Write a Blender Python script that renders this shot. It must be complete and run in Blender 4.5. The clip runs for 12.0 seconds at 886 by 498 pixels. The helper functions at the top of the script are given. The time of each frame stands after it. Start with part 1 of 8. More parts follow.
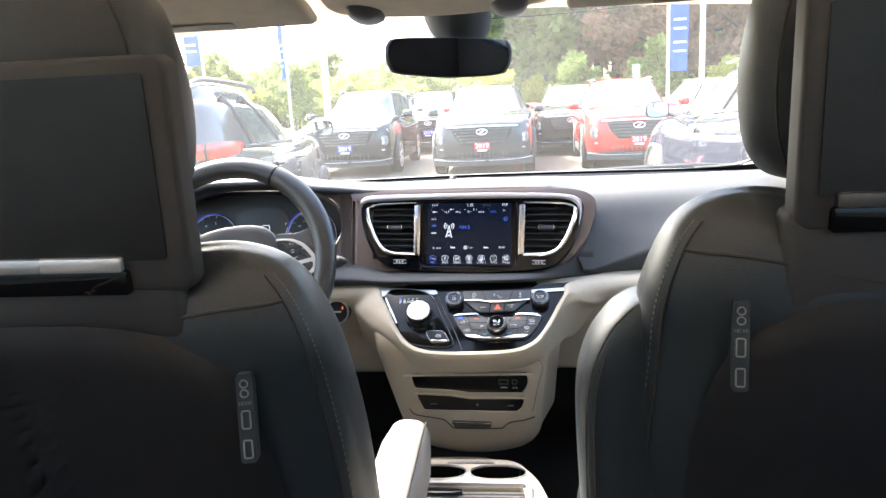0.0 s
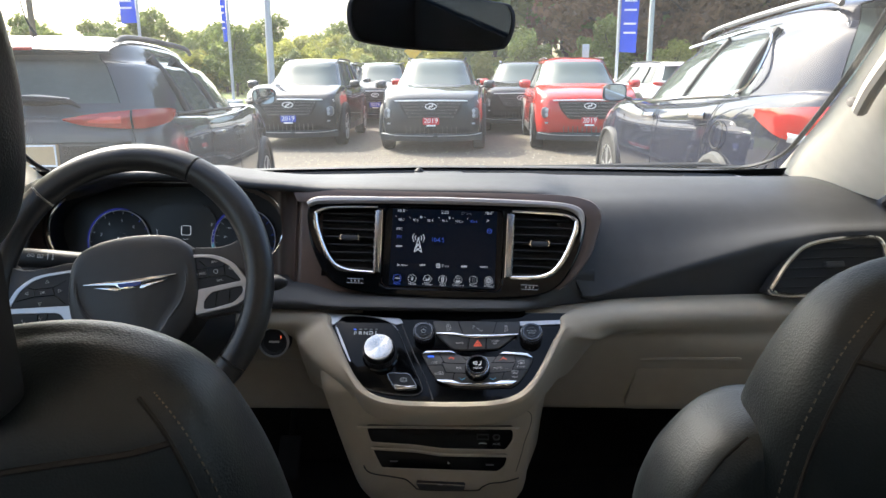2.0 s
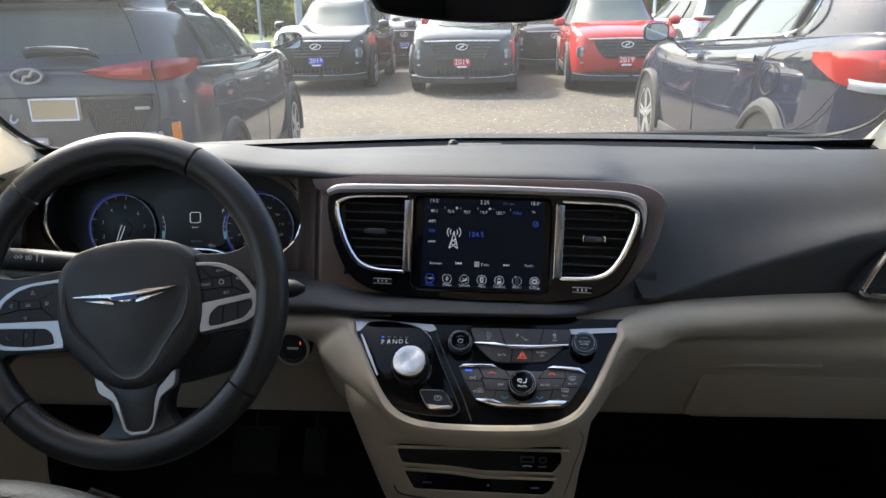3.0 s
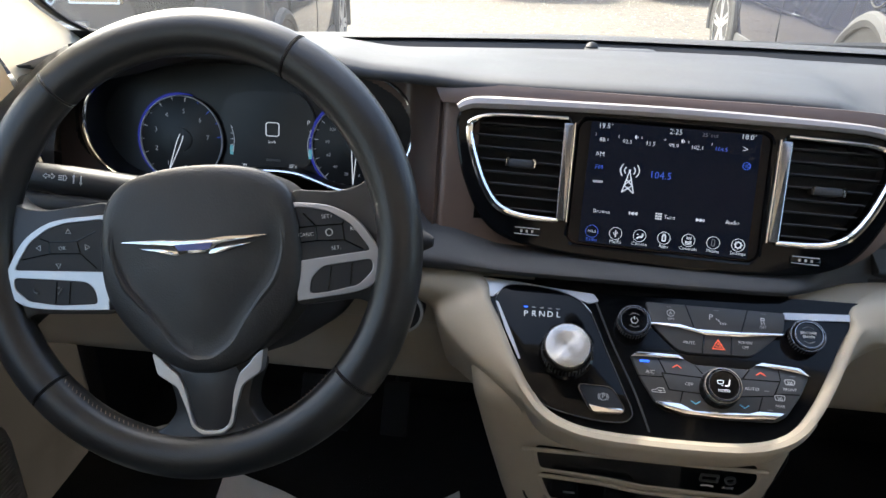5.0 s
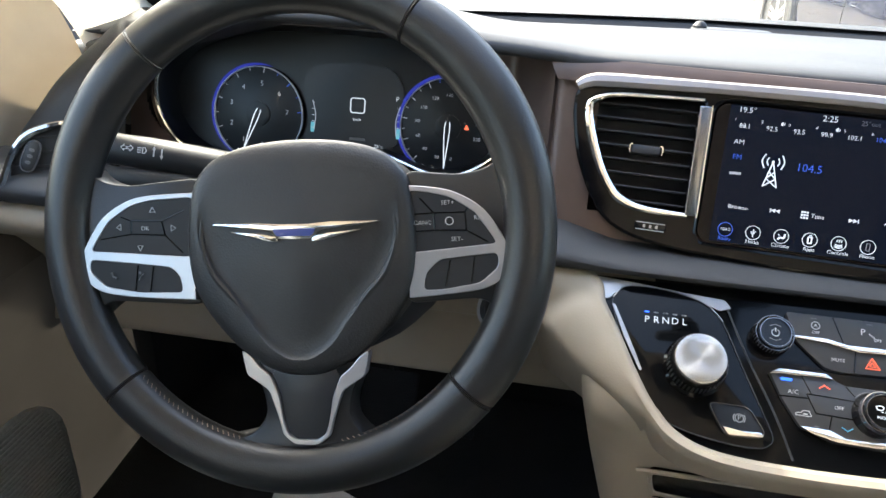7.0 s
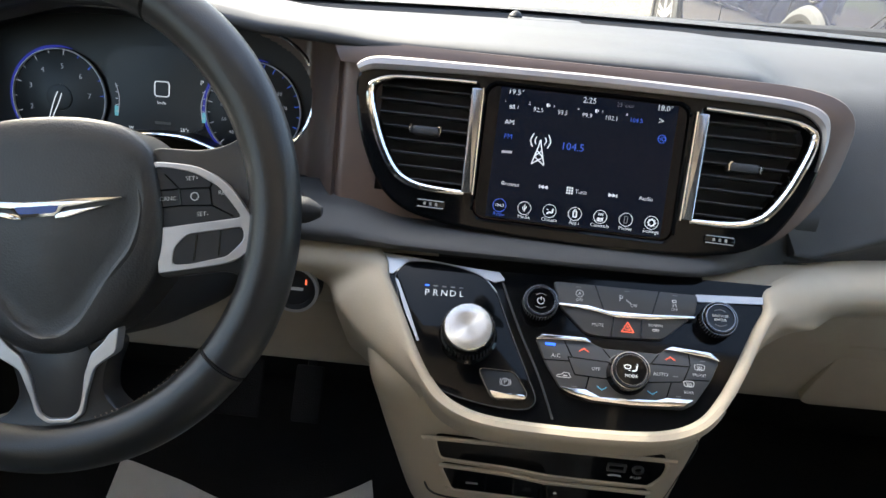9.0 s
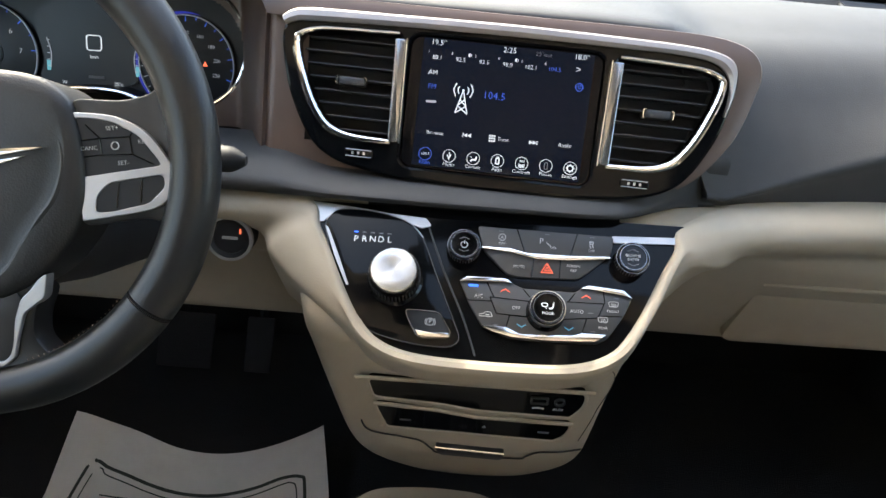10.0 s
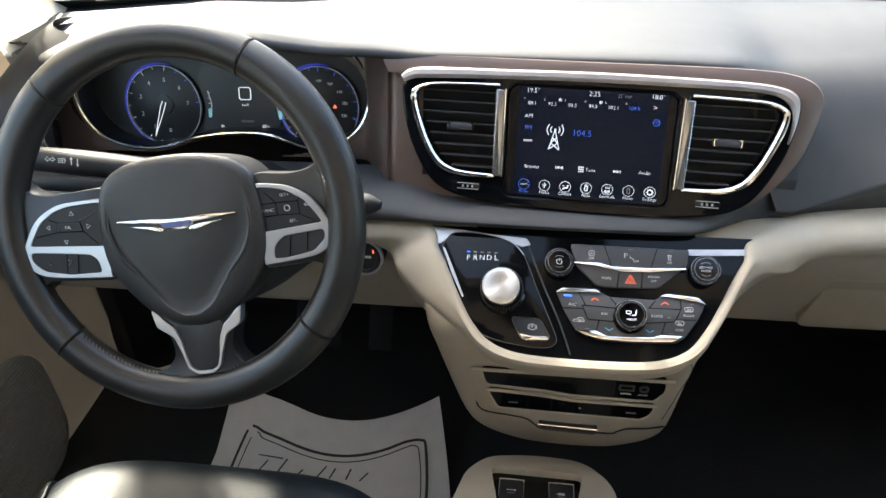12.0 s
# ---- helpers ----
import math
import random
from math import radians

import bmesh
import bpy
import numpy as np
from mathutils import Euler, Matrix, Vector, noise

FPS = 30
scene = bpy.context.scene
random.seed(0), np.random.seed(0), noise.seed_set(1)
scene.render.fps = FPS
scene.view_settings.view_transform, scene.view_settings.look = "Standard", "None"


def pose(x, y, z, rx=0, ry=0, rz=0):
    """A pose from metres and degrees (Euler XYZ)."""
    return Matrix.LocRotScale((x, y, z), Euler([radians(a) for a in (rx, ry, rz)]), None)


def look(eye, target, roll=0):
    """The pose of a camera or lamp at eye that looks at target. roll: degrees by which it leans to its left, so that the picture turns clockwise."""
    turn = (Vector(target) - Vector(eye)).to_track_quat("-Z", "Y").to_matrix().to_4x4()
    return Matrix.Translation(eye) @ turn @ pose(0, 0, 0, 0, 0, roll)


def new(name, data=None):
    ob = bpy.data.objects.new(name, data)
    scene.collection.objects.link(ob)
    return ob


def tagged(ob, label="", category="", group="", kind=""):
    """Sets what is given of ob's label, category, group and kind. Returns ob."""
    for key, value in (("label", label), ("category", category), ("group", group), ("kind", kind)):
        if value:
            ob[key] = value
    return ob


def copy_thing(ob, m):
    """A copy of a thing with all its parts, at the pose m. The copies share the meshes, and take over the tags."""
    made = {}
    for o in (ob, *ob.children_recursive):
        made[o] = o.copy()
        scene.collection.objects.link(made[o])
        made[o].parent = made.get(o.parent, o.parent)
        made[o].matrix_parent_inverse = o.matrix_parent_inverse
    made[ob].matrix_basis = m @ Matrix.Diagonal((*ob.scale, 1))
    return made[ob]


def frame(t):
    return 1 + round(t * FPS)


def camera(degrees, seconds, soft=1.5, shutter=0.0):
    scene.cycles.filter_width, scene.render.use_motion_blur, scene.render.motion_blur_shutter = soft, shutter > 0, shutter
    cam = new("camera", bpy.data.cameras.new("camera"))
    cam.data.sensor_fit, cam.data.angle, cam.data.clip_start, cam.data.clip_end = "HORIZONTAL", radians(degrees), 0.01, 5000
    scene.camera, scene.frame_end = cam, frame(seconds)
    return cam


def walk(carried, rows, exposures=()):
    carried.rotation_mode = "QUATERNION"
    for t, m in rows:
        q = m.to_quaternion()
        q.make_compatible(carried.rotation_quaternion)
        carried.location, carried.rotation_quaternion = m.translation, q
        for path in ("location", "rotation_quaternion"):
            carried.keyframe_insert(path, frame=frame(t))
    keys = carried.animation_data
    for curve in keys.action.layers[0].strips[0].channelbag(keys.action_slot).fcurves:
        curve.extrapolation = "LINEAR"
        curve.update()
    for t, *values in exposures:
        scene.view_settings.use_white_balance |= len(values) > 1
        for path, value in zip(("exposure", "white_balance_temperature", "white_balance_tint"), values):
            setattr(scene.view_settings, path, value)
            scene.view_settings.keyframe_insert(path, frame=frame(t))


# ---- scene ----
cam = camera(62.7, 12.0)
PATH = [
    (0, (0.044, 0.132, 1.37), (-0.186, 2.079, 0.973), -2.8),
    (0.5, (0.018, 0.215, 1.387), (-0.161, 2.151, 0.919), -2.7),
    (1, (0.001, 0.263, 1.412), (-0.113, 2.193, 0.901), -0.6),
    (1.5, (-0.02, 0.326, 1.399), (-0.106, 2.264, 0.914), 1.2),
    (2, (-0.026, 0.418, 1.382), (-0.099, 2.36, 0.91), -0.2),
    (2.5, (-0.023, 0.504, 1.386), (-0.146, 2.435, 0.882), -2.2),
    (3, (-0.043, 0.574, 1.42), (-0.199, 2.467, 0.793), -1.0),
    (3.2, (-0.059, 0.608, 1.415), (-0.213, 2.479, 0.723), -0.2),
    (4.8, (-0.184, 0.796, 1.38), (-0.409, 2.595, 0.536), 1.1),
    (5, (-0.199, 0.81, 1.37), (-0.431, 2.6, 0.509), 1.1),
    (5.5, (-0.244, 0.845, 1.351), (-0.537, 2.62, 0.477), 0.9),
    (6, (-0.27, 0.864, 1.339), (-0.605, 2.626, 0.454), 1.2),
    (6.5, (-0.281, 0.865, 1.339), (-0.61, 2.626, 0.45), 1.5),
    (6.7, (-0.285, 0.868, 1.338), (-0.606, 2.631, 0.449), 1.8),
    (8.3, (-0.214, 0.862, 1.338), (-0.405, 2.639, 0.441), 2.7),
    (8.5, (-0.198, 0.863, 1.337), (-0.36, 2.645, 0.445), 3.2),
    (9, (-0.157, 0.86, 1.338), (-0.242, 2.648, 0.447), 4.1),
    (9.5, (-0.122, 0.852, 1.34), (-0.138, 2.622, 0.41), 4.6),
    (10, (-0.112, 0.833, 1.343), (-0.114, 2.573, 0.357), 4.4),
    (10.5, (-0.112, 0.808, 1.364), (-0.15, 2.507, 0.309), 3.1),
    (11, (-0.115, 0.781, 1.409), (-0.218, 2.418, 0.264), 1.4),
    (11.5, (-0.119, 0.762, 1.453), (-0.295, 2.391, 0.305), -0.4),
    (12, (-0.121, 0.751, 1.48), (-0.371, 2.394, 0.367), -1.9),
]
walk(cam, [(t, look(eye, target, roll)) for t, eye, target, roll in PATH],
     exposures=[(0, 3.74, 6600, 9), (0.5, 3.14, 6700, 10), (1, 2.79, 6600, 10), (1.5, 2.44, 6500, 10), (2, 2.17, 6500, 8), (3.2, 1.85, 6450, 8), (4.8, 2.5, 6500, 8), (6.5, 3.3, 6550, 5), (8.5, 3.0, 6650, 7), (9.5, 2.95, 6800, 5), (10.5, 3.42, 7000, 7), (11.5, 3.43, 7000, 8), (12, 3.25, 6900, 6)])

# ---------------------------------------------------------------- light
SUN_TO = Vector((-0.52, 0.50, 0.69)).normalized()
world = bpy.data.worlds.new("world")
scene.world = world
world.use_nodes = True
wn = world.node_tree
sky = wn.nodes.new("ShaderNodeTexSky")
sky.sky_type, sky.sun_disc = "NISHITA", False
sky.sun_elevation = math.asin(SUN_TO.z)
sky.sun_rotation = math.atan2(SUN_TO.x, SUN_TO.y)
sky.air_density, sky.dust_density = 1.0, 4.0
wn.nodes["Background"].inputs["Strength"].default_value = 0.15
wn.links.new(sky.outputs[0], wn.nodes["Background"].inputs["Color"])
sun = new("sun", bpy.data.lights.new("sun", "SUN"))
sun.data.energy, sun.data.angle, sun.data.color = 2.6, radians(5.0), (1.0, 0.94, 0.83)
sun.matrix_world = look((0, 0, 0), -SUN_TO)


# ---------------------------------------------------------------- materials
def mat(name, color, rough=0.5, metal=0.0, vary=0.12, scale=40.0, bump=0.0, bump_scale=400.0, coat=0.0, spec=0.5, big=3.0, emit=None, power=1.0, sheen=0.0):
    """A surface with colour variation at two scales, uneven gloss and fine relief."""
    m = bpy.data.materials.new(name)
    m.use_nodes = True
    n, l = m.node_tree.nodes, m.node_tree.links
    b = n["Principled BSDF"]
    b.inputs["Metallic"].default_value, b.inputs["Coat Weight"].default_value = metal, coat
    b.inputs["Coat Roughness"].default_value = 0.03
    b.inputs["Specular IOR Level"].default_value, b.inputs["Sheen Weight"].default_value = spec, sheen
    at = n.new("ShaderNodeTexCoord")
    fine, wide = n.new("ShaderNodeTexNoise"), n.new("ShaderNodeTexNoise")
    for t, s, d in ((fine, scale, 6), (wide, big, 3)):
        t.inputs["Scale"].default_value, t.inputs["Detail"].default_value = s, d
        l.new(at.outputs["Object"], t.inputs["Vector"])
    add = n.new("ShaderNodeMath")
    add.operation = "ADD"
    l.new(fine.outputs["Fac"], add.inputs[0]), l.new(wide.outputs["Fac"], add.inputs[1])
    ramp = n.new("ShaderNodeMapRange")
    ramp.inputs["From Min"].default_value, ramp.inputs["From Max"].default_value = 0.6, 1.4
    ramp.inputs["To Min"].default_value, ramp.inputs["To Max"].default_value = 1 - vary, 1 + vary
    l.new(add.outputs[0], ramp.inputs["Value"])
    mul = n.new("ShaderNodeVectorMath")
    mul.operation = "SCALE"
    mul.inputs[0].default_value = color
    l.new(ramp.outputs[0], mul.inputs["Scale"])
    l.new(mul.outputs[0], b.inputs["Base Color"])
    rr = n.new("ShaderNodeMapRange")
    rr.inputs["From Min"].default_value, rr.inputs["From Max"].default_value = 0.3, 0.7
    rr.inputs["To Min"].default_value, rr.inputs["To Max"].default_value = max(rough * 0.82, 0.0), min(rough * 1.2, 1.0)
    l.new(wide.outputs["Fac"], rr.inputs["Value"]), l.new(rr.outputs[0], b.inputs["Roughness"])
    if bump:
        v = n.new("ShaderNodeTexVoronoi")
        v.inputs["Scale"].default_value = bump_scale
        l.new(at.outputs["Object"], v.inputs["Vector"])
        bp = n.new("ShaderNodeBump")
        bp.inputs["Strength"].default_value, bp.inputs["Distance"].default_value = bump, 0.4 / bump_scale
        l.new(v.outputs["Distance"], bp.inputs["Height"]), l.new(bp.outputs[0], b.inputs["Normal"])
    if emit:
        b.inputs["Emission Color"].default_value, b.inputs["Emission Strength"].default_value = (*emit, 1), power
    return m


def glass(name, tint, least=0.02, most=0.30, haze=0.0):
    """A thin pane: what is behind it shows through, tinted, under a mirror gloss that grows at a slant."""
    m = bpy.data.materials.new(name)
    m.use_nodes = True
    n, l = m.node_tree.nodes, m.node_tree.links
    n.remove(n["Principled BSDF"])
    clear, gloss, mix, lw, up, rng_ = n.new("ShaderNodeBsdfTransparent"), n.new("ShaderNodeBsdfGlossy"), n.new("ShaderNodeMixShader"), n.new("ShaderNodeLayerWeight"), n.new("ShaderNodeMath"), n.new("ShaderNodeMapRange")
    clear.inputs["Color"].default_value, gloss.inputs["Roughness"].default_value = (*tint, 1), 0.01
    up.operation = "POWER"
    up.inputs[1].default_value = 5.0
    rng_.inputs["To Min"].default_value, rng_.inputs["To Max"].default_value = least, most
    l.new(lw.outputs["Facing"], up.inputs[0]), l.new(up.outputs[0], rng_.inputs["Value"]), l.new(rng_.outputs[0], mix.inputs[0])
    l.new(clear.outputs[0], mix.inputs[1]), l.new(gloss.outputs[0], mix.inputs[2])
    if haze:                      # an uneven pale scatter that stands in for the glare haze on the windscreen
        film, veil, streak, at, amount = n.new("ShaderNodeBsdfTranslucent"), n.new("ShaderNodeMixShader"), n.new("ShaderNodeTexNoise"), n.new("ShaderNodeTexCoord"), n.new("ShaderNodeMapRange")
        film.inputs["Color"].default_value = (0.8, 0.8, 0.78, 1)
        streak.inputs["Scale"].default_value, streak.inputs["Detail"].default_value = 3.0, 8
        amount.inputs["From Min"].default_value, amount.inputs["From Max"].default_value = 0.3, 0.7
        amount.inputs["To Min"].default_value, amount.inputs["To Max"].default_value = haze * 0.6, haze * 1.4
        l.new(at.outputs["Object"], streak.inputs["Vector"]), l.new(streak.outputs["Fac"], amount.inputs["Value"])
        l.new(amount.outputs[0], veil.inputs[0]), l.new(mix.outputs[0], veil.inputs[1]), l.new(film.outputs[0], veil.inputs[2])
        mix = veil
    l.new(mix.outputs[0], n["Material Output"].inputs["Surface"])
    return m


def metallic(name, color, rough=0.12, **k):
    return mat(name, color, rough, 1.0, vary=0.05, **k)


M_DASH = mat("black soft dash skin", (0.033, 0.0335, 0.0350), 0.54, bump=0.25, bump_scale=900, vary=0.15, spec=0.48)
M_LEATHER = mat("black leather", (0.0110, 0.0155, 0.0190), 0.42, bump=0.3, bump_scale=700, vary=0.2, spec=0.36)
M_RIM = mat("black wheel leather", (0.0135, 0.0136, 0.0138), 0.36, spec=0.5, bump=0.12, bump_scale=800, vary=0.15)
M_PAD = mat("black grained airbag cover", (0.018, 0.0182, 0.0188), 0.48, bump=0.22, bump_scale=620, vary=0.12)
M_BROWN = mat("bronze brown trim", (0.100, 0.068, 0.055), 0.38, 0.25, vary=0.12, coat=0.1)
M_BEIGE = mat("beige grained plastic", (0.36, 0.313, 0.244), 0.55, bump=0.12, bump_scale=700, vary=0.06)
M_CREAM = mat("pale cream pillar trim", (0.66, 0.62, 0.54), 0.6, bump=0.1, bump_scale=700, vary=0.05)
M_DOOR = mat("taupe grained door panel", (0.068, 0.062, 0.054), 0.6, bump=0.15, bump_scale=600, vary=0.06)
M_GREYLEATHER = mat("warm grey leather", (0.17, 0.155, 0.14), 0.45, bump=0.3, bump_scale=520, vary=0.1)
M_LINING = mat("beige woven headliner", (0.48, 0.43, 0.36), 0.95, bump=0.5, bump_scale=900, vary=0.1)
M_PIANO = mat("piano black", (0.003, 0.003, 0.0035), 0.06, spec=0.32, vary=0.05)
M_BEZEL = mat("cool piano black", (0.003, 0.0034, 0.004), 0.07, spec=0.17, vary=0.05)
M_MATTE = mat("matte black plastic", (0.0135, 0.014, 0.0155), 0.6, vary=0.15, spec=0.35)
M_KEY = mat("charcoal key plastic", (0.026, 0.027, 0.029), 0.42, vary=0.08)
M_CHROME = metallic("bright chrome", (0.78, 0.78, 0.79), 0.08)
M_SATIN = mat("satin silver", (0.44, 0.44, 0.45), 0.32, 0.7, vary=0.05)
M_BROW = mat("rosy brushed silver", (0.40, 0.372, 0.362), 0.36, 0.8, vary=0.06)
M_STRIP = metallic("grey smoked chrome", (0.34, 0.34, 0.35), 0.2)
M_BRUSH = mat("brushed aluminium", (0.55, 0.55, 0.545), 0.26, 0.9, vary=0.05)
_n = M_BRUSH.node_tree
_t = _n.nodes.new("ShaderNodeTangent")
_t.direction_type, _t.axis = "RADIAL", "Z"
_n.nodes["Principled BSDF"].inputs["Anisotropic"].default_value = 0.85
_n.links.new(_t.outputs[0], _n.nodes["Principled BSDF"].inputs["Tangent"])
M_CARPET = mat("black carpet", (0.008, 0.008, 0.009), 0.98, bump=0.9, bump_scale=500, vary=0.4)
M_PAPER = mat("white paper mat", (0.62, 0.61, 0.58), 0.85, vary=0.06, bump=0.1, bump_scale=60)
M_INK = mat("dark green ink", (0.03, 0.04, 0.035), 0.8)
M_THREAD = mat("pale stitching thread", (0.22, 0.16, 0.12), 0.7)
M_BROWNTHREAD = mat("brown stitching thread", (0.13, 0.105, 0.085), 0.7, spec=0.2)
M_DARKTHREAD = mat("dark stitching thread", (0.022, 0.020, 0.019), 0.8, spec=0.2)
M_SCREEN = mat("dark navy lit screen", (0.0018, 0.0028, 0.005), 0.15, spec=0.09, emit=(0.0003, 0.0007, 0.0020), power=0.65)
M_GLOSSGLASS = mat("black display glass", (0.0025, 0.003, 0.004), 0.10, spec=0.13)
M_WHITE = mat("white lit print", (0.35, 0.35, 0.36), 0.5, emit=(0.7, 0.78, 0.9), power=0.12)
M_BLUE = mat("blue lit print", (0.02, 0.05, 0.3), 0.5, emit=(0.02, 0.08, 0.5), power=0.16)
M_RED = mat("red lit print", (0.4, 0.03, 0.02), 0.5, emit=(0.75, 0.13, 0.06), power=0.22)
M_PRINT = mat("pale grey print", (0.5, 0.5, 0.5), 0.6)
M_DIAL = mat("pale dial print", (0.35, 0.35, 0.36), 0.6, emit=(0.5, 0.55, 0.7), power=0.05)
M_LED = mat("bright blue key lamp", (0.02, 0.06, 0.4), 0.5, emit=(0.02, 0.12, 1.0), power=0.35)
M_CYAN = mat("pale blue print", (0.06, 0.26, 0.42), 0.5, emit=(0.05, 0.3, 0.5), power=0.06)
M_GLOW = mat("dim blue back-lit edge", (0.02, 0.02, 0.12), 0.5, emit=(0.02, 0.03, 0.35), power=0.10)
M_GAUGE = mat("pale cyan lit mark", (0.1, 0.3, 0.35), 0.5, emit=(0.15, 0.5, 0.6), power=0.08)
# base lifted to stand in for the veil of cabin light on the lens
M_CLUSTER = mat("dark instrument face with veil", (0.011, 0.0125, 0.0155), 0.34, spec=0.35)
M_LCD = mat("dim grey lit panel", (0.012, 0.0135, 0.016), 0.3, spec=0.3, emit=(0.0010, 0.0012, 0.0015), power=1.0)
M_DIALRING = mat("silver dial ring", (0.45, 0.46, 0.5), 0.4, 0.3)
M_DIMPRINT = mat("dim grey print", (0.12, 0.12, 0.125), 0.6)
M_MIRROR = metallic("mirror silver", (0.5, 0.51, 0.52), 0.02)
M_WINDSHIELD = glass("windscreen glass", (0.92, 0.95, 0.94), 0.02, 0.30, 0.02)
M_SIDEGLASS = glass("side window glass", (0.70, 0.73, 0.72))
M_REARGLASS = mat("dull black screen glass", (0.013, 0.0145, 0.016), 0.22, spec=0.35, vary=0.1)
M_SPEAKER = mat("taupe perforated grille", (0.24, 0.22, 0.185), 0.8, bump=0.35, bump_scale=180, vary=0.1)


# ---------------------------------------------------------------- mesh helpers
def world_of(ob):
    return (world_of(ob.parent) @ ob.matrix_parent_inverse @ ob.matrix_basis) if ob.parent else ob.matrix_basis.copy()


def link(name, me, material, parent=None, label="", kind=""):
    ob = new(name, me)
    if material:
        me.materials.append(material)
    if parent:
        ob.parent = parent
        ob.matrix_parent_inverse = world_of(parent).inverted()
    if label or kind:
        tagged(ob, label, kind=kind)
    return ob


def part(name, bm, material, parent=None, label="", m=None, smooth=True, kind=""):
    """Links a bmesh, moved by m, as one mesh object under its thing."""
    if m is not None:
        bm.transform(m)
    bmesh.ops.recalc_face_normals(bm, faces=bm.faces)
    me = bpy.data.meshes.new(name)
    if smooth:
        for f in bm.faces:
            f.smooth = True
        for e in bm.edges:
            if len(e.link_faces) == 2 and e.calc_face_angle(0) > 0.6:
                e.smooth = False
    bm.to_mesh(me)
    bm.free()
    return link(name, me, material, parent, label, kind)


def thing(name, at, label, category, group="", kind=""):
    ob = new(name)
    ob.empty_display_size = 0.05
    ob.matrix_basis = Matrix.Translation(at) if not isinstance(at, Matrix) else at
    return tagged(ob, label, category, group, kind)


def box(x0, x1, y0, y1, z0, z1, bevel=0.0, seg=2):
    bm = bmesh.new()
    bmesh.ops.create_cube(bm, size=1)
    bm.transform(Matrix.Translation(((x0 + x1) / 2, (y0 + y1) / 2, (z0 + z1) / 2)) @ Matrix.Diagonal((x1 - x0, y1 - y0, z1 - z0, 1)))
    if bevel:
        bmesh.ops.bevel(bm, geom=bm.edges[:], offset=bevel, segments=seg, affect="EDGES", profile=0.5)
    return bm


def spline(pts, n, closed=False):
    """n points evenly on a smooth curve through pts."""
    p = np.array(pts, float)
    k = len(p)
    out = []
    spans = k if closed else k - 1
    for i in range(n):
        s = i * spans / (n if closed else n - 1)
        a = min(int(s), spans - 1)
        t = s - a
        if closed:
            q = [p[(a + d) % k] for d in (-1, 0, 1, 2)]
        else:
            q = [p[max(a - 1, 0)], p[a], p[a + 1], p[min(a + 2, k - 1)]]
        out.append(0.5 * ((2 * q[1]) + (q[2] - q[0]) * t + (2 * q[0] - 5 * q[1] + 4 * q[2] - q[3]) * t * t + (3 * q[1] - q[0] - 3 * q[2] + q[3]) * t ** 3))
    return np.array(out)


def grid(rows, closed=False, caps=False):
    """A skin over rows of points (all rows equally long); closed: each row is a ring."""
    bm = bmesh.new()
    vs = [[bm.verts.new(p) for p in r] for r in rows]
    n = len(vs[0])
    for a, b in zip(vs, vs[1:]):
        for i in range(n if closed else n - 1):
            j = (i + 1) % n
            bm.faces.new((a[i], a[j], b[j], b[i]))
    if caps:
        bm.faces.new(vs[0]), bm.faces.new(vs[-1])
    return bm


def loft(sections, nu=24, nv=24, closed=False, caps=False):
    """A smooth skin through sections, resampled both ways."""
    s = [spline(c, nu, closed) for c in sections]
    rows = [spline([c[i] for c in s], nv) for i in range(nu)]
    return grid([[rows[i][j] for i in range(nu)] for j in range(nv)], closed, caps)


def tube(pts, r, n=64, sides=10, closed=False, flat=1.0, caps=True):
    """A round (or flattened) bar along a smooth line; r: one radius, or one for each point."""
    p = spline(pts, n, closed)
    rad = np.full(n, r, float) if np.isscalar(r) else np.interp(np.linspace(0, 1, n), np.linspace(0, 1, len(r)), r)
    rows, up = [], None
    for i in range(n):
        d = p[(i + 1) % n] - p[i - 1] if closed else p[min(i + 1, n - 1)] - p[max(i - 1, 0)]
        d = Vector(d).normalized()
        if up is None:
            up = Vector((0, 0, 1)) if abs(d.z) < 0.9 else Vector((0, 1, 0))
        side = d.cross(up).normalized()
        up = side.cross(d).normalized()
        rows.append([Vector(p[i]) + float(rad[i]) * (math.cos(a) * side + flat * math.sin(a) * up) for a in (2 * math.pi * q / sides for q in range(sides))])
    if closed:
        rows.append(rows[0])
        bm = grid(rows, True)
        bmesh.ops.remove_doubles(bm, verts=bm.verts, dist=1e-6)
        return bm
    return grid(rows, True, caps)


def plate(outline, z0, z1, bevel=0.0, holes=(), seg=2):
    """A flat plate over an outline in x, y, from z0 up to z1, with holes through it."""
    bm = bmesh.new()
    loops = []
    for pts in (outline, *holes):
        vs = [bm.verts.new((p[0], p[1], z1)) for p in pts]
        loops.append([bm.edges.new((vs[i], vs[(i + 1) % len(vs)])) for i in range(len(vs))])
    if holes:
        bmesh.ops.triangle_fill(bm, use_beauty=True, use_dissolve=False, edges=[e for l in loops for e in l])
    else:
        bm.faces.new([e.verts[0] for e in loops[0]])
    top = bm.faces[:]
    ret = bmesh.ops.extrude_face_region(bm, geom=top)
    moved = [v for v in ret["geom"] if isinstance(v, bmesh.types.BMVert)]
    bmesh.ops.translate(bm, verts=moved, vec=(0, 0, z0 - z1))
    bmesh.ops.recalc_face_normals(bm, faces=bm.faces)
    if bevel:
        rim = [e for e in bm.edges if all(v.co.z > z1 - 1e-6 for v in e.verts) and any(abs(f.normal.z) < 0.5 for f in e.link_faces)]
        bmesh.ops.bevel(bm, geom=rim, offset=bevel, segments=seg, affect="EDGES", profile=0.5, clamp_overlap=True)
    return bm


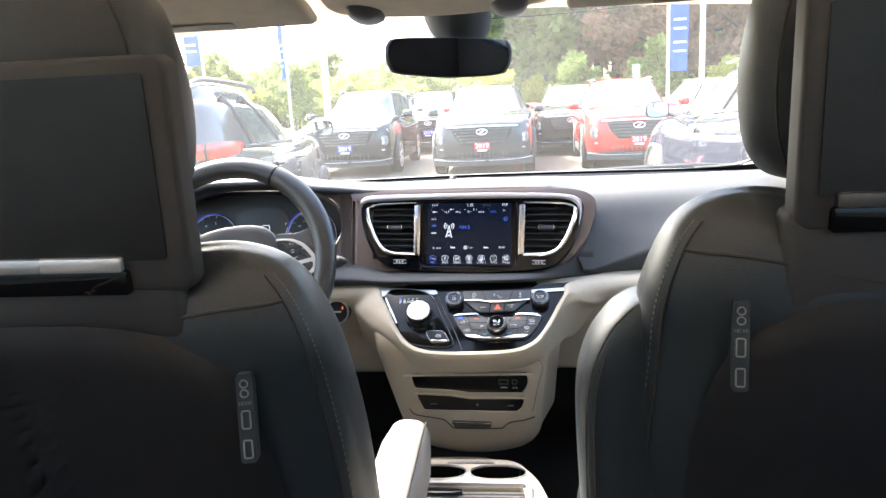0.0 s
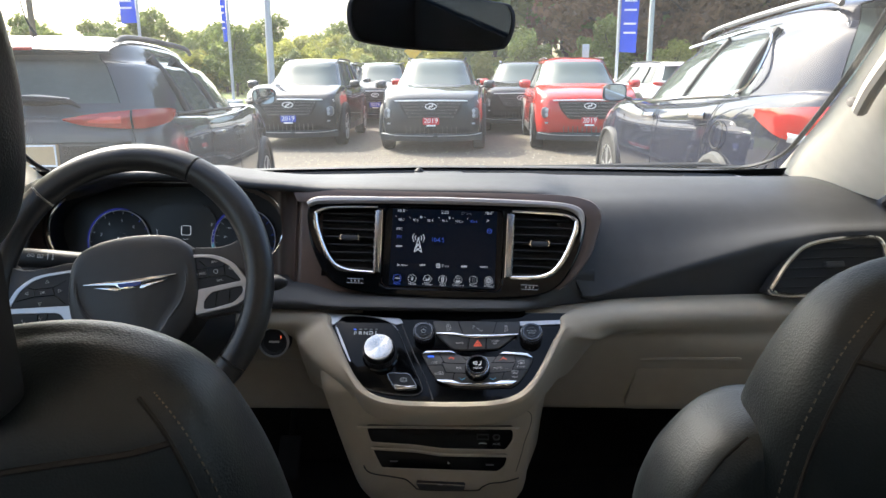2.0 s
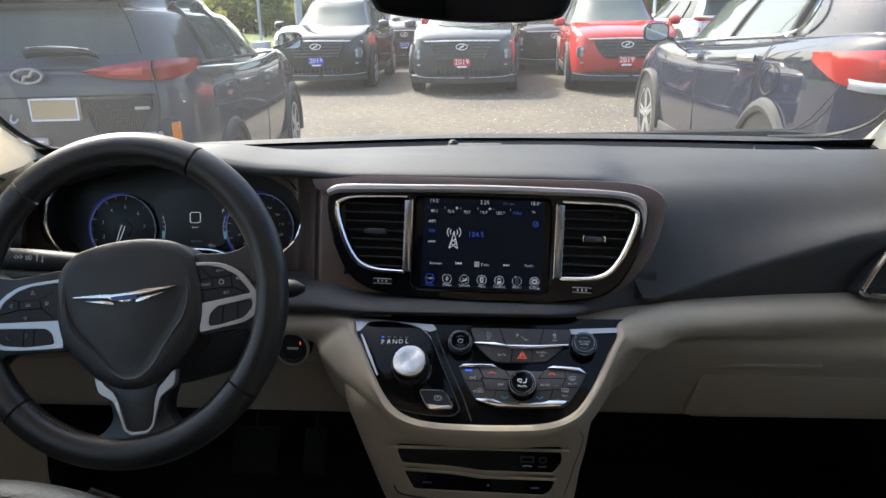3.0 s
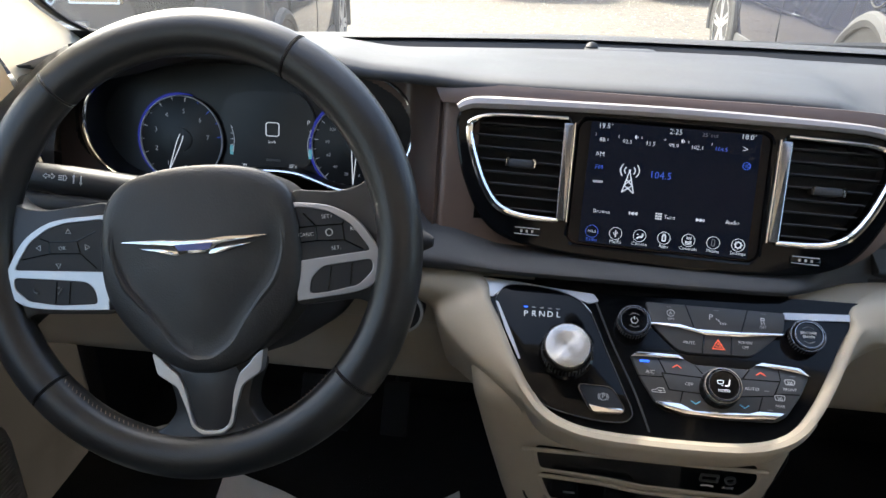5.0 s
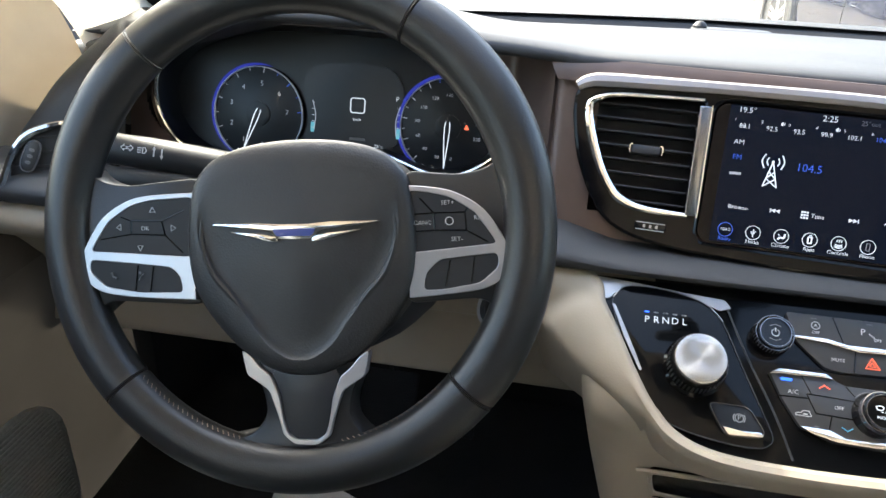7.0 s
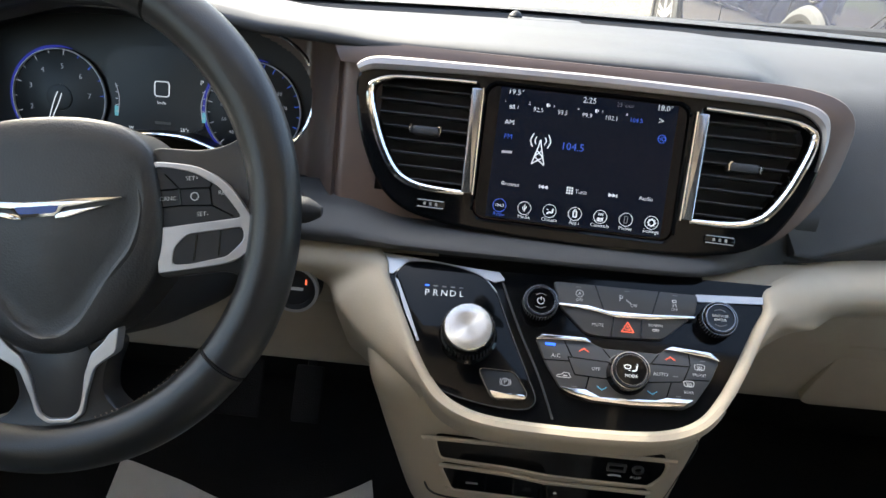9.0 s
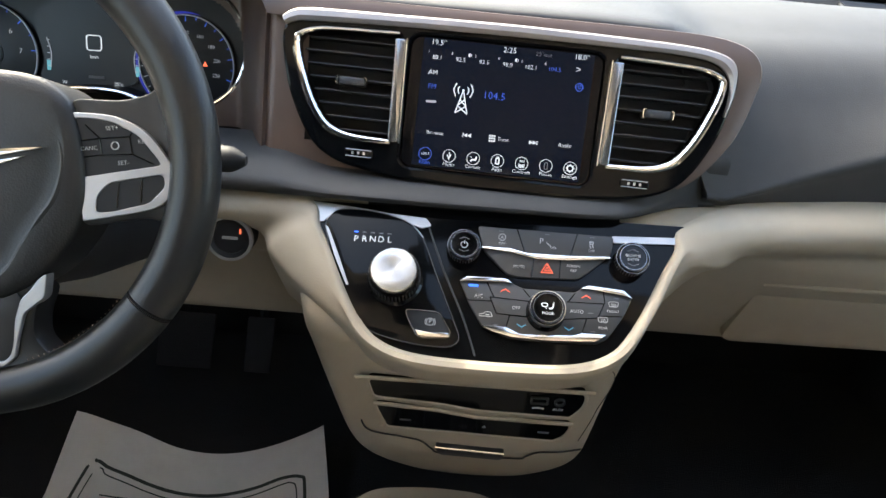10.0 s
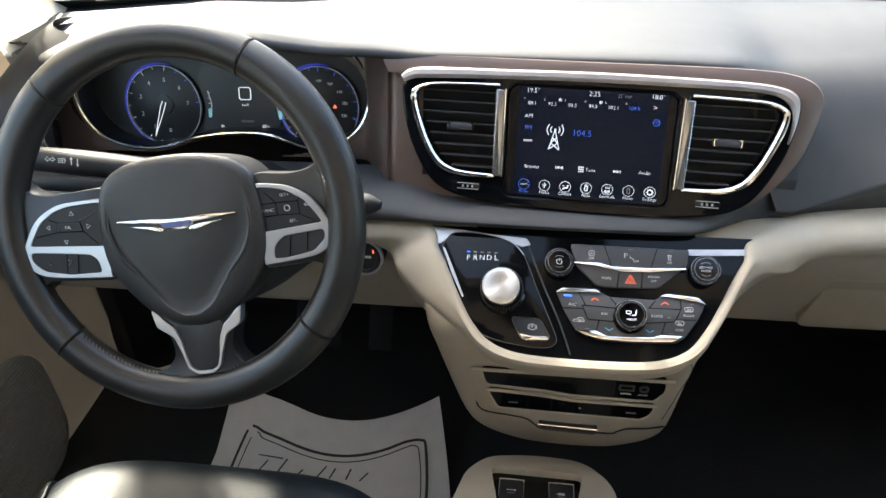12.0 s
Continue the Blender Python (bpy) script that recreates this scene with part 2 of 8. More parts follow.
def rrect(x0, x1, y0, y1, r, n=5):
    """A rectangle with rounded corners."""
    out = []
    for cx, cy, a in ((x1 - r, y1 - r, 0), (x0 + r, y1 - r, 90), (x0 + r, y0 + r, 180), (x1 - r, y0 + r, 270)):
        out += [(cx + r * math.cos(radians(a + 90 * i / n)), cy + r * math.sin(radians(a + 90 * i / n))) for i in range(n + 1)]
    return out


def rounded(pts, r, n=5):
    """A polygon with each corner rounded by about r."""
    p = [Vector(q) for q in pts]
    out = []
    for i, c in enumerate(p):
        a, b = p[i - 1], p[(i + 1) % len(p)]
        ra = min(r, (a - c).length * 0.45, (b - c).length * 0.45)
        s, e = c + (a - c).normalized() * ra, c + (b - c).normalized() * ra
        out += [((1 - t) ** 2 * s + 2 * t * (1 - t) * c + t * t * e)[:] for t in (k / n for k in range(n + 1))]
    return out


def circle(cx, cy, r, n=32, ry=None):
    return [(cx + r * math.cos(2 * math.pi * i / n), cy + (ry or r) * math.sin(2 * math.pi * i / n)) for i in range(n)]


def knob(rings, n=40):
    """A turned body: rings of (radius, height), up the z axis."""
    bm = grid([[(r * math.cos(2 * math.pi * i / n), r * math.sin(2 * math.pi * i / n), z) for i in range(n)] for r, z in rings], True)
    bm.faces.new([v for v in list(bm.verts)[-n:]])
    return bm


def ring_line(outline, width, z0, z1):
    """A thin flat frame along a closed outline."""
    c = np.mean(np.array(outline), axis=0)
    inner = []
    k = len(outline)
    for i, p in enumerate(outline):
        a, b = np.array(outline[i - 1]), np.array(outline[(i + 1) % k])
        d = b - a
        nrm = np.array((-d[1], d[0])) / (np.hypot(*d) + 1e-9)
        if nrm @ (c - np.array(p)) < 0:
            nrm = -nrm
        inner.append(tuple(np.array(p) + nrm * width))
    bm = bmesh.new()
    o, q = [bm.verts.new((*p, z1)) for p in outline], [bm.verts.new((*p, z1)) for p in inner]
    ob, qb = [bm.verts.new((*p, z0)) for p in outline], [bm.verts.new((*p, z0)) for p in inner]
    for i in range(k):
        j = (i + 1) % k
        bm.faces.new((o[i], o[j], q[j], q[i]))
        bm.faces.new((o[j], o[i], ob[i], ob[j]))
        bm.faces.new((q[i], q[j], qb[j], qb[i]))
    return bm


def words(name, text, size, m, material, parent, label="", align="CENTER"):
    """Raised lettering in the plain built-in face, centred on m."""
    cu = bpy.data.curves.new(name, "FONT")
    cu.body, cu.size, cu.extrude, cu.align_x, cu.align_y, cu.resolution_u = text, size, 0.00015, align, "CENTER", 2
    cu.offset = -0.012 * size if size < 0.05 else 0.0
    tmp = bpy.data.objects.new(name, cu)
    me = bpy.data.meshes.new_from_object(tmp)
    bpy.data.objects.remove(tmp)
    bpy.data.curves.remove(cu)
    me.transform(m)
    me.materials.clear()
    return link(name, me, material, parent, label)


def at2(frame_m, x, y, z=0.0, turn=0.0):
    return frame_m @ pose(x, y, z, 0, 0, turn)


def superell(cx, cy, a, b, e=2.6, n=64):
    out = []
    for i in range(n):
        t = 2 * math.pi * i / n
        c, s = math.cos(t), math.sin(t)
        out.append((cx + a * math.copysign(abs(c) ** (2 / e), c), cy + b * math.copysign(abs(s) ** (2 / e), s)))
    return out


# ---------------------------------------------------------------- the van's shell
# for unseen rear panes; tint set to cool and dim the light on the seats
M_TINTED = glass("light-cooling tinted glass", (0.42, 0.48, 0.53))
CX = -0.066                      # the van's middle
FLOOR = 0.47


def mirror_x(p):
    return (2 * CX - p[0] - 0.07, p[1] - 0.10 * max(0.0, p[1] - 1.3) / 0.7, p[2])


def quad_strip(a, b, n=16, thick=0.02, bulge=(0, 0, 0)):
    """A trim panel between two lines, bowed in the middle and closed behind."""
    A, B = spline(a, n), spline(b, n)
    rows = []
    for p, q in zip(A, B):
        mid = (p + q) / 2 + np.array(bulge)
        rows.append(spline([p, p * 0.8 + q * 0.2 + np.array(bulge) * 0.75, mid, p * 0.2 + q * 0.8 + np.array(bulge) * 0.75, q], 9))
    bm = grid(rows)
    bmesh.ops.solidify(bm, geom=bm.faces[:], thickness=thick)
    return bm


def build_shell():
    s = "structure"
    tagged(part("floor", box(-0.96, 0.78, -1.7, 2.0, FLOOR - 0.05, FLOOR, 0.005), M_CARPET), "black carpeted floor of the van", "floor", kind=s)
    tagged(part("wall_firewall", box(-0.96, 0.78, 1.98, 2.06, FLOOR, 1.15, 0.01), M_CARPET), "dark carpeted bulkhead ahead of the footwells", "bulkhead", kind=s)
    # headliner, dropping to the windscreen's upper edge
    rows = []
    for x in np.linspace(-0.86, 0.73, 21):
        e = ((x - CX) / 0.8) ** 2
        rows.append([(x, y - 0.06 * e * (k == 0), z - 0.05 * e) for k, (y, z) in enumerate(((1.215, 1.498), (1.19, 1.492), (1.16, 1.495), (1.05, 1.535), (0.8, 1.585), (0.3, 1.61), (-0.6, 1.61), (-1.7, 1.58)))])
    bm = grid(rows)
    bmesh.ops.solidify(bm, geom=bm.faces[:], thickness=-0.03)
    tagged(part("ceiling", bm, M_LINING), "beige fabric headliner above the windscreen", "headliner", kind=s)
    # windscreen
    rows = []
    for x in np.linspace(-1, 1, 25):
        lo = (CX - 0.06 + 0.80 * x, 2.0 - 0.10 * x * x - 0.09 * max(0, -x), 1.160)
        hi = (CX - 0.03 + 0.60 * x, 1.225 - 0.05 * x * x, 1.505)
        rows.append([tuple(np.array(lo) * (1 - t) + np.array(hi) * t + np.array((0, 0.02, 0.03)) * math.sin(math.pi * t)) for t in np.linspace(0, 1, 9)])
    w = tagged(part("window_1", grid(rows), M_WINDSHIELD), "clear raked windscreen above the dashboard", "windscreen", kind=s)
    w.visible_shadow = False
    # black printed border inside the glass
    rows = []
    for x in np.linspace(-1, 0.91, 41):
        lo = np.array((CX - 0.06 + 0.80 * x, 2.0 - 0.10 * x * x - 0.09 * max(0, -x), 1.160))
        hi = np.array((CX - 0.03 + 0.60 * x, 1.225 - 0.05 * x * x, 1.505))
        top = 0.075 + 0.05 * max(0.0, (abs(x) - 0.62) / 0.38) ** 2
        rows.append([tuple(lo * (1 - t) + hi * t + np.array((0, 0.02, 0.03)) * math.sin(math.pi * t) + np.array((0, -0.002, -0.005))) for t in np.linspace(0, top, 5)])
    tagged(part("trim", grid(rows), M_MATTE), "black printed border along the windscreen's lower edge", "glass border", kind=s)
    # black band and wiper cowl below the glass
    rows = [[(CX - 0.06 + 0.80 * x, 1.945 - 0.10 * x * x - 0.09 * max(0, -x) + dy, z) for dy, z in ((-0.012, 1.174), (-0.004, 1.182), (0.03, 1.186), (0.10, 1.18), (0.16, 1.13))] for x in np.linspace(-1, 1, 25)]
    tagged(part("trim", grid(rows), M_MATTE), "black cowl band along the windscreen's foot", "cowl", kind=s)
    for side in (1, -1):
        f = (lambda p: p) if side == 1 else mirror_x
        inner = [(0.600, 1.965, 1.155), (0.596, 1.769, 1.286), (0.569, 1.586, 1.387), (0.516, 1.403, 1.465), (0.446, 1.238, 1.515)] if side == 1 else [(-0.852, 1.84, 1.165), (-0.842, 1.71, 1.232), (-0.80, 1.56, 1.318), (-0.668, 1.21, 1.50)]
        outer = [(0.675, 1.76, 1.12), (0.672, 1.62, 1.20), (0.652, 1.45, 1.30), (0.625, 1.28, 1.40), (0.565, 1.06, 1.52)] if side == 1 else [(-0.852, 1.650, 1.150), (-0.900, 1.63, 1.235), (-0.905, 1.40, 1.335), (-0.787, 1.06, 1.52)]
        tagged(part("pillar_trim", quad_strip(inner, outer, 16, 0.03, (-0.02 * side, -0.02, 0.0)), M_CREAM), "pale beige windscreen pillar trim", "pillar trim", kind=s)
        edge = [(0.46, 1.99, 1.180), (0.552, 1.95, 1.190), (0.586, 1.87, 1.224), (0.588, 1.772, 1.288), (0.561, 1.589, 1.389), (0.508, 1.406, 1.467), (0.438, 1.241, 1.517)] if side == 1 else [(-0.76, 1.91, 1.180), (-0.822, 1.86, 1.185), (-0.838, 1.80, 1.196), (-0.836, 1.715, 1.236), (-0.794, 1.565, 1.322), (-0.662, 1.215, 1.504)]
        tagged(part("trim", tube(edge, 0.007, 60, 8, flat=0.5), M_MATTE), "black glass edge along the windscreen pillar", "glass border", kind=s)
        # front door: panel, armrest, belt, window, speaker
        d = thing("door_1" if side == -1 else "door_2", f((0.74, 1.0, FLOOR)), "closed front door with beige panel and clear window", "door", kind=s)
        xs = 0.74
        prof = [(xs - 0.005, FLOOR), (xs - 0.025, 0.60), (xs - 0.015, 0.78), (xs - 0.05, 0.86), (xs - 0.065, 0.93), (xs - 0.03, 1.0), (xs - 0.02, 1.07), (xs - 0.03, 1.115), (xs + 0.03, 1.125)]
        rows = [[f((x + 0.02 * ((y - 1.0) / 0.9) ** 2, y, z)) for x, z in prof] for y in np.linspace(0.35, 2.06, 15)]
        bm = grid(rows)
        bmesh.ops.solidify(bm, geom=bm.faces[:], thickness=0.03 * side)
        part("door_panel", bm, M_DOOR, d)
        part("belt_moulding", tube([f((xs - 0.012, y, 1.128 + 0.02 * (y - 1) * 0.3)) for y in (0.35, 1.0, 1.75)], 0.012, 20, 8), M_MATTE, d)
        part("window_frame", tube([f((0.70, 1.72, 1.13)) if side == 1 else (-0.892, 1.40, 1.28), f((0.645, 1.36, 1.34)) if side == 1 else (-0.88, 1.34, 1.345), f((0.60, 1.05, 1.51)), f((0.60, 0.4, 1.53)), f((0.70, 0.35, 1.13))], 0.016, 40, 8), M_MATTE, d)
        g = part("pane", grid([[f((0.755, y, 1.12)), f((0.745, y, 1.25)), f((0.66, y - 0.0, 1.5))] for y in np.linspace(0.35, 1.75, 8)]), M_SIDEGLASS, d)
        g.visible_shadow = False
        sm_ = Matrix.Translation(f((xs - 0.034, 1.42, 0.66))) @ pose(0, 0, 0, 90, 0, -90 * side)
        g0, g1 = sorted((0.27 * side, -0.13 * side))
        grl = part("speaker_grille", plate(rrect(g0, g1, -0.165, 0.085, 0.075), 0, 0.006, 0.003), M_SPEAKER, d, "taupe ribbed speaker grille", sm_)
        bm = bmesh.new()
        for k in range(36):
            y = -0.155 + k * 0.0066
            inset = 0.012 + 0.075 * (1 - math.sqrt(max(0.0, 1 - (max(0.0, abs(y + 0.04) - 0.05) / 0.075) ** 2)))
            q_ = [bm.verts.new((g0 + inset if i in (0, 3, 4, 7) else g1 - inset, y + (0.0018 if i % 4 > 1 else 0.0), 0.005 if i < 4 else 0.0078)) for i in range(8)]
            for ix in ((4, 5, 6, 7), (0, 1, 5, 4), (3, 7, 6, 2)):
                bm.faces.new([q_[i] for i in ix])
        tagged(part("grille_ribs", bm, M_SPEAKER, grl, m=sm_), kind="stuff")
        # sail panel between pillar and door
        sail = quad_strip([(0.672, 1.84, 1.09), (0.678, 1.62, 1.19), (0.655, 1.44, 1.31)], [(0.715, 1.40, 1.09), (0.71, 1.34, 1.18), (0.66, 1.26, 1.36)], 8, 0.02, (-0.002, 0, 0)) if side == 1 else quad_strip([(-0.875, 1.66, 1.03), (-0.862, 1.655, 1.13), (-0.896, 1.635, 1.235), (-0.905, 1.50, 1.29)], [(-0.915, 1.50, 1.03), (-0.915, 1.53, 1.12), (-0.910, 1.57, 1.22), (-0.908, 1.46, 1.285)], 12, 0.02, (0.003, 0, 0))
        # darker material on the left only, to hold down the sun that strikes it
        tagged(part("trim", sail, M_CREAM if side == 1 else M_BEIGE), "beige corner panel ahead of the side window", "corner trim", kind=s)
        if side == 1:
            tri_o = rounded([(1.585, 1.165), (1.50, 1.225), (1.44, 1.25), (1.42, 1.15)], 0.02)
            bm = grid([[(0.676, y, z), (0.70, y, z)] for y, z in tri_o + tri_o[:1]])
            bm.faces.new([bm.verts.new((0.678, y, z)) for y, z in tri_o])
            tagged(part("window_4", bm, M_GLOSSGLASS), "small dark quarter window behind the pillar", "window", kind=s)
            tagged(part("trim", tube([(0.675, y, z) for y, z in tri_o[::2]], 0.004, 60, 6, True), M_MATTE), "black rubber rim round the quarter window", "window seal", kind=s)
            gh = thing("grab_handle", (0.56, 1.5, 1.36), "beige grab handle on the windscreen pillar", "grab handle")
            part("grip", tube([(0.575, 1.575, 1.325), (0.560, 1.55, 1.33), (0.548, 1.50, 1.365), (0.535, 1.42, 1.415), (0.52, 1.34, 1.455), (0.535, 1.31, 1.475)], [0.009, 0.012, 0.013, 0.013, 0.012, 0.009], 40, 10), M_CREAM, gh)
            part("screw_cap", knob([(0.008, 0), (0.007, 0.003), (0.002, 0.004)], 14), M_GREYLEATHER, gh, m=pose(0.57, 1.60, 1.335, 80, 0, -60))
        # outside: rear body and tinted windows
        tagged(part("wall_side", box(*sorted((f((0.76, 0, 0))[0], f((0.80, 0, 0))[0])), -1.7, 0.34, FLOOR, 1.12, 0.01), M_CARPET), "dark lower side wall behind the doors", "side wall", kind=s)
        tagged(part("pillar_trim", box(*sorted((f((0.66, 0, 0))[0], f((0.78, 0, 0))[0])), 0.22, 0.36, 1.1, 1.56, 0.02), M_BEIGE), "beige pillar behind the front door", "pillar trim", kind=s)
        tagged(part("window_2", box(*sorted((f((0.74, 0, 0))[0], f((0.745, 0, 0))[0])), -1.6, 0.23, 1.12, 1.56), M_TINTED), "rear side window with a dark tint", "window", kind=s)
    # unseen, added to keep sun from leaking in behind the dash
    tagged(part("wall_cowl", box(-0.96, 0.78, 1.885, 2.07, 1.0, 1.155, 0.01), M_CARPET), "added dark panel closing the dash against sun below the windscreen", "bulkhead", kind=s)
    for x0, x1 in ((-0.945, -0.905), (0.69, 0.735)):
        tagged(part("wall_kick", box(x0, x1, 1.75 if x0 < 0 else 1.60, 2.05, FLOOR, 1.06, 0.01), M_CARPET), "dark carpeted side of the footwell", "kick panel", kind=s)
    tagged(part("wall_rear", box(-0.96, 0.78, -1.75, -1.70, FLOOR - 0.05, 1.15, 0.01), M_CARPET), "dark rear wall of the cabin", "rear wall", kind=s)
    tagged(part("window_3", box(-0.96, 0.78, -1.73, -1.725, 1.15, 1.62), M_TINTED), "rear window with a dark tint", "window", kind=s)


build_shell()


# ---------------------------------------------------------------- the dashboard
U = pose(-0.066, 1.509, 1.130, 68, 0, -2.0) @ pose(0, 0, 0, 0, 0, -1.2)       # display panel
LO = pose(-0.066, 1.473, 1.027, 40, 0, -1.0) @ pose(0, 0, 0, 0, 0, 0.8)       # gear and climate panel
TR = pose(-0.066, 1.395, 0.861, 100, 0, 0)                                    # storage slots
CL = pose(-0.548, 1.62, 1.125, 75, 0, 0)                                      # instruments


def lip_z(x):
    return float(np.interp(x, (-0.94, -0.80, -0.70, -0.58, -0.45, -0.37, -0.27, -0.15, 0.02, 0.12, 0.17), (1.15, 1.17, 1.205, 1.238, 1.237, 1.219, 1.207, 1.205, 1.203, 1.198, 1.186)))


def beige_z(x):
    return float(np.interp(x, (-0.86, -0.33, -0.25, 0.12, 0.2, 0.3, 0.42, 0.6, 0.74), (1.03, 1.03, 1.024, 1.024, 1.030, 1.028, 1.025, 1.022, 1.02)))


def push_y(x):
    """How far the passenger side curves away ahead."""
    return float(np.interp(x, (0.10, 0.2, 0.33, 0.46, 0.74), (0.0, 0.02, 0.05, 0.072, 0.10)))


def build_dashboard():
    d = thing("dashboard", (CX, 1.6, FLOOR), "black and beige van dashboard with bronze trim and chrome vents", "dashboard")
    # upper pad: from the glass over the top; an overhanging lip on the driver's side and middle, a rolled front on the other
    rows = []
    for x in np.linspace(-0.875, 0.75, 85):
        yw = 1.95 - 0.10 * ((x - CX) / 0.75) ** 2 - 0.06 * max(0.0, (CX - x) / 0.8)
        lz = lip_z(x)
        k = max(0.0, min(1.0, (x - 0.085) / 0.075))
        k = k * k * (3 - 2 * k)
        hood = math.exp(-((x + 0.55) / 0.20) ** 4) * 0.045
        edge = 1.553 - hood + 0.10 * max(0, (-0.70 - x) / 0.16)
        left = [(yw, 1.172), (yw - 0.06, 1.184), (1.76, 1.192 + 0.25 * (lz - 1.19)), (1.66, 1.198 + 0.7 * (lz - 1.195)), (edge + 0.03, lz + 0.002), (edge + 0.006, lz - 0.001), (edge, lz - 0.008), (edge + 0.006, lz - 0.014), (edge + 0.03, lz - 0.016), (edge + 0.07, lz - 0.018), (edge + 0.09, lz - 0.03)]
        kl = max(0.0, min(1.0, (-0.735 - x) / 0.05))
        left = [p if i < 6 else (p[0] * (1 - kl) + (edge + 0.004 * (i - 6)) * kl, p[1] * (1 - kl) + (lz - 0.01 - 0.022 * (i - 6)) * kl) for i, p in enumerate(left)]
        zb = beige_z(x)
        zc = float(np.interp(x, (0.13, 0.25, 0.44, 0.55, 0.74), (1.03, 1.063, 1.106, 1.122, 1.125)))
        push = push_y(x)
        right = [(yw, 1.172), (yw - 0.05, 1.18), (1.79 + push * 0.3, 1.1885), (1.71 + push * 0.6, 1.189), (1.645 + push * 0.8, 1.181), (1.588 + push * 0.9, 1.164), (1.535 + push, 0.5 * zc + 0.5 * 1.16), (1.505 + push, zc + 0.012), (1.497 + push, zc), (1.503 + push, zc * 0.6 + zb * 0.4), (1.512 + push, zb - 0.004)]
        rows.append([(x, a[0] * (1 - k) + b[0] * k, a[1] * (1 - k) + b[1] * k) for a, b in zip(left, right)])
    sm = [spline(r, 40) for r in rows]
    part("dash_top", grid(sm), M_DASH, d)
    # bronze panel behind the display and round the instruments
    def inside(x, z):
        return abs((x + 0.548) / 0.207) ** 2.5 + abs((z - 1.125) / 0.078) ** 2.5 < 1
    bm = bmesh.new()
    xs_ = np.linspace(-0.775, 0.05, 330)
    cols = []
    for x in xs_:
        lz, zb = lip_z(x) - 0.012, 1.05
        tip = max(0.0, (x - 0.13) / 0.065)
        lz, zb = lz - 0.02 * tip ** 2, zb + 0.09 * tip ** 1.5
        k = max(0.0, min(1.0, (-0.29 - x) / 0.06))
        k = k * k * (3 - 2 * k)
        col = []
        for z in np.linspace(lz, zb, 90):
            near = 1.525 + (z - 1.13) * 0.404 - 0.035 * (x - CX) * (x > -0.3)
            far = 1.606 + (z - 1.125) * 0.268
            col.append(bm.verts.new((x, near * (1 - k) + far * k, z)))
        cols.append(col)
    for p, q in zip(cols, cols[1:]):
        for i in range(89):
            c = (p[i].co + q[i + 1].co) / 2
            if not inside(c.x, c.z) and not (abs(c.x + 0.062) < 0.196 and 1.072 < c.z < 1.178):
                bm.faces.new((p[i], p[i + 1], q[i + 1], q[i]))
    part("trim_panel", bm, M_BROWN, d, "dark bronze brown trim panel")
    # black corner of the dash down to the driver's side vent
    part("dash_corner", quad_strip([(-0.790, 1.72, 1.192), (-0.819, 1.70, 1.178), (-0.850, 1.655, 1.146), (-0.855, 1.60, 1.127), (-0.858, 1.56, 1.106), (-0.877, 1.53, 1.070), (-0.894, 1.52, 1.014), (-0.897, 1.52, 0.995)], [(-0.72, 1.60, 1.205), (-0.735, 1.575, 1.18), (-0.74, 1.555, 1.14), (-0.745, 1.54, 1.10), (-0.745, 1.53, 1.03), (-0.745, 1.53, 1.0)], 24, 0.01, (-0.015, -0.018, 0.008)), M_DASH, d)
    # soft lip under the display
    rows = []
    for x in np.linspace(-0.94, 0.17, 48):
        zb = beige_z(x) + 0.002
        k = max(0.0, min(1.0, (x - 0.04) / 0.12))
        k = k * k * (3 - 2 * k) * 1.5
        b = 0.006 * math.cos((x - CX) / 0.2) if abs(x - CX) < 0.3 else 0
        c = max(0.0, min(1.0, (0.225 - abs(x - CX)) / 0.07))
        c = c * c * (3 - 2 * c)
        rows.append(spline([(x, 1.545 - 0.01 * k - 0.045 * c, 1.064 + 0.012 * k - 0.014 * c), (x, 1.497 + 0.018 * k - 0.014 * c, 1.062 + 0.008 * k - 0.014 * c), (x, 1.474 + 0.034 * k - 0.004 * c, 1.052 + 0.004 * k - 0.008 * c), (x, 1.465 - b + 0.042 * k, 1.042 - 0.004 * c), (x, 1.472 - b + 0.036 * k, 1.030), (x, 1.50 + 0.012 * k, zb)], 16))
    part("lower_lip", grid(rows), M_DASH, d)
    # beige lower dash on both sides of the stack
    for x0, x1, name in ((-0.94, -0.19, "knee_panel"), (0.06, 0.74, "glovebox_surround")):
        rows = []
        for x in np.linspace(x0, x1, 30):
            zb = beige_z(x)
            g = 0.0 if x > 0 else 0.03
            q = push_y(x)
            lean_ = 0.03 if x > 0 else 0.0
            rows.append(spline([(x, 1.515 + q, zb + 0.002), (x, 1.485 + q, zb), (x, 1.468 + q, zb - 0.008), (x, 1.462 + q, zb - 0.022), (x, 1.475 + q * 0.9, zb - 0.04), (x, 1.515 + q * 0.5 - 0.2 * lean_, zb - 0.055), (x, 1.55 + q * 0.2 - 0.7 * lean_, zb - 0.08 - g), (x, 1.567 - 0.2 * lean_, 0.90), (x, 1.575 + 0.6 * lean_, 0.83), (x, 1.59 + 0.6 * lean_, 0.806), (x, 1.64, 0.80)], 34))
        part(name, grid(rows), M_BEIGE, d)
    # glovebox door
    gp = pose(0, 1.571, 0.88, 107, 0, 0)
    g = part("glovebox_door", plate(rounded([(0.24, -0.068), (0.70, -0.06), (0.70, 0.085), (0.262, 0.072)], 0.02), -0.01, 0.004, 0.003), M_BEIGE, d, m=gp)
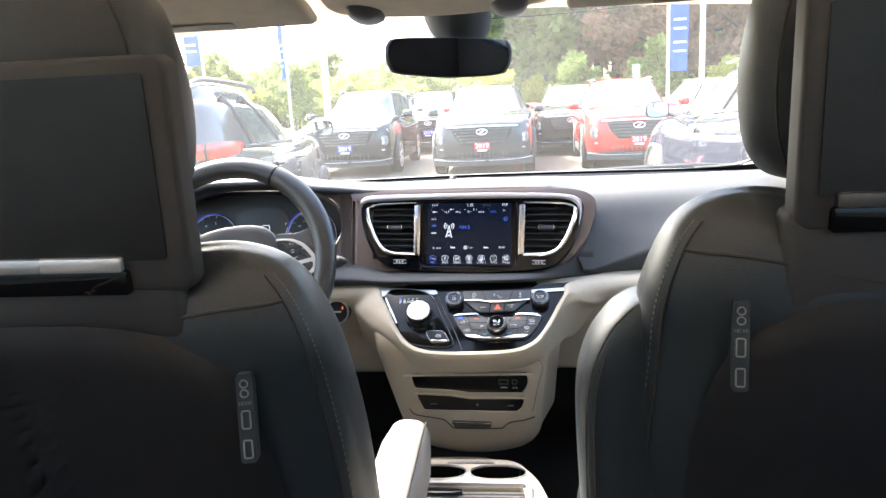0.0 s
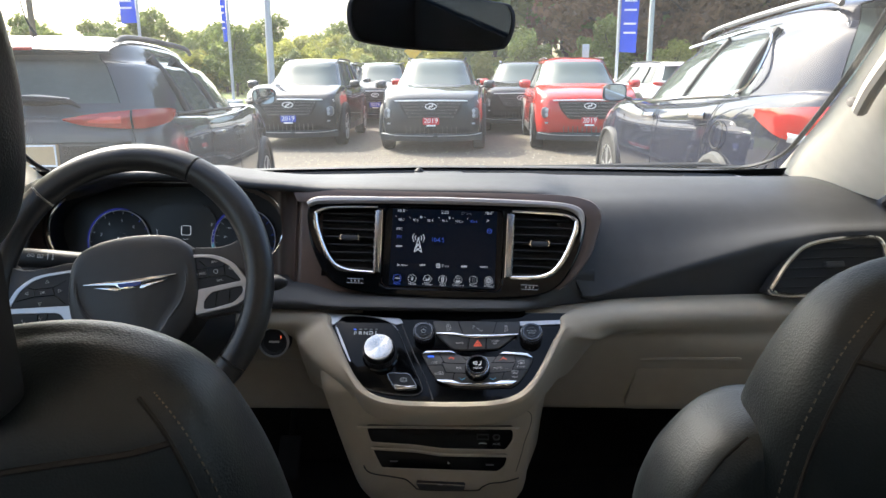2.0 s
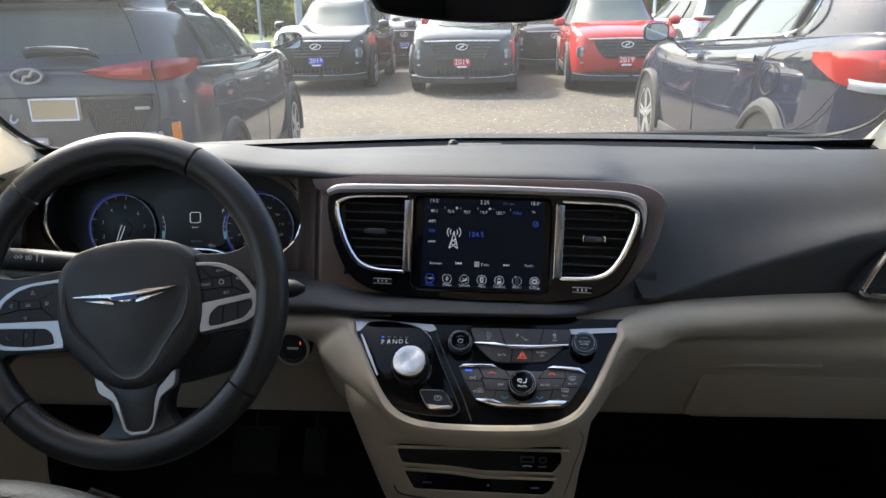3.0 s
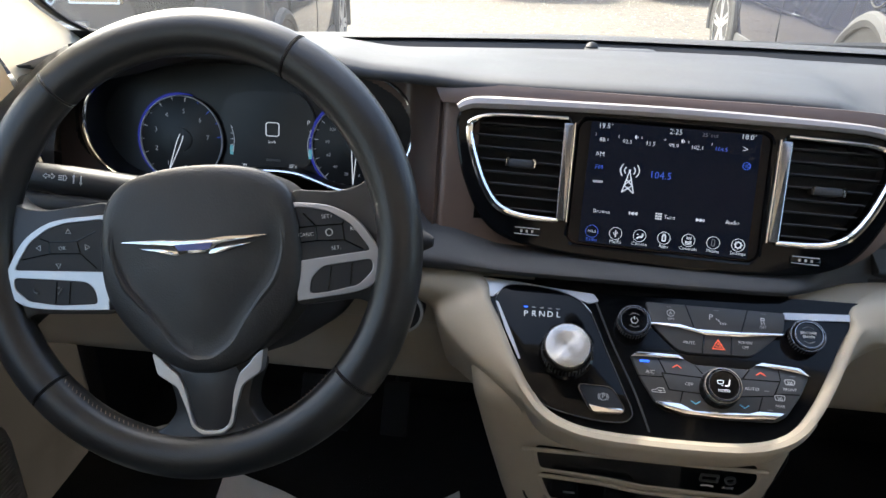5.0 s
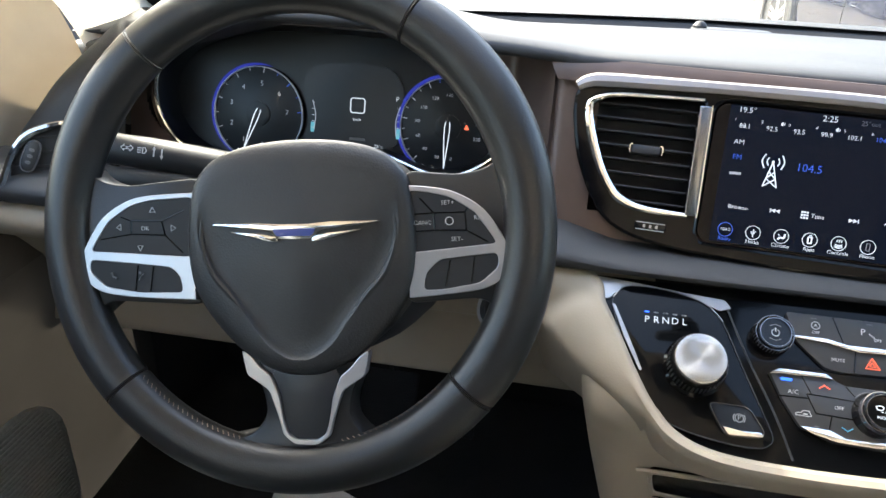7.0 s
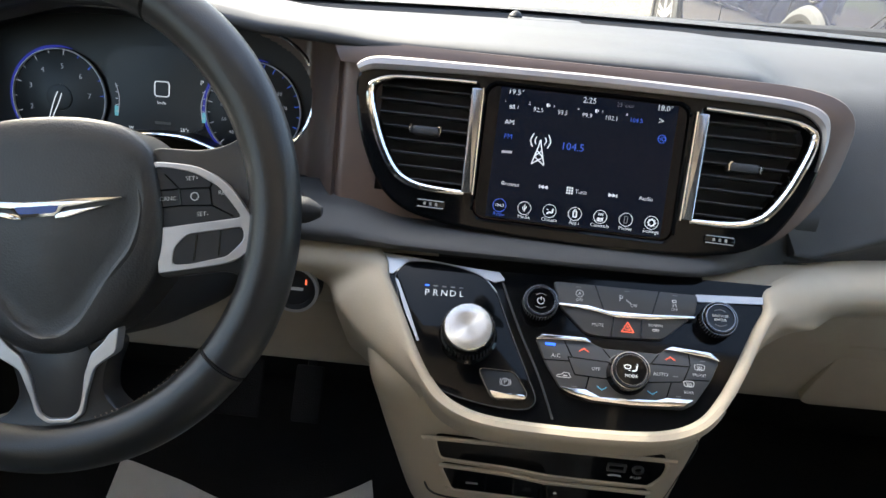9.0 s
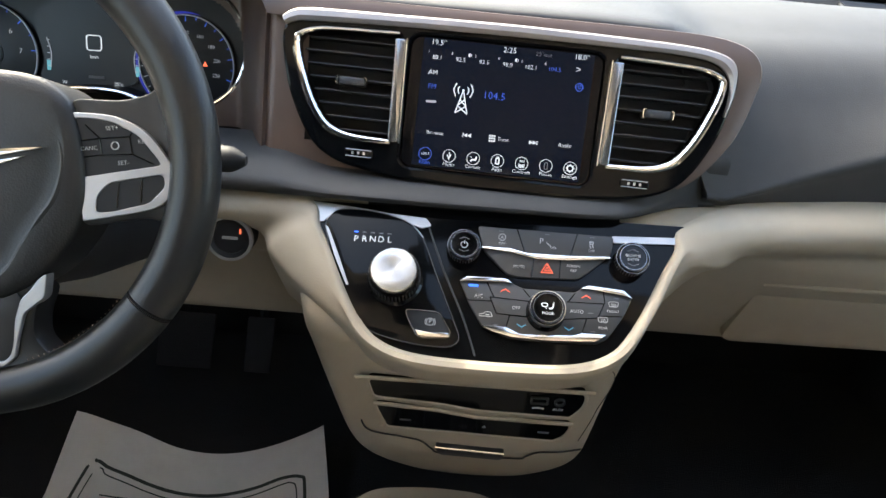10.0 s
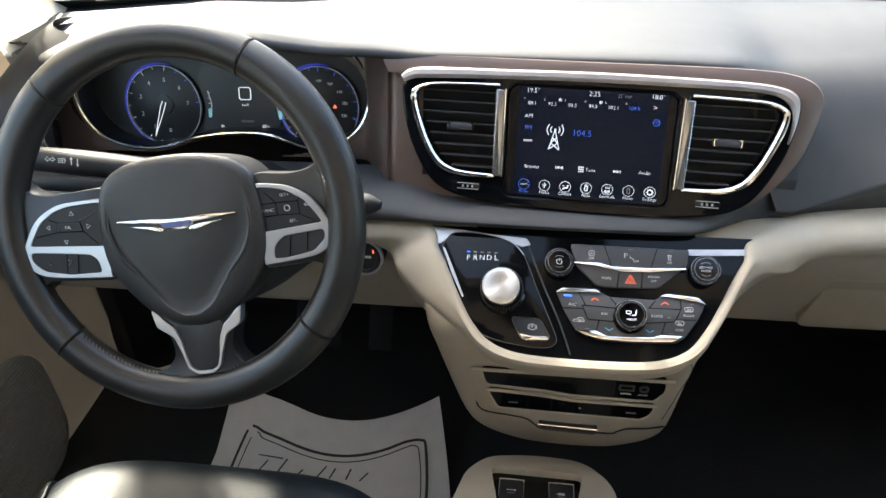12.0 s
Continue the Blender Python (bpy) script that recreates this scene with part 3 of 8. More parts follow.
    part("latch", plate(rrect(0.235, 0.40, 0.043, 0.052, 0.004), 0.002, 0.009, 0.002), M_BEIGE, g, m=gp @ pose(0.02, 0, 0))
    part("latch_slot", plate(rrect(0.285, 0.325, 0.053, 0.060, 0.003), 0.002, 0.006, 0.001), M_MATTE, g, m=gp @ pose(0.02, 0, 0))
    part("heater_grille", box(-0.37, -0.33, 1.548, 1.556, 0.925, 0.94, 0.001), M_KEY, d)
    # dash speaker grille and light sensor on the top
    sgm = pose(0, 1.88, 1.1775, -2, 0, 0)
    sgr = part("speaker_grille", plate(rounded([(0.385, -0.035), (0.50, -0.055), (0.498, 0.034), (0.412, 0.030)], 0.008), 0, 0.004, 0.002), M_MATTE, d, "black slatted dash speaker grille", sgm)
    for k in range(9):
        part("grille_slat", tube([(0.392 + 0.002 * k, -0.030 + 0.007 * k, 0.0045), (0.494, -0.044 + 0.0085 * k, 0.0045)], 0.0014, 4, 5), M_KEY, sgr, m=sgm)
    part("grille_edge", tube([(0.502, -0.058, 0.003), (0.500, 0.034, 0.003)], 0.002, 4, 6), M_SATIN, sgr, m=sgm)
    part("sun_sensor", knob([(0.009, 0), (0.009, 0.003), (0.006, 0.007), (0.002, 0.009)], 16), M_MATTE, d, m=pose(-0.13, 1.898, 1.184))
    part("sensor_pad", plate(rrect(-0.05, 0.05, -0.02, 0.02, 0.015), 0, 0.003, 0.002), M_DASH, d, m=pose(-0.09, 1.90, 1.181, -4, 0, 0))

    # ---- display panel
    half = [(0.0, 0.0605), (0.12, 0.0605), (0.185, 0.0585), (0.2095, 0.0525), (0.2168, 0.040), (0.2135, 0.012), (0.204, -0.020), (0.184, -0.056), (0.160, -0.0745), (0.122, -0.0835), (0.07, -0.0875), (0.0, -0.0895)]
    full = half + [(-x, y) for x, y in half[-2:0:-1]]
    outline = [tuple(p) for p in spline(full, 110, True)]
    vent = [(0.1035, 0.0487), (0.15, 0.0475), (0.1825, 0.0455), (0.1965, 0.040), (0.2005, 0.0325), (0.1970, 0.014), (0.1845, -0.0175), (0.1712, -0.0378), (0.1585, -0.0470), (0.140, -0.0517), (0.1035, -0.0530)]
    rv = rounded(vent, 0.005, 3)
    lv = [(-x, y) for x, y in rv][::-1]
    screen = rrect(-0.0935, 0.0905, -0.0745, 0.0500, 0.010)
    # bronze ring: a thin border above the brow that widens round the passenger end
    ring_o = spline([(-0.245, 0.0760), (-0.195, 0.0776), (-0.10, 0.0780), (0.0, 0.0785), (0.10, 0.0795), (0.1735, 0.0790), (0.2084, 0.0752), (0.2295, 0.0666), (0.2393, 0.0508), (0.2369, 0.0269), (0.2260, -0.0100), (0.2107, -0.0358), (0.194, -0.056), (0.178, -0.068)], 80)
    ring_i = spline([(-0.235, 0.0560), (-0.195, 0.0560), (-0.10, 0.0580), (0.0, 0.060), (0.10, 0.060), (0.160, 0.056), (0.190, 0.050), (0.203, 0.045), (0.209, 0.035), (0.207, 0.015), (0.197, -0.017), (0.184, -0.042), (0.170, -0.056), (0.158, -0.064)], 80)
    part("trim_ring", grid([[(xi, yi, -0.007), (0.4 * xi + 0.6 * xo, 0.4 * yi + 0.6 * yo, -0.006), (xo, yo, -0.009), (xo + 0.002, yo + 0.001, -0.013), (xo + 0.004, yo + 0.001, -0.07)] for (xo, yo), (xi, yi) in zip(ring_o, ring_i)]), M_BROWN, d, "dark bronze brown ring", U)
    part("display_bezel", plate(outline, -0.018, 0.0, 0.003, [rv, lv, screen]), M_BEZEL, d, "glossy black bezel", U, smooth=False)
    # silver brow: a flat band along the top that hooks down and tapers at the passenger end
    b_up = spline([(-0.2177, 0.0540), (-0.2081, 0.0608), (-0.1855, 0.0644), (-0.0962, 0.0662), (0.0, 0.0680), (0.0858, 0.0676), (0.161, 0.0661), (0.193, 0.0626), (0.2085, 0.0560), (0.2140, 0.0440), (0.2130, 0.0240), (0.2080, 0.004)], 80)
    b_lo = spline([(-0.2134, 0.0467), (-0.2050, 0.0500), (-0.1900, 0.0520), (-0.0954, 0.0557), (0.0, 0.0572), (0.090, 0.0573), (0.155, 0.0568), (0.186, 0.0540), (0.2000, 0.0475), (0.2070, 0.0380), (0.2090, 0.0230), (0.2070, 0.004)], 80)
    part("brow_trim", grid([[(u[0], u[1], -0.010), (u[0], u[1], 0.002), (0.8 * u[0] + 0.2 * l[0], 0.8 * u[1] + 0.2 * l[1], 0.0055), (0.35 * u[0] + 0.65 * l[0], 0.35 * u[1] + 0.65 * l[1], 0.0060), (l[0], l[1], 0.0035), (l[0], l[1], -0.002)] for u, l in zip(b_up, b_lo)]), M_BROW, d, "rosy brushed silver brow", U)
    for sgn, pts in ((1, rv), (-1, lv)):
        v = part("air_vent", plate([(x * 0.999, y * 0.999) for x, y in pts], -0.036, -0.032), M_MATTE, d, "black air vent with chrome surround", U)
        path = [(sgn * x, y, 0.002) for x, y in ((0.1045, 0.0487), (0.15, 0.0475), (0.1825, 0.0455), (0.1985, 0.0395), (0.2022, 0.0325), (0.1985, 0.014), (0.186, -0.0175), (0.1725, -0.0385), (0.1595, -0.048), (0.140, -0.0525), (0.104, -0.0535))]
        part("chrome_frame", tube(path, [0.0017, 0.0018, 0.002, 0.0028, 0.0038, 0.0042, 0.0042, 0.0042, 0.004, 0.0032, 0.0024], 90, 10), M_CHROME, v, "bright chrome frame", U)
        part("chrome_strip", plate(rounded([(sgn * 0.1030 - 0.0050, 0.0440), (sgn * 0.1030 + 0.0050, 0.0440), (sgn * 0.1015 + 0.0050, -0.0530), (sgn * 0.1015 - 0.0050, -0.0530)], 0.002), -0.004, 0.005, 0.002), M_STRIP, v, "smoked chrome strip", U)
        part("strip_edge", tube([(sgn * 0.0972, 0.045, 0.003), (sgn * 0.0956, -0.054, 0.003)], 0.0010, 4, 6), M_CHROME, v, m=U)
        for i in range(8):
            y = 0.0395 - i * 0.0122
            xo = float(np.interp(y, [p[1] for p in vent[::-1]][1:-1], [p[0] for p in vent[::-1]][1:-1])) - 0.003
            a, b = sorted((sgn * 0.107, sgn * xo))
            part("slat", box(a, b, y - 0.0009, y + 0.0009, -0.030, -0.010, 0.0005, 1), M_KEY, v, m=U)
        xm = sgn * 0.1472
        part("slider", plate(rrect(xm - 0.0135, xm + 0.0135, -0.0036, 0.0046, 0.003), -0.02, -0.002, 0.002), M_KEY, v, m=U)
        for e in (-1, 1):
            part("slider_clip", tube([(xm + e * 0.0118, 0.0045, -0.001), (xm + e * 0.0140, 0.0040, -0.001), (xm + e * 0.0145, 0.0005, -0.001), (xm + e * 0.0140, -0.0035, -0.001)], 0.0011, 12, 6), M_CHROME, v, m=U)
        yt = -0.0672
        part("thumbwheel", plate(rrect(sgn * 0.1335 - 0.0140, sgn * 0.1335 + 0.0140, yt - 0.0042, yt + 0.0042, 0.003), -0.002, 0.002, 0.001), M_PIANO, v, m=U)
        for j in (-1, 1):
            part("thumbwheel_line", tube([(sgn * 0.1335 - 0.0125, yt + j * 0.0032, 0.002), (sgn * 0.1335 + 0.0125, yt + j * 0.0032, 0.002)], 0.0005, 4, 5), M_SATIN, v, m=U)
        for i in (-1, 0, 1):
            part("thumbwheel_mark", plate(rrect(sgn * 0.1335 - 0.0011 + i * 0.0055, sgn * 0.1335 + 0.0011 + i * 0.0055, yt - 0.0015, yt + 0.0015, 0.0005), 0.0015, 0.003), M_SATIN, v, m=U)

    # ---- touch screen
    scr = part("touch_screen", plate(rrect(-0.0925, 0.0895, -0.0735, 0.0490, 0.010), -0.012, -0.002, 0.0), M_GLOSSGLASS, d, "black glass touch screen", U, smooth=False)
    part("lit_area", plate(rrect(-0.0815, 0.0810, -0.0720, 0.0485, 0.001), -0.002, -0.0015), M_SCREEN, scr, "dark navy lit display", U)

    def say(s, x, y, size, m_=M_WHITE):
        words("screen_text", s, size, at2(U, x, y, -0.0012), m_, scr)

    def flat(pts, m_=M_WHITE):
        bm = bmesh.new()
        for poly in pts:
            bm.faces.new([bm.verts.new((x, y, -0.0011)) for x, y in poly])
        part("screen_mark", bm, m_, scr, m=U)

    for s, x, y, sz, m_ in (("19.5°", -0.0671, 0.0448, 0.0070, M_WHITE), ("2:25", 0.0006, 0.0446, 0.0074, M_WHITE), ("25°out", 0.0330, 0.0440, 0.0056, M_DIMPRINT), ("18.0°", 0.0689, 0.0452, 0.0070, M_WHITE), ("104.5", 0.0446, 0.0315, 0.0056, M_BLUE), ("AM", -0.0698, 0.0168, 0.0064, M_WHITE), ("FM", -0.0694, 0.0037, 0.0064, M_BLUE), ("104.5", -0.0093, 0.0007, 0.0098, M_BLUE), (">", 0.0668, 0.0333, 0.0092, M_WHITE), ("HD", 0.0698, 0.0176, 0.0052, M_BLUE), ("Browse", -0.0619, -0.0398, 0.0054, M_WHITE), ("Tune", 0.0040, -0.0392, 0.0054, M_WHITE), ("Audio", 0.0635, -0.0381, 0.0054, M_WHITE)):
        say(s, x, y, sz, m_)
    for k, s in enumerate(("88.1", "92.5", "93.5", "99.9", "102.1")):
        say(s, -0.0672 + 0.02235 * k, 0.0310, 0.0056)
    for k in range(6):
        say(str(k + 1), -0.0758 + 0.0223 * k, 0.0360, 0.0036)
    for x in (-0.0363, 0.0082):
        flat([[(x - 0.0017, 0.0352), (x - 0.0017, 0.0372), (x, 0.0382), (x, 0.0342)], [(x + 0.0008, 0.0350), (x + 0.0008, 0.0374), (x + 0.0014, 0.0374), (x + 0.0014, 0.0350)]])
    flat([[(-0.0738, -0.0118), (-0.0640, -0.0114), (-0.0640, -0.0092), (-0.0738, -0.0096)]], M_PRINT)
    part("screen_mark", ring_line(circle(0.0698, 0.0176, 0.0038, 18), 0.0005, -0.0015, -0.001), M_BLUE, scr, m=U)
    for x, sg in ((-0.0307, -1), (0.0327, 1)):
        flat([[(x - sg * 0.0036 + 0.0036 * k * sg, -0.0369), (x + 0.0036 * k * sg, -0.0387), (x - sg * 0.0036 + 0.0036 * k * sg, -0.0405)] for k in (0, 1)] + [[(x + sg * 0.0036, -0.0369), (x + sg * 0.0044, -0.0369), (x + sg * 0.0044, -0.0405), (x + sg * 0.0036, -0.0405)]])
    flat([[(x - 0.0008, y - 0.0008), (x + 0.0008, y - 0.0008), (x + 0.0008, y + 0.0008), (x - 0.0008, y + 0.0008)] for x in (-0.0088, -0.0066, -0.0044) for y in (-0.0366, -0.0390, -0.0414)])
    # mast symbol
    x, y = -0.0392, 0.0031
    for a, b in (((-0.0058, -0.022), (0, 0.0)), ((0.0058, -0.022), (0, 0.0)), ((-0.0040, -0.0148), (0.0058, -0.022)), ((0.0040, -0.0148), (-0.0058, -0.022)), ((-0.0024, -0.0088), (0.0040, -0.0148)), ((0.0024, -0.0088), (-0.0040, -0.0148))):
        part("mast_line", tube([(x + a[0], y + a[1], -0.001), (x + b[0], y + b[1], -0.001)], 0.00055, 3, 5), M_WHITE, scr, m=U)
    for r, sg in ((0.0052, 1), (0.0052, -1), (0.0092, 1), (0.0092, -1)):
        pts = [(x + sg * r * math.cos(radians(t)), y + r * math.sin(radians(t)), -0.001) for t in (-42, 0, 42)]
        part("mast_wave", tube(pts, 0.00055, 10, 5), M_WHITE, scr, m=U)
    part("mast_wave", knob([(0.0011, -0.0015), (0.0011, -0.0009)], 12), M_WHITE, scr, m=at2(U, x, y, 0))
    # the row of round keys with their pictures
    for i, s in enumerate(("Radio", "Media", "Climate", "Apps", "Controls", "Phone", "Settings")):
        xx, yy = -0.0693 + i * 0.02345, -0.0605 + i * 0.00022
        m_ = M_BLUE if i == 0 else M_WHITE
        part("app_ring", ring_line(circle(xx, yy, 0.0063, 28), 0.00045, -0.0015, -0.001), m_, scr, m=U)
        say(s, xx + 0.0004, yy - 0.0082, 0.0048, m_)

        def stroke(*pts, r=0.0004):
            part("app_icon", tube([(xx + p, yy + q, -0.001) for p, q in pts], r, max(6, 3 * len(pts)), 5), m_, scr, m=U)

        if i == 0:
            say("104.5", xx, yy, 0.0040, M_WHITE)
        elif i == 1:
            stroke((0, -0.0035), (0, 0.0035)), stroke((-0.0018, 0.0012), (-0.0012, -0.0008), (0, -0.0016)), stroke((0.0018, 0.0018), (0.0012, 0.0), (0, -0.0008))
        elif i == 2:
            stroke((-0.0026, -0.0030), (-0.0006, -0.0010), (0.0022, -0.0012), (0.0028, 0.0022), r=0.0008), stroke((-0.0030, 0.0016), (-0.0012, 0.0008))
        elif i == 3:
            part("app_icon", ring_line(rrect(xx - 0.0020, xx + 0.0020, yy - 0.0034, yy + 0.0030, 0.0008, 2), 0.0011, -0.0015, -0.001), m_, scr, m=U)
            stroke((-0.0012, 0.0038), (0.0012, 0.0038))
        elif i == 4:
            for k in (-1, 0, 1):
                stroke((-0.0030, -0.0020 + 0.0012 * k), (0.0, -0.0028 + 0.0012 * k), (0.0030, -0.0018 + 0.0012 * k)), stroke((k * 0.0018, 0.0010), (k * 0.0018 + 0.0004, 0.0034))
        elif i == 5:
            part("app_icon", ring_line(rrect(xx - 0.0017, xx + 0.0017, yy - 0.0034, yy + 0.0034, 0.0008, 2), 0.0006, -0.0015, -0.001), M_DIMPRINT, scr, m=U)
        else:
            part("app_icon", ring_line(circle(xx, yy, 0.0032, 18), 0.0010, -0.0015, -0.001), m_, scr, m=U)
            for k in range(8):
                c_, s_ = math.cos(k * math.pi / 4), math.sin(k * math.pi / 4)
                stroke((0.0031 * c_, 0.0031 * s_), (0.0041 * c_, 0.0041 * s_), r=0.0005)

    # ---- gear and climate panel
    right = [tuple(p) for p in spline([(0.1858, -0.002), (0.1700, -0.0300), (0.1607, -0.0463), (0.1416, -0.0855), (0.1267, -0.1115), (0.111, -0.131), (0.088, -0.1430), (0.055, -0.1485), (0.0, -0.1500)], 40)]

    def lean(x, y):
        return (x + 0.0045 * max(0.0, min(1.0, -y / 0.03)), y)
    U_path = [lean(-x, y) for x, y in right][:-1] + [lean(x, y) for x, y in right[::-1]]
    gp = part("control_panel", plate(U_path, -0.02, 0.0, 0.0), M_BEZEL, d, "glossy black control panel", LO, smooth=False)
    # beige surround: a bead under the panel that turns back below it
    foot = [p for p in U_path if p[1] < -0.118]
    rows = []
    for dx, dz in ((0.0, -0.004), (0.0, 0.004), (0.004, 0.0085), (0.009, 0.0092), (0.0115, 0.006), (0.013, -0.004), (0.0135, -0.018), (0.0135, -0.03), (0.0135, -0.045)):
        r = []
        for k, (x, y) in enumerate(foot):
            a, b = np.array(foot[max(k - 1, 0)]), np.array(foot[min(k + 1, len(foot) - 1)])
            t = (b - a) / np.hypot(*(b - a))
            r.append((x + t[1] * dx, y - t[0] * dx, dz))
        rows.append(r)
    part("stack_surround", grid(rows), M_BEIGE, d, m=LO)
    # beige flanks: each rises beside the panel, widens, and runs on into the rolled edge of the dash
    for sg in (1, -1):
        secs = []
        wide = {1: (0.0118, 0.0122, 0.0132, 0.016, 0.024), -1: (0.014, 0.024, 0.037, 0.049, 0.056)}[sg]
        for y, w_ in zip((-0.124, -0.105, -0.080, -0.055, -0.030), wide):
            x = float(np.interp(-y, [-p[1] for p in right], [p[0] for p in right]))
            n_ = Vector((0.90, -0.436 if y > -0.11 else -0.62)).normalized()
            bx_ = sg * x + 0.0045
            back = 0.03 + 0.07 * max(0.0, (y + 0.13) / 0.1)
            secs.append([tuple(LO @ Vector((bx_ + sg * n_.x * a, y + n_.y * a, z))) for a, z in ((0.0, -0.004), (0.001, 0.004), (0.005, 0.0085), (0.0095, 0.0085), (max(0.0105, 0.5 * w_), 0.0055), (max(0.0113, 0.85 * w_), -0.003), (max(0.0116, w_), -0.014), (max(0.0118, w_ + 0.003), -0.014 - 0.4 * back), (max(0.0118, w_ + 0.004), -0.014 - back))])
        cx_ = 0.120 if sg == 1 else -0.2475
        secs.append([(cx_ + sg * a, y, z) for a, y, z in ((0.0, 1.476, 1.026), (0.001, 1.468, 1.027), (0.006, 1.462, 1.024), (0.014, 1.459, 1.019), (0.026, 1.4575, 1.010), (0.038, 1.4605, 0.998), (0.048, 1.468, 0.986), (0.056, 1.500, 0.972), (0.060, 1.545, 0.955))])
        for x in ((0.205, 0.26, 0.31) if sg == 1 else (-0.335, -0.38)):
            zb, q = beige_z(x), push_y(x)
            g = 0.0 if sg == 1 else 0.03
            e = 0.0015 if x in (0.31, -0.38) else -0.0005
            secs.append([(x, y + e, z) for y, z in ((1.515 + q, zb + 0.002), (1.498 + q, zb + 0.0012), (1.483 + q, zb - 0.001), (1.469 + q, zb - 0.007), (1.462 + q, zb - 0.020), (1.469 + q * 0.95, zb - 0.034), (1.488 + q * 0.75, zb - 0.046), (1.520 + q * 0.45, zb - 0.058), (1.55 + q * 0.2, zb - 0.08 - g))])
        part("stack_flank", loft(secs, 34, 70), M_BEIGE, d)
    # gear side
    sub = [tuple(p) for p in spline([(-0.1610, -0.0225), (-0.1530, -0.0120), (-0.1400, -0.0092), (-0.1189, -0.0098), (-0.0960, -0.0140), (-0.0790, -0.0210), (-0.0665, -0.0340), (-0.0500, -0.0718), (-0.0330, -0.1100), (-0.0258, -0.1285), (-0.0300, -0.1365), (-0.0400, -0.1395), (-0.0620, -0.1390), (-0.0913, -0.1343), (-0.1120, -0.1270), (-0.1270, -0.1130), (-0.1473, -0.0705), (-0.1598, -0.0360)], 90, True)]
    part("gear_plate", plate(sub, 0.0, 0.0025, 0.001), M_BEZEL, gp, "glossy black gear plate", LO)
    part("gear_plate_edge", ring_line(sub, 0.0008, 0.002, 0.0032), M_KEY, gp, m=LO)
    part("gear_plate_edge", tube([(*p, 0.003) for p in ((-0.1610, -0.0225), (-0.1530, -0.0120), (-0.1400, -0.0092), (-0.1189, -0.0098), (-0.0960, -0.0140), (-0.0790, -0.0210), (-0.0665, -0.0340))], 0.0006, 40, 5), M_SATIN, gp, m=LO)
    part("silver_edge", plate(rounded([(-0.1615, -0.0285), (-0.1585, -0.030), (-0.1455, -0.057), (-0.1325, -0.0863), (-0.1345, -0.0870), (-0.1490, -0.0590)], 0.001), 0.002, 0.0034), M_SATIN, gp, m=LO)
    part("top_strip", plate(rounded([(-0.1838, -0.0030), (-0.1424, -0.0062), (-0.0990, -0.0112), (-0.0650, -0.0135), (-0.0594, -0.0206), (-0.0689, -0.0240), (-0.0810, -0.0196), (-0.0960, -0.0132), (-0.1189, -0.0090), (-0.1400, -0.0084), (-0.1535, -0.0112), (-0.1620, -0.0210), (-0.1640, -0.0240), (-0.1720, -0.0235)], 0.0015), 0, 0.0022), M_SATIN, gp, "satin silver strip", LO)
    part("top_strip", plate(rounded([(0.1150, -0.0182), (0.1815, -0.0150), (0.1780, -0.0220), (0.1170, -0.0250)], 0.0012), 0, 0.0022), M_SATIN, gp, "satin silver strip", LO)
    for i, c in enumerate("PRNDL"):
        words("gear_letter", c, 0.0088, at2(LO, -0.1306 + i * 0.0080, -0.0400 + i * 0.0003, 0.0027), M_WHITE, gp)
        part("gear_lamp", plate(rrect(-0.1311 + i * 0.0080 - 0.0020, -0.1311 + i * 0.0080 + 0.0020, -0.0334, -0.0321, 0.0004), 0.0025, 0.003), M_LED if i == 0 else M_DIMPRINT, gp, m=LO)
    GD = at2(LO, -0.0893, -0.0780, 0.002) @ Matrix.Diagonal((0.74, 0.74, 0.85, 1))
    sh = part("gear_dial", knob([(0.0355, 0.0), (0.0355, 0.004), (0.0325, 0.006), (0.0312, 0.024), (0.0300, 0.028)]), M_PIANO, d, "black gear dial with aluminium cap", GD)
    cap = part("dial_cap", knob([(0.0286, 0.0280), (0.0286, 0.0335), (0.0275, 0.0350), (0.0262, 0.0352), (0.0150, 0.0348), (0.002, 0.0345)], 56), M_BRUSH, sh, "brushed aluminium cap")
    cap.matrix_basis = GD.copy()
    bm = bmesh.new()
    for i in range(44):
        a = 2 * math.pi * i / 44
        b2 = box(-0.0009, 0.0009, -0.0006, 0.0006, 0.008, 0.023)
        b2.transform(pose(0.0320 * math.cos(a), 0.0320 * math.sin(a), 0, 0, 0, math.degrees(a) + 90))
        me = bpy.data.meshes.new("t")
        b2.to_mesh(me)
        bm.from_mesh(me)
        b2.free()
        bpy.data.meshes.remove(me)
    part("dial_knurl", bm, M_KEY, sh, m=GD)
    pk = rounded([(-0.0785, -0.1065), (-0.0455, -0.1070), (-0.0335, -0.1258), (-0.0350, -0.1312), (-0.0640, -0.1330), (-0.0728, -0.1187)], 0.006)
    pb = part("park_brake_switch", plate(pk, 0.002, 0.006, 0.002), M_MATTE, d, "black parking brake switch", LO)
    part("switch_edge", ring_line(pk, 0.0007, 0.005, 0.0068), M_STRIP, pb, m=LO)
    part("chrome_bar", plate(rounded([(-0.0668, -0.1258), (-0.0520, -0.1280), (-0.0365, -0.1272), (-0.0350, -0.1308), (-0.0625, -0.1322)], 0.0012), 0.005, 0.0085, 0.001), M_CHROME, pb, m=LO)
    words("switch_letter", "P", 0.0058, at2(LO, -0.0533, -0.1172, 0.0062), M_PRINT, pb)
    part("switch_ring", ring_line(circle(-0.0533, -0.1172, 0.0036, 20), 0.0005, 0.0055, 0.0065), M_PRINT, pb, m=LO)
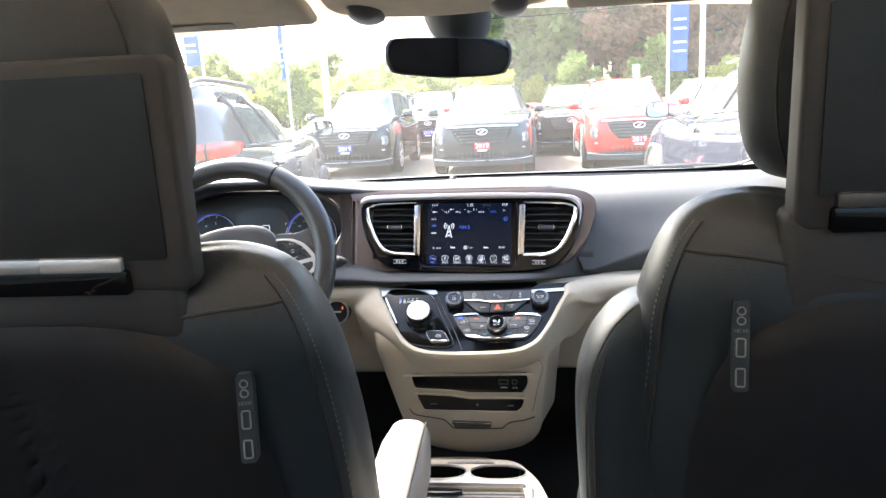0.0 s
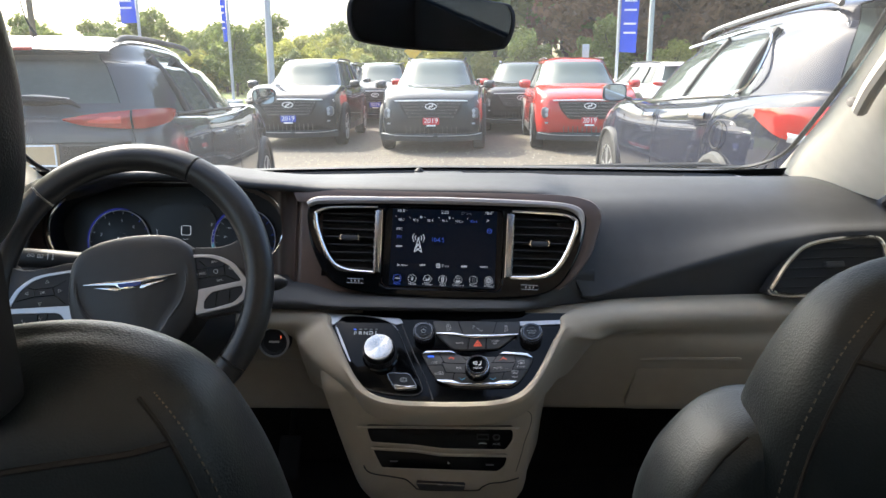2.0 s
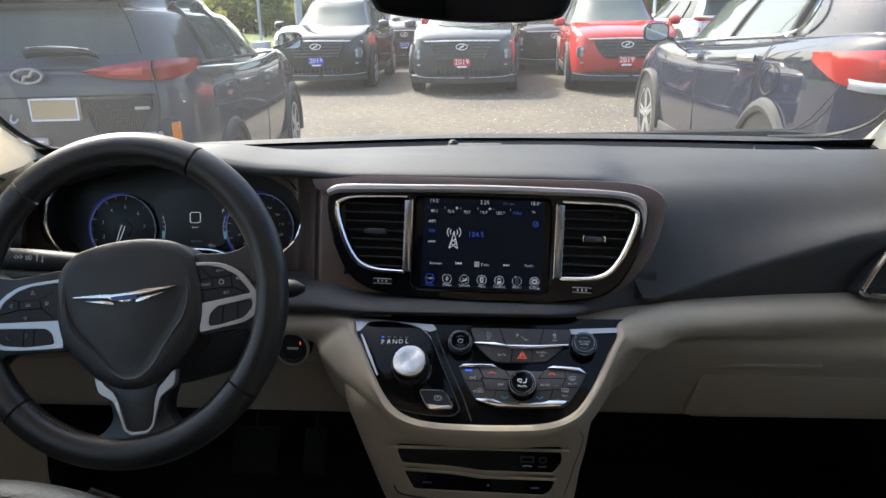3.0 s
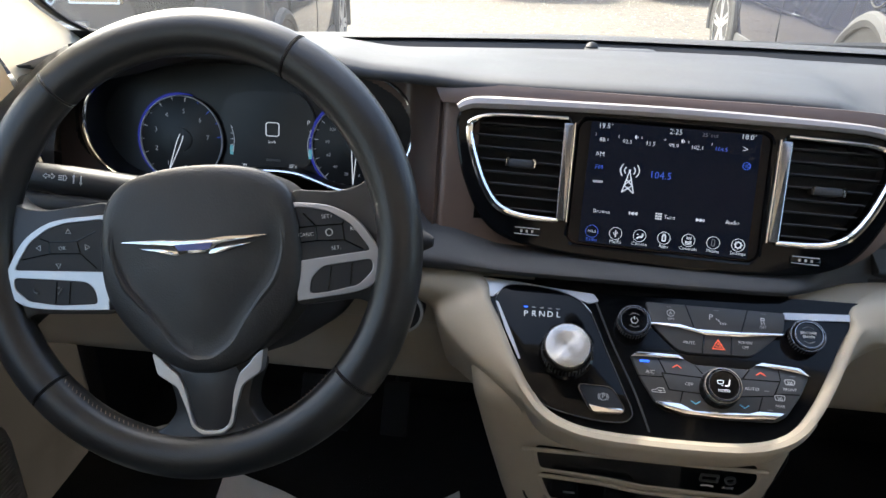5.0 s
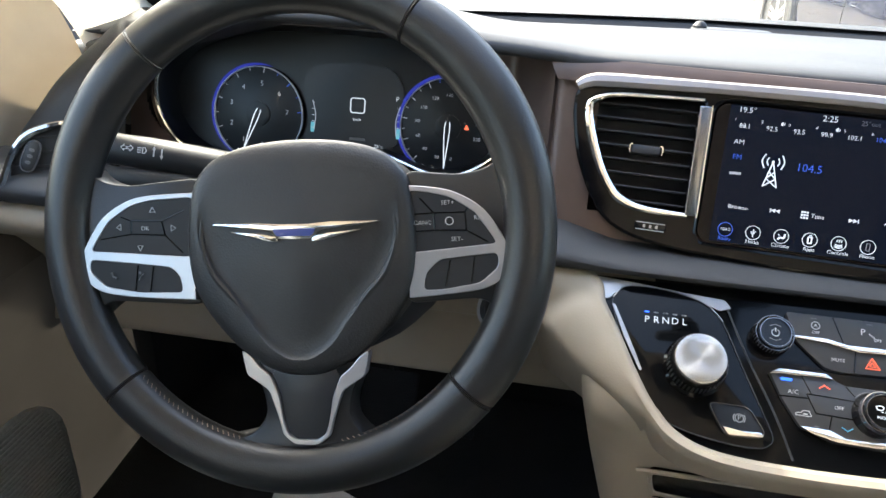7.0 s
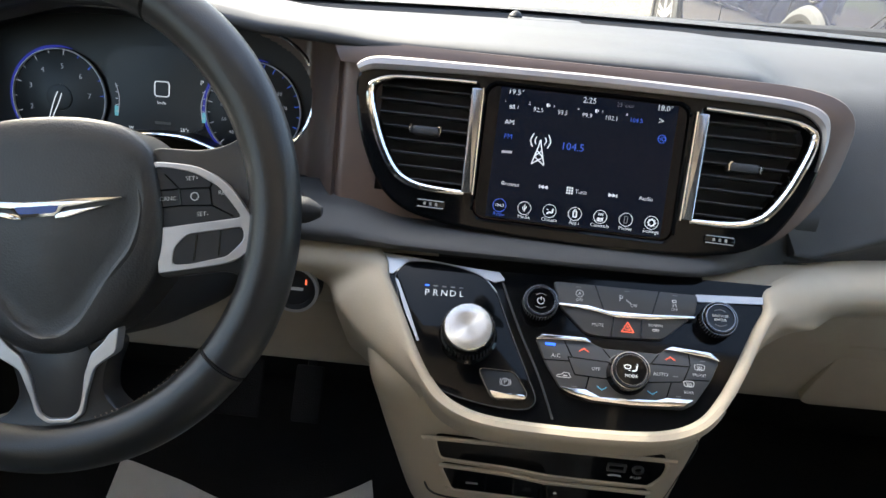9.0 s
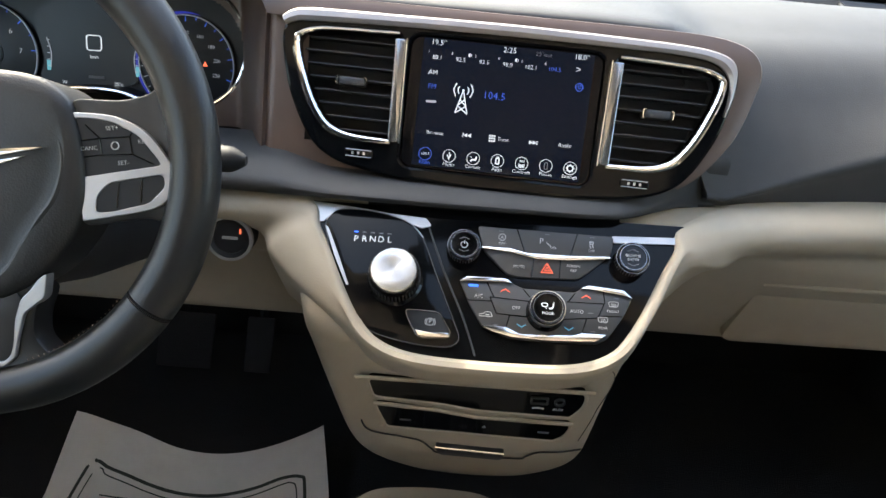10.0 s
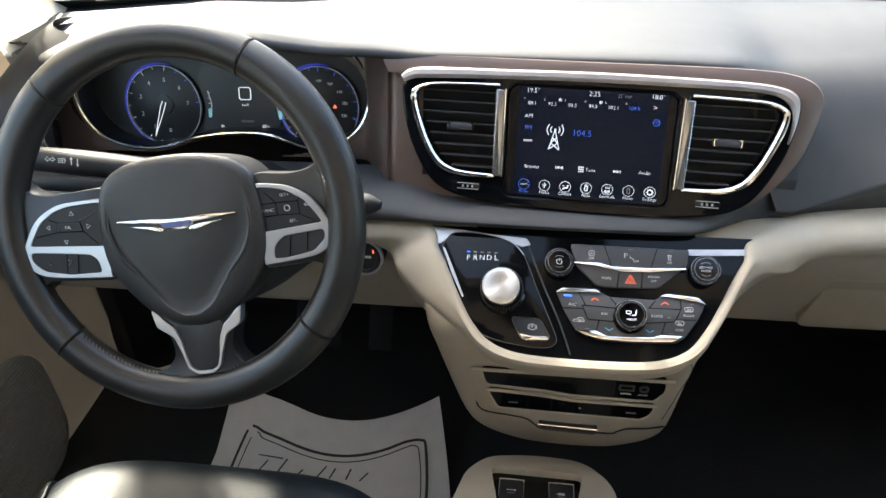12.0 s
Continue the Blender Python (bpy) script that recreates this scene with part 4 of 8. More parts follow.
    for sg in (1, -1):
        part("switch_ring", tube([(-0.0533 + sg * 0.0048 * math.cos(radians(t)), -0.1172 + 0.0048 * math.sin(radians(t)), 0.0062) for t in (-40, 0, 40)], 0.0003, 8, 5), M_PRINT, pb, m=LO)
    # the seam between gear plate and the rest
    part("panel_seam", tube([(-0.0646, -0.0150, 0.0), (-0.0444, -0.0647, 0.0), (-0.0237, -0.1089, 0.0), (-0.0105, -0.1445, 0.0)], 0.0010, 24, 6), M_KEY, gp, m=LO)

    def ink(owner, *pts, r=0.00033, m_=M_PRINT):
        part("key_icon", tube([(p, q, 0.0043) for p, q in pts], r, max(4, 3 * len(pts)), 5), m_, owner, m=LO)

    # radio keys
    rk = part("radio_keys", plate(rounded([(-0.0150, -0.0178), (0.1168, -0.0192), (0.1140, -0.0380), (0.0920, -0.0580), (0.0829, -0.0653), (0.0277, -0.0671), (0.0152, -0.0652), (-0.0073, -0.0434)], 0.004), 0.0, 0.004, 0.0012), M_KEY, d, "charcoal radio keys", LO)
    for a, b in (((0.0235, -0.0190), (0.0310, -0.0410)), ((0.0815, -0.0195), (0.0748, -0.0424)), ((0.0403, -0.0480), (0.0382, -0.0662)), ((0.0656, -0.0475), (0.0646, -0.0655))):
        part("key_gap", tube([(*a, 0.004), (*b, 0.004)], 0.0006, 4, 6), M_PIANO, rk, m=LO)
    part("chrome_bar", plate(rounded([(-0.0101, -0.0398), (0.0176, -0.0398), (0.0332, -0.0434), (0.0733, -0.0433), (0.1129, -0.0412), (0.1129, -0.0435), (0.0733, -0.0478), (0.0426, -0.0487), (0.0176, -0.0435), (-0.0100, -0.0416)], 0.001), 0.003, 0.0068, 0.0012), M_CHROME, rk, "bright chrome bar", LO)
    for s, x, y, sz in (("OFF", 0.0093, -0.0345, 0.0036), ("OFF", 0.0585, -0.0355, 0.0036), ("OFF", 0.0950, -0.0358, 0.0036), ("MUTE", 0.0262, -0.0568, 0.0042), ("SCREEN", 0.0779, -0.0525, 0.0036), ("OFF", 0.0779, -0.0572, 0.0036), ("P", 0.0470, -0.0295, 0.0082), ("A", 0.0093, -0.0282, 0.0046)):
        words("key_text", s, sz, at2(LO, x, y, 0.0042), M_PRINT, rk)
    part("key_icon", ring_line(circle(0.0093, -0.0282, 0.0036, 18), 0.0004, 0.004, 0.0046), M_PRINT, rk, m=LO)
    for k in range(3):
        ink(rk, (0.0520 + 0.0016 * k, -0.0300 - 0.0012 * k), (0.0526 + 0.0016 * k, -0.0320 - 0.0012 * k))
    part("key_icon", ring_line(rrect(0.0930, 0.0970, -0.0290, -0.0262, 0.0008, 2), 0.0007, 0.004, 0.0046), M_PRINT, rk, m=LO)
    for e in (-0.0012, 0.0012):
        ink(rk, (0.0950 + e, -0.0298), (0.0946 + e, -0.0310), (0.0956 + e, -0.0320), (0.0950 + e, -0.0332))
    for x in (0.0080, 0.0525, 0.0960):
        part("key_lamp", plate(rrect(x - 0.0024, x + 0.0024, -0.0222, -0.0217, 0.0002), 0.004, 0.0044), M_DIMPRINT, rk, m=LO)
    part("hazard_mark", ring_line([(0.0468, -0.0612), (0.0588, -0.0612), (0.0528, -0.0512)], 0.0012, 0.004, 0.0048), M_RED, rk, m=LO)
    part("hazard_mark", ring_line([(0.0502, -0.0592), (0.0554, -0.0592), (0.0528, -0.0549)], 0.0007, 0.004, 0.0047), M_RED, rk, m=LO)
    for x, y, caption in ((-0.0269, -0.0430, 0), (0.1316, -0.0440, 1)):
        km = at2(LO, x, y, 0) @ Matrix.Scale(0.87, 4)
        kn = part("rotary_knob", knob([(0.0190, 0), (0.0190, 0.005), (0.0178, 0.007), (0.0176, 0.018), (0.0160, 0.0205), (0.0140, 0.0200), (0.0136, 0.0188), (0.003, 0.0188)]), M_PIANO, d, "black rotary knob", km)
        part("chrome_ring", ring_line(circle(0, 0, 0.0179, 40), 0.0007, 0.012, 0.0180), M_STRIP, kn, m=km)
        part("chrome_ring", ring_line(circle(0, 0, 0.0146, 40), 0.0006, 0.018, 0.0206), M_STRIP, kn, m=km)
        for k in range(36):
            a = 2 * math.pi * k / 36
            part("knob_rib", box(-0.0005, 0.0005, -0.0004, 0.0004, 0.008, 0.0165), M_KEY, kn, m=km @ pose(0.0178 * math.cos(a), 0.0178 * math.sin(a), 0, 0, 0, math.degrees(a)))
        if caption:
            words("knob_text", "BROWSE", 0.0036, at2(LO, x, y + 0.0018, 0.0166), M_PRINT, kn)
            words("knob_text", "ENTER", 0.0036, at2(LO, x, y - 0.0020, 0.0166), M_PRINT, kn)
            for sg in (1, -1):
                part("knob_mark", tube([(0.0090 * math.cos(radians(t)), sg * 0.0090 * math.sin(radians(t)), 0.0190) for t in (50, 90, 130)], 0.0004, 10, 5), M_DIMPRINT, kn, m=km)
        else:
            part("knob_mark", tube([(0.0036 * math.cos(radians(t)), 0.0036 * math.sin(radians(t)), 0.0190) for t in (125, 180, 235, 270, 305, 360, 415)], 0.0004, 24, 5), M_PRINT, kn, m=km)
            part("knob_mark", box(-0.0004, 0.0004, 0.0008, 0.0046, 0.0187, 0.0194), M_PRINT, kn, m=km)
            for sg in (1, -1):
                part("knob_mark", tube([(0.0080 * math.cos(radians(t)), sg * 0.0080 * math.sin(radians(t)), 0.0190) for t in (50, 90, 130)], 0.0004, 10, 5), M_DIMPRINT, kn, m=km)
    # climate keys
    ck = part("climate_keys", plate(rounded([(-0.0290, -0.0735), (0.0198, -0.0732), (0.0310, -0.0779), (0.0799, -0.0783), (0.0871, -0.0730), (0.1250, -0.0752), (0.1330, -0.0809), (0.1255, -0.0975), (0.1102, -0.1200), (0.1008, -0.1256), (0.0561, -0.1272), (0.0198, -0.1262), (-0.0055, -0.1170), (-0.0188, -0.0962)], 0.003), 0.0, 0.004, 0.0012), M_KEY, d, "charcoal climate keys", LO)
    for pts in ([(-0.0292, -0.0758), (-0.0224, -0.0708), (0.0153, -0.0706), (0.0205, -0.0742), (0.0123, -0.0738), (-0.0220, -0.0748)], [(0.0845, -0.0746), (0.0918, -0.0715), (0.1248, -0.0738), (0.1332, -0.0811), (0.1229, -0.0782), (0.0918, -0.0746)], [(-0.0062, -0.1167), (0.0165, -0.1171), (0.0287, -0.1226), (0.0769, -0.1207), (0.0858, -0.1177), (0.1085, -0.1175), (0.0985, -0.1245), (0.0559, -0.1266), (0.0215, -0.1258), (0.0030, -0.1216)]):
        part("chrome_bar", plate(rounded(pts, 0.001), 0.003, 0.0064, 0.001), M_CHROME, ck, "bright chrome bar", LO)
    for a, b in (((0.0004, -0.0887), (0.0435, -0.0905)), ((0.0004, -0.0887), (0.0070, -0.1043)), ((0.0070, -0.1043), (0.0388, -0.1055)), ((0.0309, -0.0785), (0.0392, -0.0880)), ((-0.0030, -0.0745), (0.0040, -0.0885)), ((-0.0215, -0.0930), (0.0020, -0.0925)), ((0.0193, -0.1050), (0.0165, -0.1170)), ((0.0799, -0.0789), (0.0738, -0.0875)), ((0.0720, -0.0880), (0.1069, -0.0875)), ((0.1069, -0.0875), (0.1009, -0.1016)), ((0.0700, -0.1050), (0.1009, -0.1016)), ((0.1060, -0.0745), (0.1075, -0.0870)), ((0.1040, -0.0995), (0.1235, -0.0985)), ((0.0905, -0.1035), (0.0860, -0.1178))):
        part("key_gap", tube([(*a, 0.004), (*b, 0.004)], 0.0005, 4, 6), M_PIANO, ck, m=LO)
    for s, x, y, sz in (("A/C", -0.0102, -0.0887, 0.0052), ("OFF", 0.0252, -0.0975, 0.0044), ("AUTO", 0.0815, -0.0968, 0.0046), ("FRONT", 0.1152, -0.0944, 0.0036), ("REAR", 0.1056, -0.1106, 0.0036)):
        words("key_text", s, sz, at2(LO, x, y, 0.0042), M_PRINT, ck)
    part("key_lamp", plate(rrect(-0.0200, -0.0110, -0.0798, -0.0776, 0.0006), 0.004, 0.0048), M_LED, ck, "blue lit key lamp", LO)
    for x, y in ((0.0944, -0.0975), (0.1185, -0.0815), (0.0070, -0.1150), (0.0965, -0.1150)):
        part("key_lamp", plate(rrect(x - 0.0022, x + 0.0022, y - 0.0004, y + 0.0004, 0.0002), 0.004, 0.0044), M_DIMPRINT, ck, m=LO)
    ink(ck, (-0.0085, -0.1075), (-0.0085, -0.1058), (-0.0045, -0.1050), (-0.0030, -0.1034), (0.0015, -0.1034), (0.0025, -0.1056), (0.0028, -0.1075), (-0.0085, -0.1075))
    ink(ck, (-0.0030, -0.1060), (0.0005, -0.1060), r=0.0006)
    for x, y in ((0.1153, -0.0878), (0.1056, -0.1034)):
        ink(ck, (x - 0.0044, y + 0.0022), (x, y + 0.0030), (x + 0.0044, y + 0.0022), (x + 0.0034, y - 0.0018), (x, y - 0.0012), (x - 0.0034, y - 0.0018), (x - 0.0044, y + 0.0022))
        for e in (-0.0016, 0, 0.0016):
            ink(ck, (x + e, y - 0.0026), (x + e + 0.0005, y - 0.0005), (x + e - 0.0003, y + 0.0014))
    for x, y, up, m_ in ((0.0144, -0.0815, 1, M_RED), (0.0901, -0.0820, 1, M_RED), (0.0305, -0.1142, -1, M_CYAN), (0.0740, -0.1138, -1, M_CYAN)):
        part("key_arrow", tube([(x - 0.0042, y - 0.0013 * up, 0.0045), (x - 0.0001, y + 0.0013 * up, 0.0045), (x + 0.0001, y + 0.0013 * up, 0.0045), (x + 0.0042, y - 0.0013 * up, 0.0045)], 0.0005, 16, 5), m_, ck, m=LO)
    km = at2(LO, 0.0523, -0.1000, 0)
    mk = part("mode_knob", knob([(0.0182, 0), (0.0182, 0.007), (0.0164, 0.010), (0.0162, 0.0195), (0.0148, 0.0222), (0.0130, 0.0215), (0.0126, 0.0205), (0.003, 0.0205)]), M_PIANO, d, "glossy black mode knob with a thin ring", km)
    part("chrome_ring", ring_line(circle(0, 0, 0.0165, 40), 0.0008, 0.014, 0.0200), M_CHROME, mk, m=km)
    part("chrome_ring", ring_line(circle(0, 0, 0.0136, 40), 0.0005, 0.0195, 0.0222), M_STRIP, mk, m=km)
    words("knob_text", "MODE", 0.0038, at2(LO, 0.0523, -0.1052, 0.0207), M_WHITE, mk)
    for pts, r in ((((-0.0074, 0.0042), (-0.0040, 0.0050), (-0.0006, 0.0042), (-0.0016, 0.0012), (-0.0060, 0.0012), (-0.0074, 0.0042)), 0.0006), (((0.0062, 0.0050), (0.0060, 0.0020), (0.0046, -0.0008), (0.0010, -0.0010)), 0.0009), (((0.0066, 0.0062), (0.0067, 0.0063)), 0.0012), (((-0.0030, -0.0006), (-0.0010, -0.0014)), 0.0005)):
        part("knob_mark", tube([(p * 0.8, q * 0.8 + 0.0002, 0.0209) for p, q in pts], r * 0.7, max(6, 4 * len(pts)), 5), M_WHITE, mk, m=km)
    for a0, a1 in ((100, 118), (122, 140), (62, 80)):
        part("knob_scale", tube([(0.0192 * math.cos(radians(t)), 0.0192 * math.sin(radians(t)), 0.0048) for t in np.linspace(a0, a1, 5)], 0.0006, 8, 5), M_DIMPRINT, ck, m=km)

    # ---- lower stack with its two slots
    secs = []
    for z, xl, xr, y in ((0.985, -0.262, 0.118, 1.425), (0.95, -0.246, 0.090, 1.386), (0.925, -0.241, 0.080, 1.378), (0.90, -0.236, 0.075, 1.384), (0.86, -0.227, 0.070, 1.391), (0.81, -0.214, 0.064, 1.397), (0.775, -0.205, 0.061, 1.403), (0.750, -0.198, 0.059, 1.411), (0.730, -0.190, 0.054, 1.420), (0.712, -0.176, 0.042, 1.429), (0.699, -0.150, 0.022, 1.436), (0.692, -0.12, -0.01, 1.445), (0.688, -0.10, -0.03, 1.47)):
        w = (xr - xl) / 2
        c = (xl + xr) / 2
        y += 0.008
        secs.append([(c - w - 0.004, y + 0.16, z), (c - w - 0.002, y + 0.07, z), (c - w, y + 0.022, z), (c - w + 0.028, y + 0.004, z), (c - w * 0.4, y, z), (c, y - 0.001, z), (c + w * 0.4, y, z), (c + w - 0.028, y + 0.004, z), (c + w, y + 0.022, z), (c + w + 0.010, y + 0.07, z), (c + w + 0.034, y + 0.16, z)])
    ls = part("storage_bin", loft(secs, 50, 40), M_BEIGE, d)
    for outl, name in ((rounded([(-0.112, 0.015), (0.106, 0.016), (0.107, -0.004), (0.096, -0.0245), (0.0, -0.0235), (-0.04, -0.0175), (-0.106, -0.0135)], 0.008), "upper_slot"), (rounded([(-0.105, -0.024), (-0.04, -0.028), (0.0, -0.0345), (0.100, -0.0345), (0.095, -0.055), (0.084, -0.065), (-0.092, -0.061)], 0.008), "lower_slot")):
        sl = part(name, plate(outl, -0.02, 0.0015), M_BEZEL, ls, "glossy black storage slot", TR)
        part("slot_rim", tube([(x, y, 0.001) for x, y in outl[::2]], 0.0022, 90, 6, True), M_BEIGE, sl, m=TR)
    part("usb_port", ring_line(rrect(0.052, 0.070, -0.0045, 0.006, 0.001, 2), 0.0018, 0.001, 0.0035), M_KEY, ls, m=TR)
    part("aux_port", ring_line(circle(0.081, 0.0005, 0.0055, 24), 0.0016, 0.001, 0.004), M_KEY, ls, m=TR)
    words("port_text", "AUX", 0.0052, at2(TR, 0.081, -0.012, 0.002), M_PRINT, ls)
    part("port_icon", tube([(0.055, -0.012, 0.002), (0.061, -0.011, 0.002), (0.067, -0.012, 0.002)], 0.0008, 8, 5), M_PRINT, ls, m=TR)
    for x, y in ((-0.072, -0.047), (0.072, -0.051)):
        part("port_icon", plate(rrect(x - 0.006, x + 0.006, y - 0.0012, y + 0.0012, 0.0006), 0.0015, 0.002), M_DIMPRINT, ls, m=TR)
    part("port_icon", plate([(0.008, -0.050), (0.012, -0.050), (0.010, -0.0465)], 0.0015, 0.002), M_PRINT, ls, m=TR)
    # seams of the bin and its pull
    seam = [(-0.128, 0.035), (-0.128, 0.0), (-0.122, -0.05), (-0.112, -0.069), (-0.075, -0.078), (-0.055, -0.083), (-0.042, -0.096), (-0.03, -0.102), (0.048, -0.102), (0.06, -0.096), (0.072, -0.088), (0.095, -0.084), (0.116, -0.076)]
    part("bin_seam", tube([(x, y, 0.0005 - 0.012 * (abs(x) > 0.117)) for x, y in seam], 0.0011, 70, 6), M_MATTE, ls, m=TR)
    part("bin_seam", tube([(-0.128, 0.035, -0.012), (-0.05, 0.034, -0.001), (0.05, 0.034, -0.001), (0.128, 0.036, -0.012), (0.122, -0.02, -0.006), (0.112, -0.068, -0.004)], 0.0005, 50, 6), M_MATTE, ls, m=TR)
    part("bin_pull", plate(rounded([(-0.040, -0.084), (0.036, -0.087), (0.033, -0.099), (-0.034, -0.097)], 0.004), -0.002, 0.007, 0.003), M_KEY, ls, "grey pull with a bright edge", TR)
    part("pull_edge", tube([(-0.039, -0.0845, 0.0065), (0.035, -0.0872, 0.0065)], 0.0012, 6, 6), M_CHROME, ls, m=TR)

    # ---- instruments
    low = [tuple(p) for p in spline([(-0.197, -0.002), (-0.190, -0.033), (-0.168, -0.060), (-0.137, -0.073), (-0.104, -0.077), (-0.071, -0.073), (-0.046, -0.065), (-0.013, -0.057), (0.027, -0.0525), (0.066, -0.0530), (0.089, -0.0590), (0.119, -0.0685), (0.143, -0.0700), (0.166, -0.0625), (0.190, -0.0455), (0.204, -0.023), (0.209, 0.004), (0.204, 0.030), (0.189, 0.050), (0.163, 0.064), (0.130, 0.072), (0.097, 0.0745), (0.05, 0.076), (0.0, 0.077), (-0.066, 0.076), (-0.12, 0.068), (-0.165, 0.050), (-0.190, 0.025)], 120, True)]
    cp = part("instrument_panel", plate(low, -0.03, -0.02), M_CLUSTER, d, "black instrument panel with two dials", CL)
    part("chrome_rim", tube([(x, y, 0.012) for x, y in low[::2]], 0.0026, 160, 8, True), M_CHROME, cp, "bright chrome rim", CL)
    rows = [[(x * s_, y * (1 + (s_ - 1) * 1.6) + 0.001 * (s_ > 1), z) for x, y in low] for s_, z in ((0.955, -0.0195), (0.972, -0.004), (0.99, 0.008), (1.0, 0.0105))]
    part("bezel_wall", grid(rows, True), M_CLUSTER, cp, "dark bezel wall round the dials", CL)
    rows = [[(x * s_, y * (1 + (s_ - 1) * 1.6) + 0.001 * (s_ > 1), z) for x, y in low] for s_, z in ((1.0, 0.0105), (1.02, 0.0115), (1.045, 0.008), (1.07, 0.0), (1.075, -0.006))]
    part("cowl", grid(rows, True), M_BROWN, cp, m=CL)
    part("hood_chrome", tube([(-0.07, 0.0785, 0.016), (-0.02, 0.0795, 0.017), (0.025, 0.079, 0.016)], [0.0006, 0.0018, 0.0006], 20, 6), M_CHROME, cp, m=CL)
    for cx_, cy_, kind_ in ((-0.086, -0.0225, 0), (0.134, -0.0195, 1)):
        R_ = 0.053
        dial = part("dial", knob([(R_, -0.02), (R_, -0.016), (R_ - 0.002, -0.0155), (0.034, -0.0158), (0.031, -0.0150), (0.003, -0.0150)], 64), M_CLUSTER, cp, m=at2(CL, cx_, cy_, 0))
        part("dial_ring", ring_line(circle(cx_, cy_, R_ + 0.0006, 64), 0.0011, -0.016, -0.0130), M_DIALRING, dial, m=CL)
        arc = [(cx_ + (R_ + 0.0026) * math.cos(radians(t)), cy_ + (R_ + 0.0026) * math.sin(radians(t)), -0.0165) for t in range(75, 250, 8)]
        part("dial_glow", tube(arc, [0.0004, 0.0020, 0.0026, 0.0026, 0.0020, 0.0004], 50, 6, flat=0.3), M_GLOW, dial, "dim blue lit edge", CL)
        step, n_, first_a = (39.0, 8, 279) if not kind_ else (27.0, 12, 280)
        for k in range(n_):
            t = radians(first_a - k * step)
            words("dial_number", str(k if not kind_ else 20 * k), 0.0082 if not kind_ else 0.0054, at2(CL, cx_ + 0.0345 * math.cos(t), cy_ + 0.0345 * math.sin(t), -0.0146), M_DIAL, dial)
        for k in range((n_ - 1) * 2 + 1):
            t = radians(first_a - k * step / 2)
            r0 = 0.0465 if k % 2 == 0 else 0.049
            hot = (not kind_ and k > 10) or (kind_ and k > 12)
            part("dial_tick", tube([(cx_ + 0.0520 * math.cos(t), cy_ + 0.0520 * math.sin(t), -0.0150), (cx_ + r0 * math.cos(t), cy_ + r0 * math.sin(t), -0.0150)], 0.0005, 3, 5), M_BLUE if hot else M_DIAL, dial, m=CL)
        t = radians(249 if not kind_ else 269)
        c_, s_ = math.cos(t), math.sin(t)
        part("needle", tube([(cx_ - 0.006 * c_ - 0.0022 * s_, cy_ - 0.006 * s_ + 0.0022 * c_, -0.011), (cx_ + 0.006 * c_ - 0.0028 * s_, cy_ + 0.006 * s_ + 0.0028 * c_, -0.011), (cx_ + 0.045 * c_, cy_ + 0.045 * s_, -0.012)], 0.0006, 14, 5), M_WHITE, dial, "thin white needle", CL)
        part("needle", tube([(cx_ - 0.006 * c_ + 0.0022 * s_, cy_ - 0.006 * s_ - 0.0022 * c_, -0.011), (cx_ + 0.006 * c_ + 0.0028 * s_, cy_ + 0.006 * s_ - 0.0028 * c_, -0.011), (cx_ + 0.045 * c_, cy_ + 0.045 * s_, -0.012)], 0.0006, 14, 5), M_WHITE, dial, "thin white needle", CL)
        part("needle_hub", knob([(0.0145, -0.0155), (0.0145, -0.0140), (0.012, -0.0135), (0.002, -0.0135)], 28), M_CLUSTER, dial, m=at2(CL, cx_, cy_, 0))
    part("trip_display", plate([tuple(p) for p in spline([(-0.034, 0.012), (-0.026, 0.032), (0.0, 0.040), (0.050, 0.041), (0.070, 0.034), (0.082, 0.012), (0.076, -0.020), (0.074, -0.046), (0.02, -0.050), (-0.030, -0.050), (-0.026, -0.025)], 50, True)], -0.02, -0.0162), M_LCD, cp, "dim grey lit trip display", CL)
    part("speed_box", ring_line(rrect(0.0218, 0.0392, -0.0125, 0.0047, 0.0035), 0.0011, -0.0160, -0.0152), M_WHITE, cp, m=CL)
    for s, x, y, sz in (("km/h", 0.0305, -0.0192, 0.0048), ("P", 0.0758, 0.0060, 0.0080), ("25°c", 0.0570, -0.0472, 0.0055), ("W", -0.0040, -0.0489, 0.0055)):
        words("cluster_text", s, sz, at2(CL, x, y, -0.015), M_WHITE, cp)
    part("cluster_bar", plate(rrect(0.023, 0.041, -0.0425, -0.0395, 0.0005), -0.0162, -0.015), M_DIMPRINT, cp, m=CL)
    for x, sg in ((-0.0220, 1), (0.0795, -1)):
        part("gauge_scale", tube([(x, -0.0015, -0.015), (x + sg * 0.0042, -0.017, -0.015), (x + sg * 0.003, -0.034, -0.015)], 0.0005, 14, 5), M_DIAL, cp, m=CL)
        for k in range(5):
            y = -0.004 - 0.007 * k
            part("gauge_tick", plate(rrect(min(x, x + sg * 0.003), max(x, x + sg * 0.003), y - 0.0004, y + 0.0004, 0.0002), -0.0155, -0.0148), M_DIAL, cp, m=CL)
        part("gauge_fill", plate(rrect(min(x - sg * 0.001, x + sg * 0.003), max(x - sg * 0.001, x + sg * 0.003), -0.0370, -0.0260, 0.0004), -0.0155, -0.0149), M_GAUGE, cp, m=CL)
    part("warning_lamp", plate([(0.152, -0.020), (0.1575, -0.020), (0.1548, -0.0145)], -0.0148, -0.0142), M_RED, cp, m=CL)

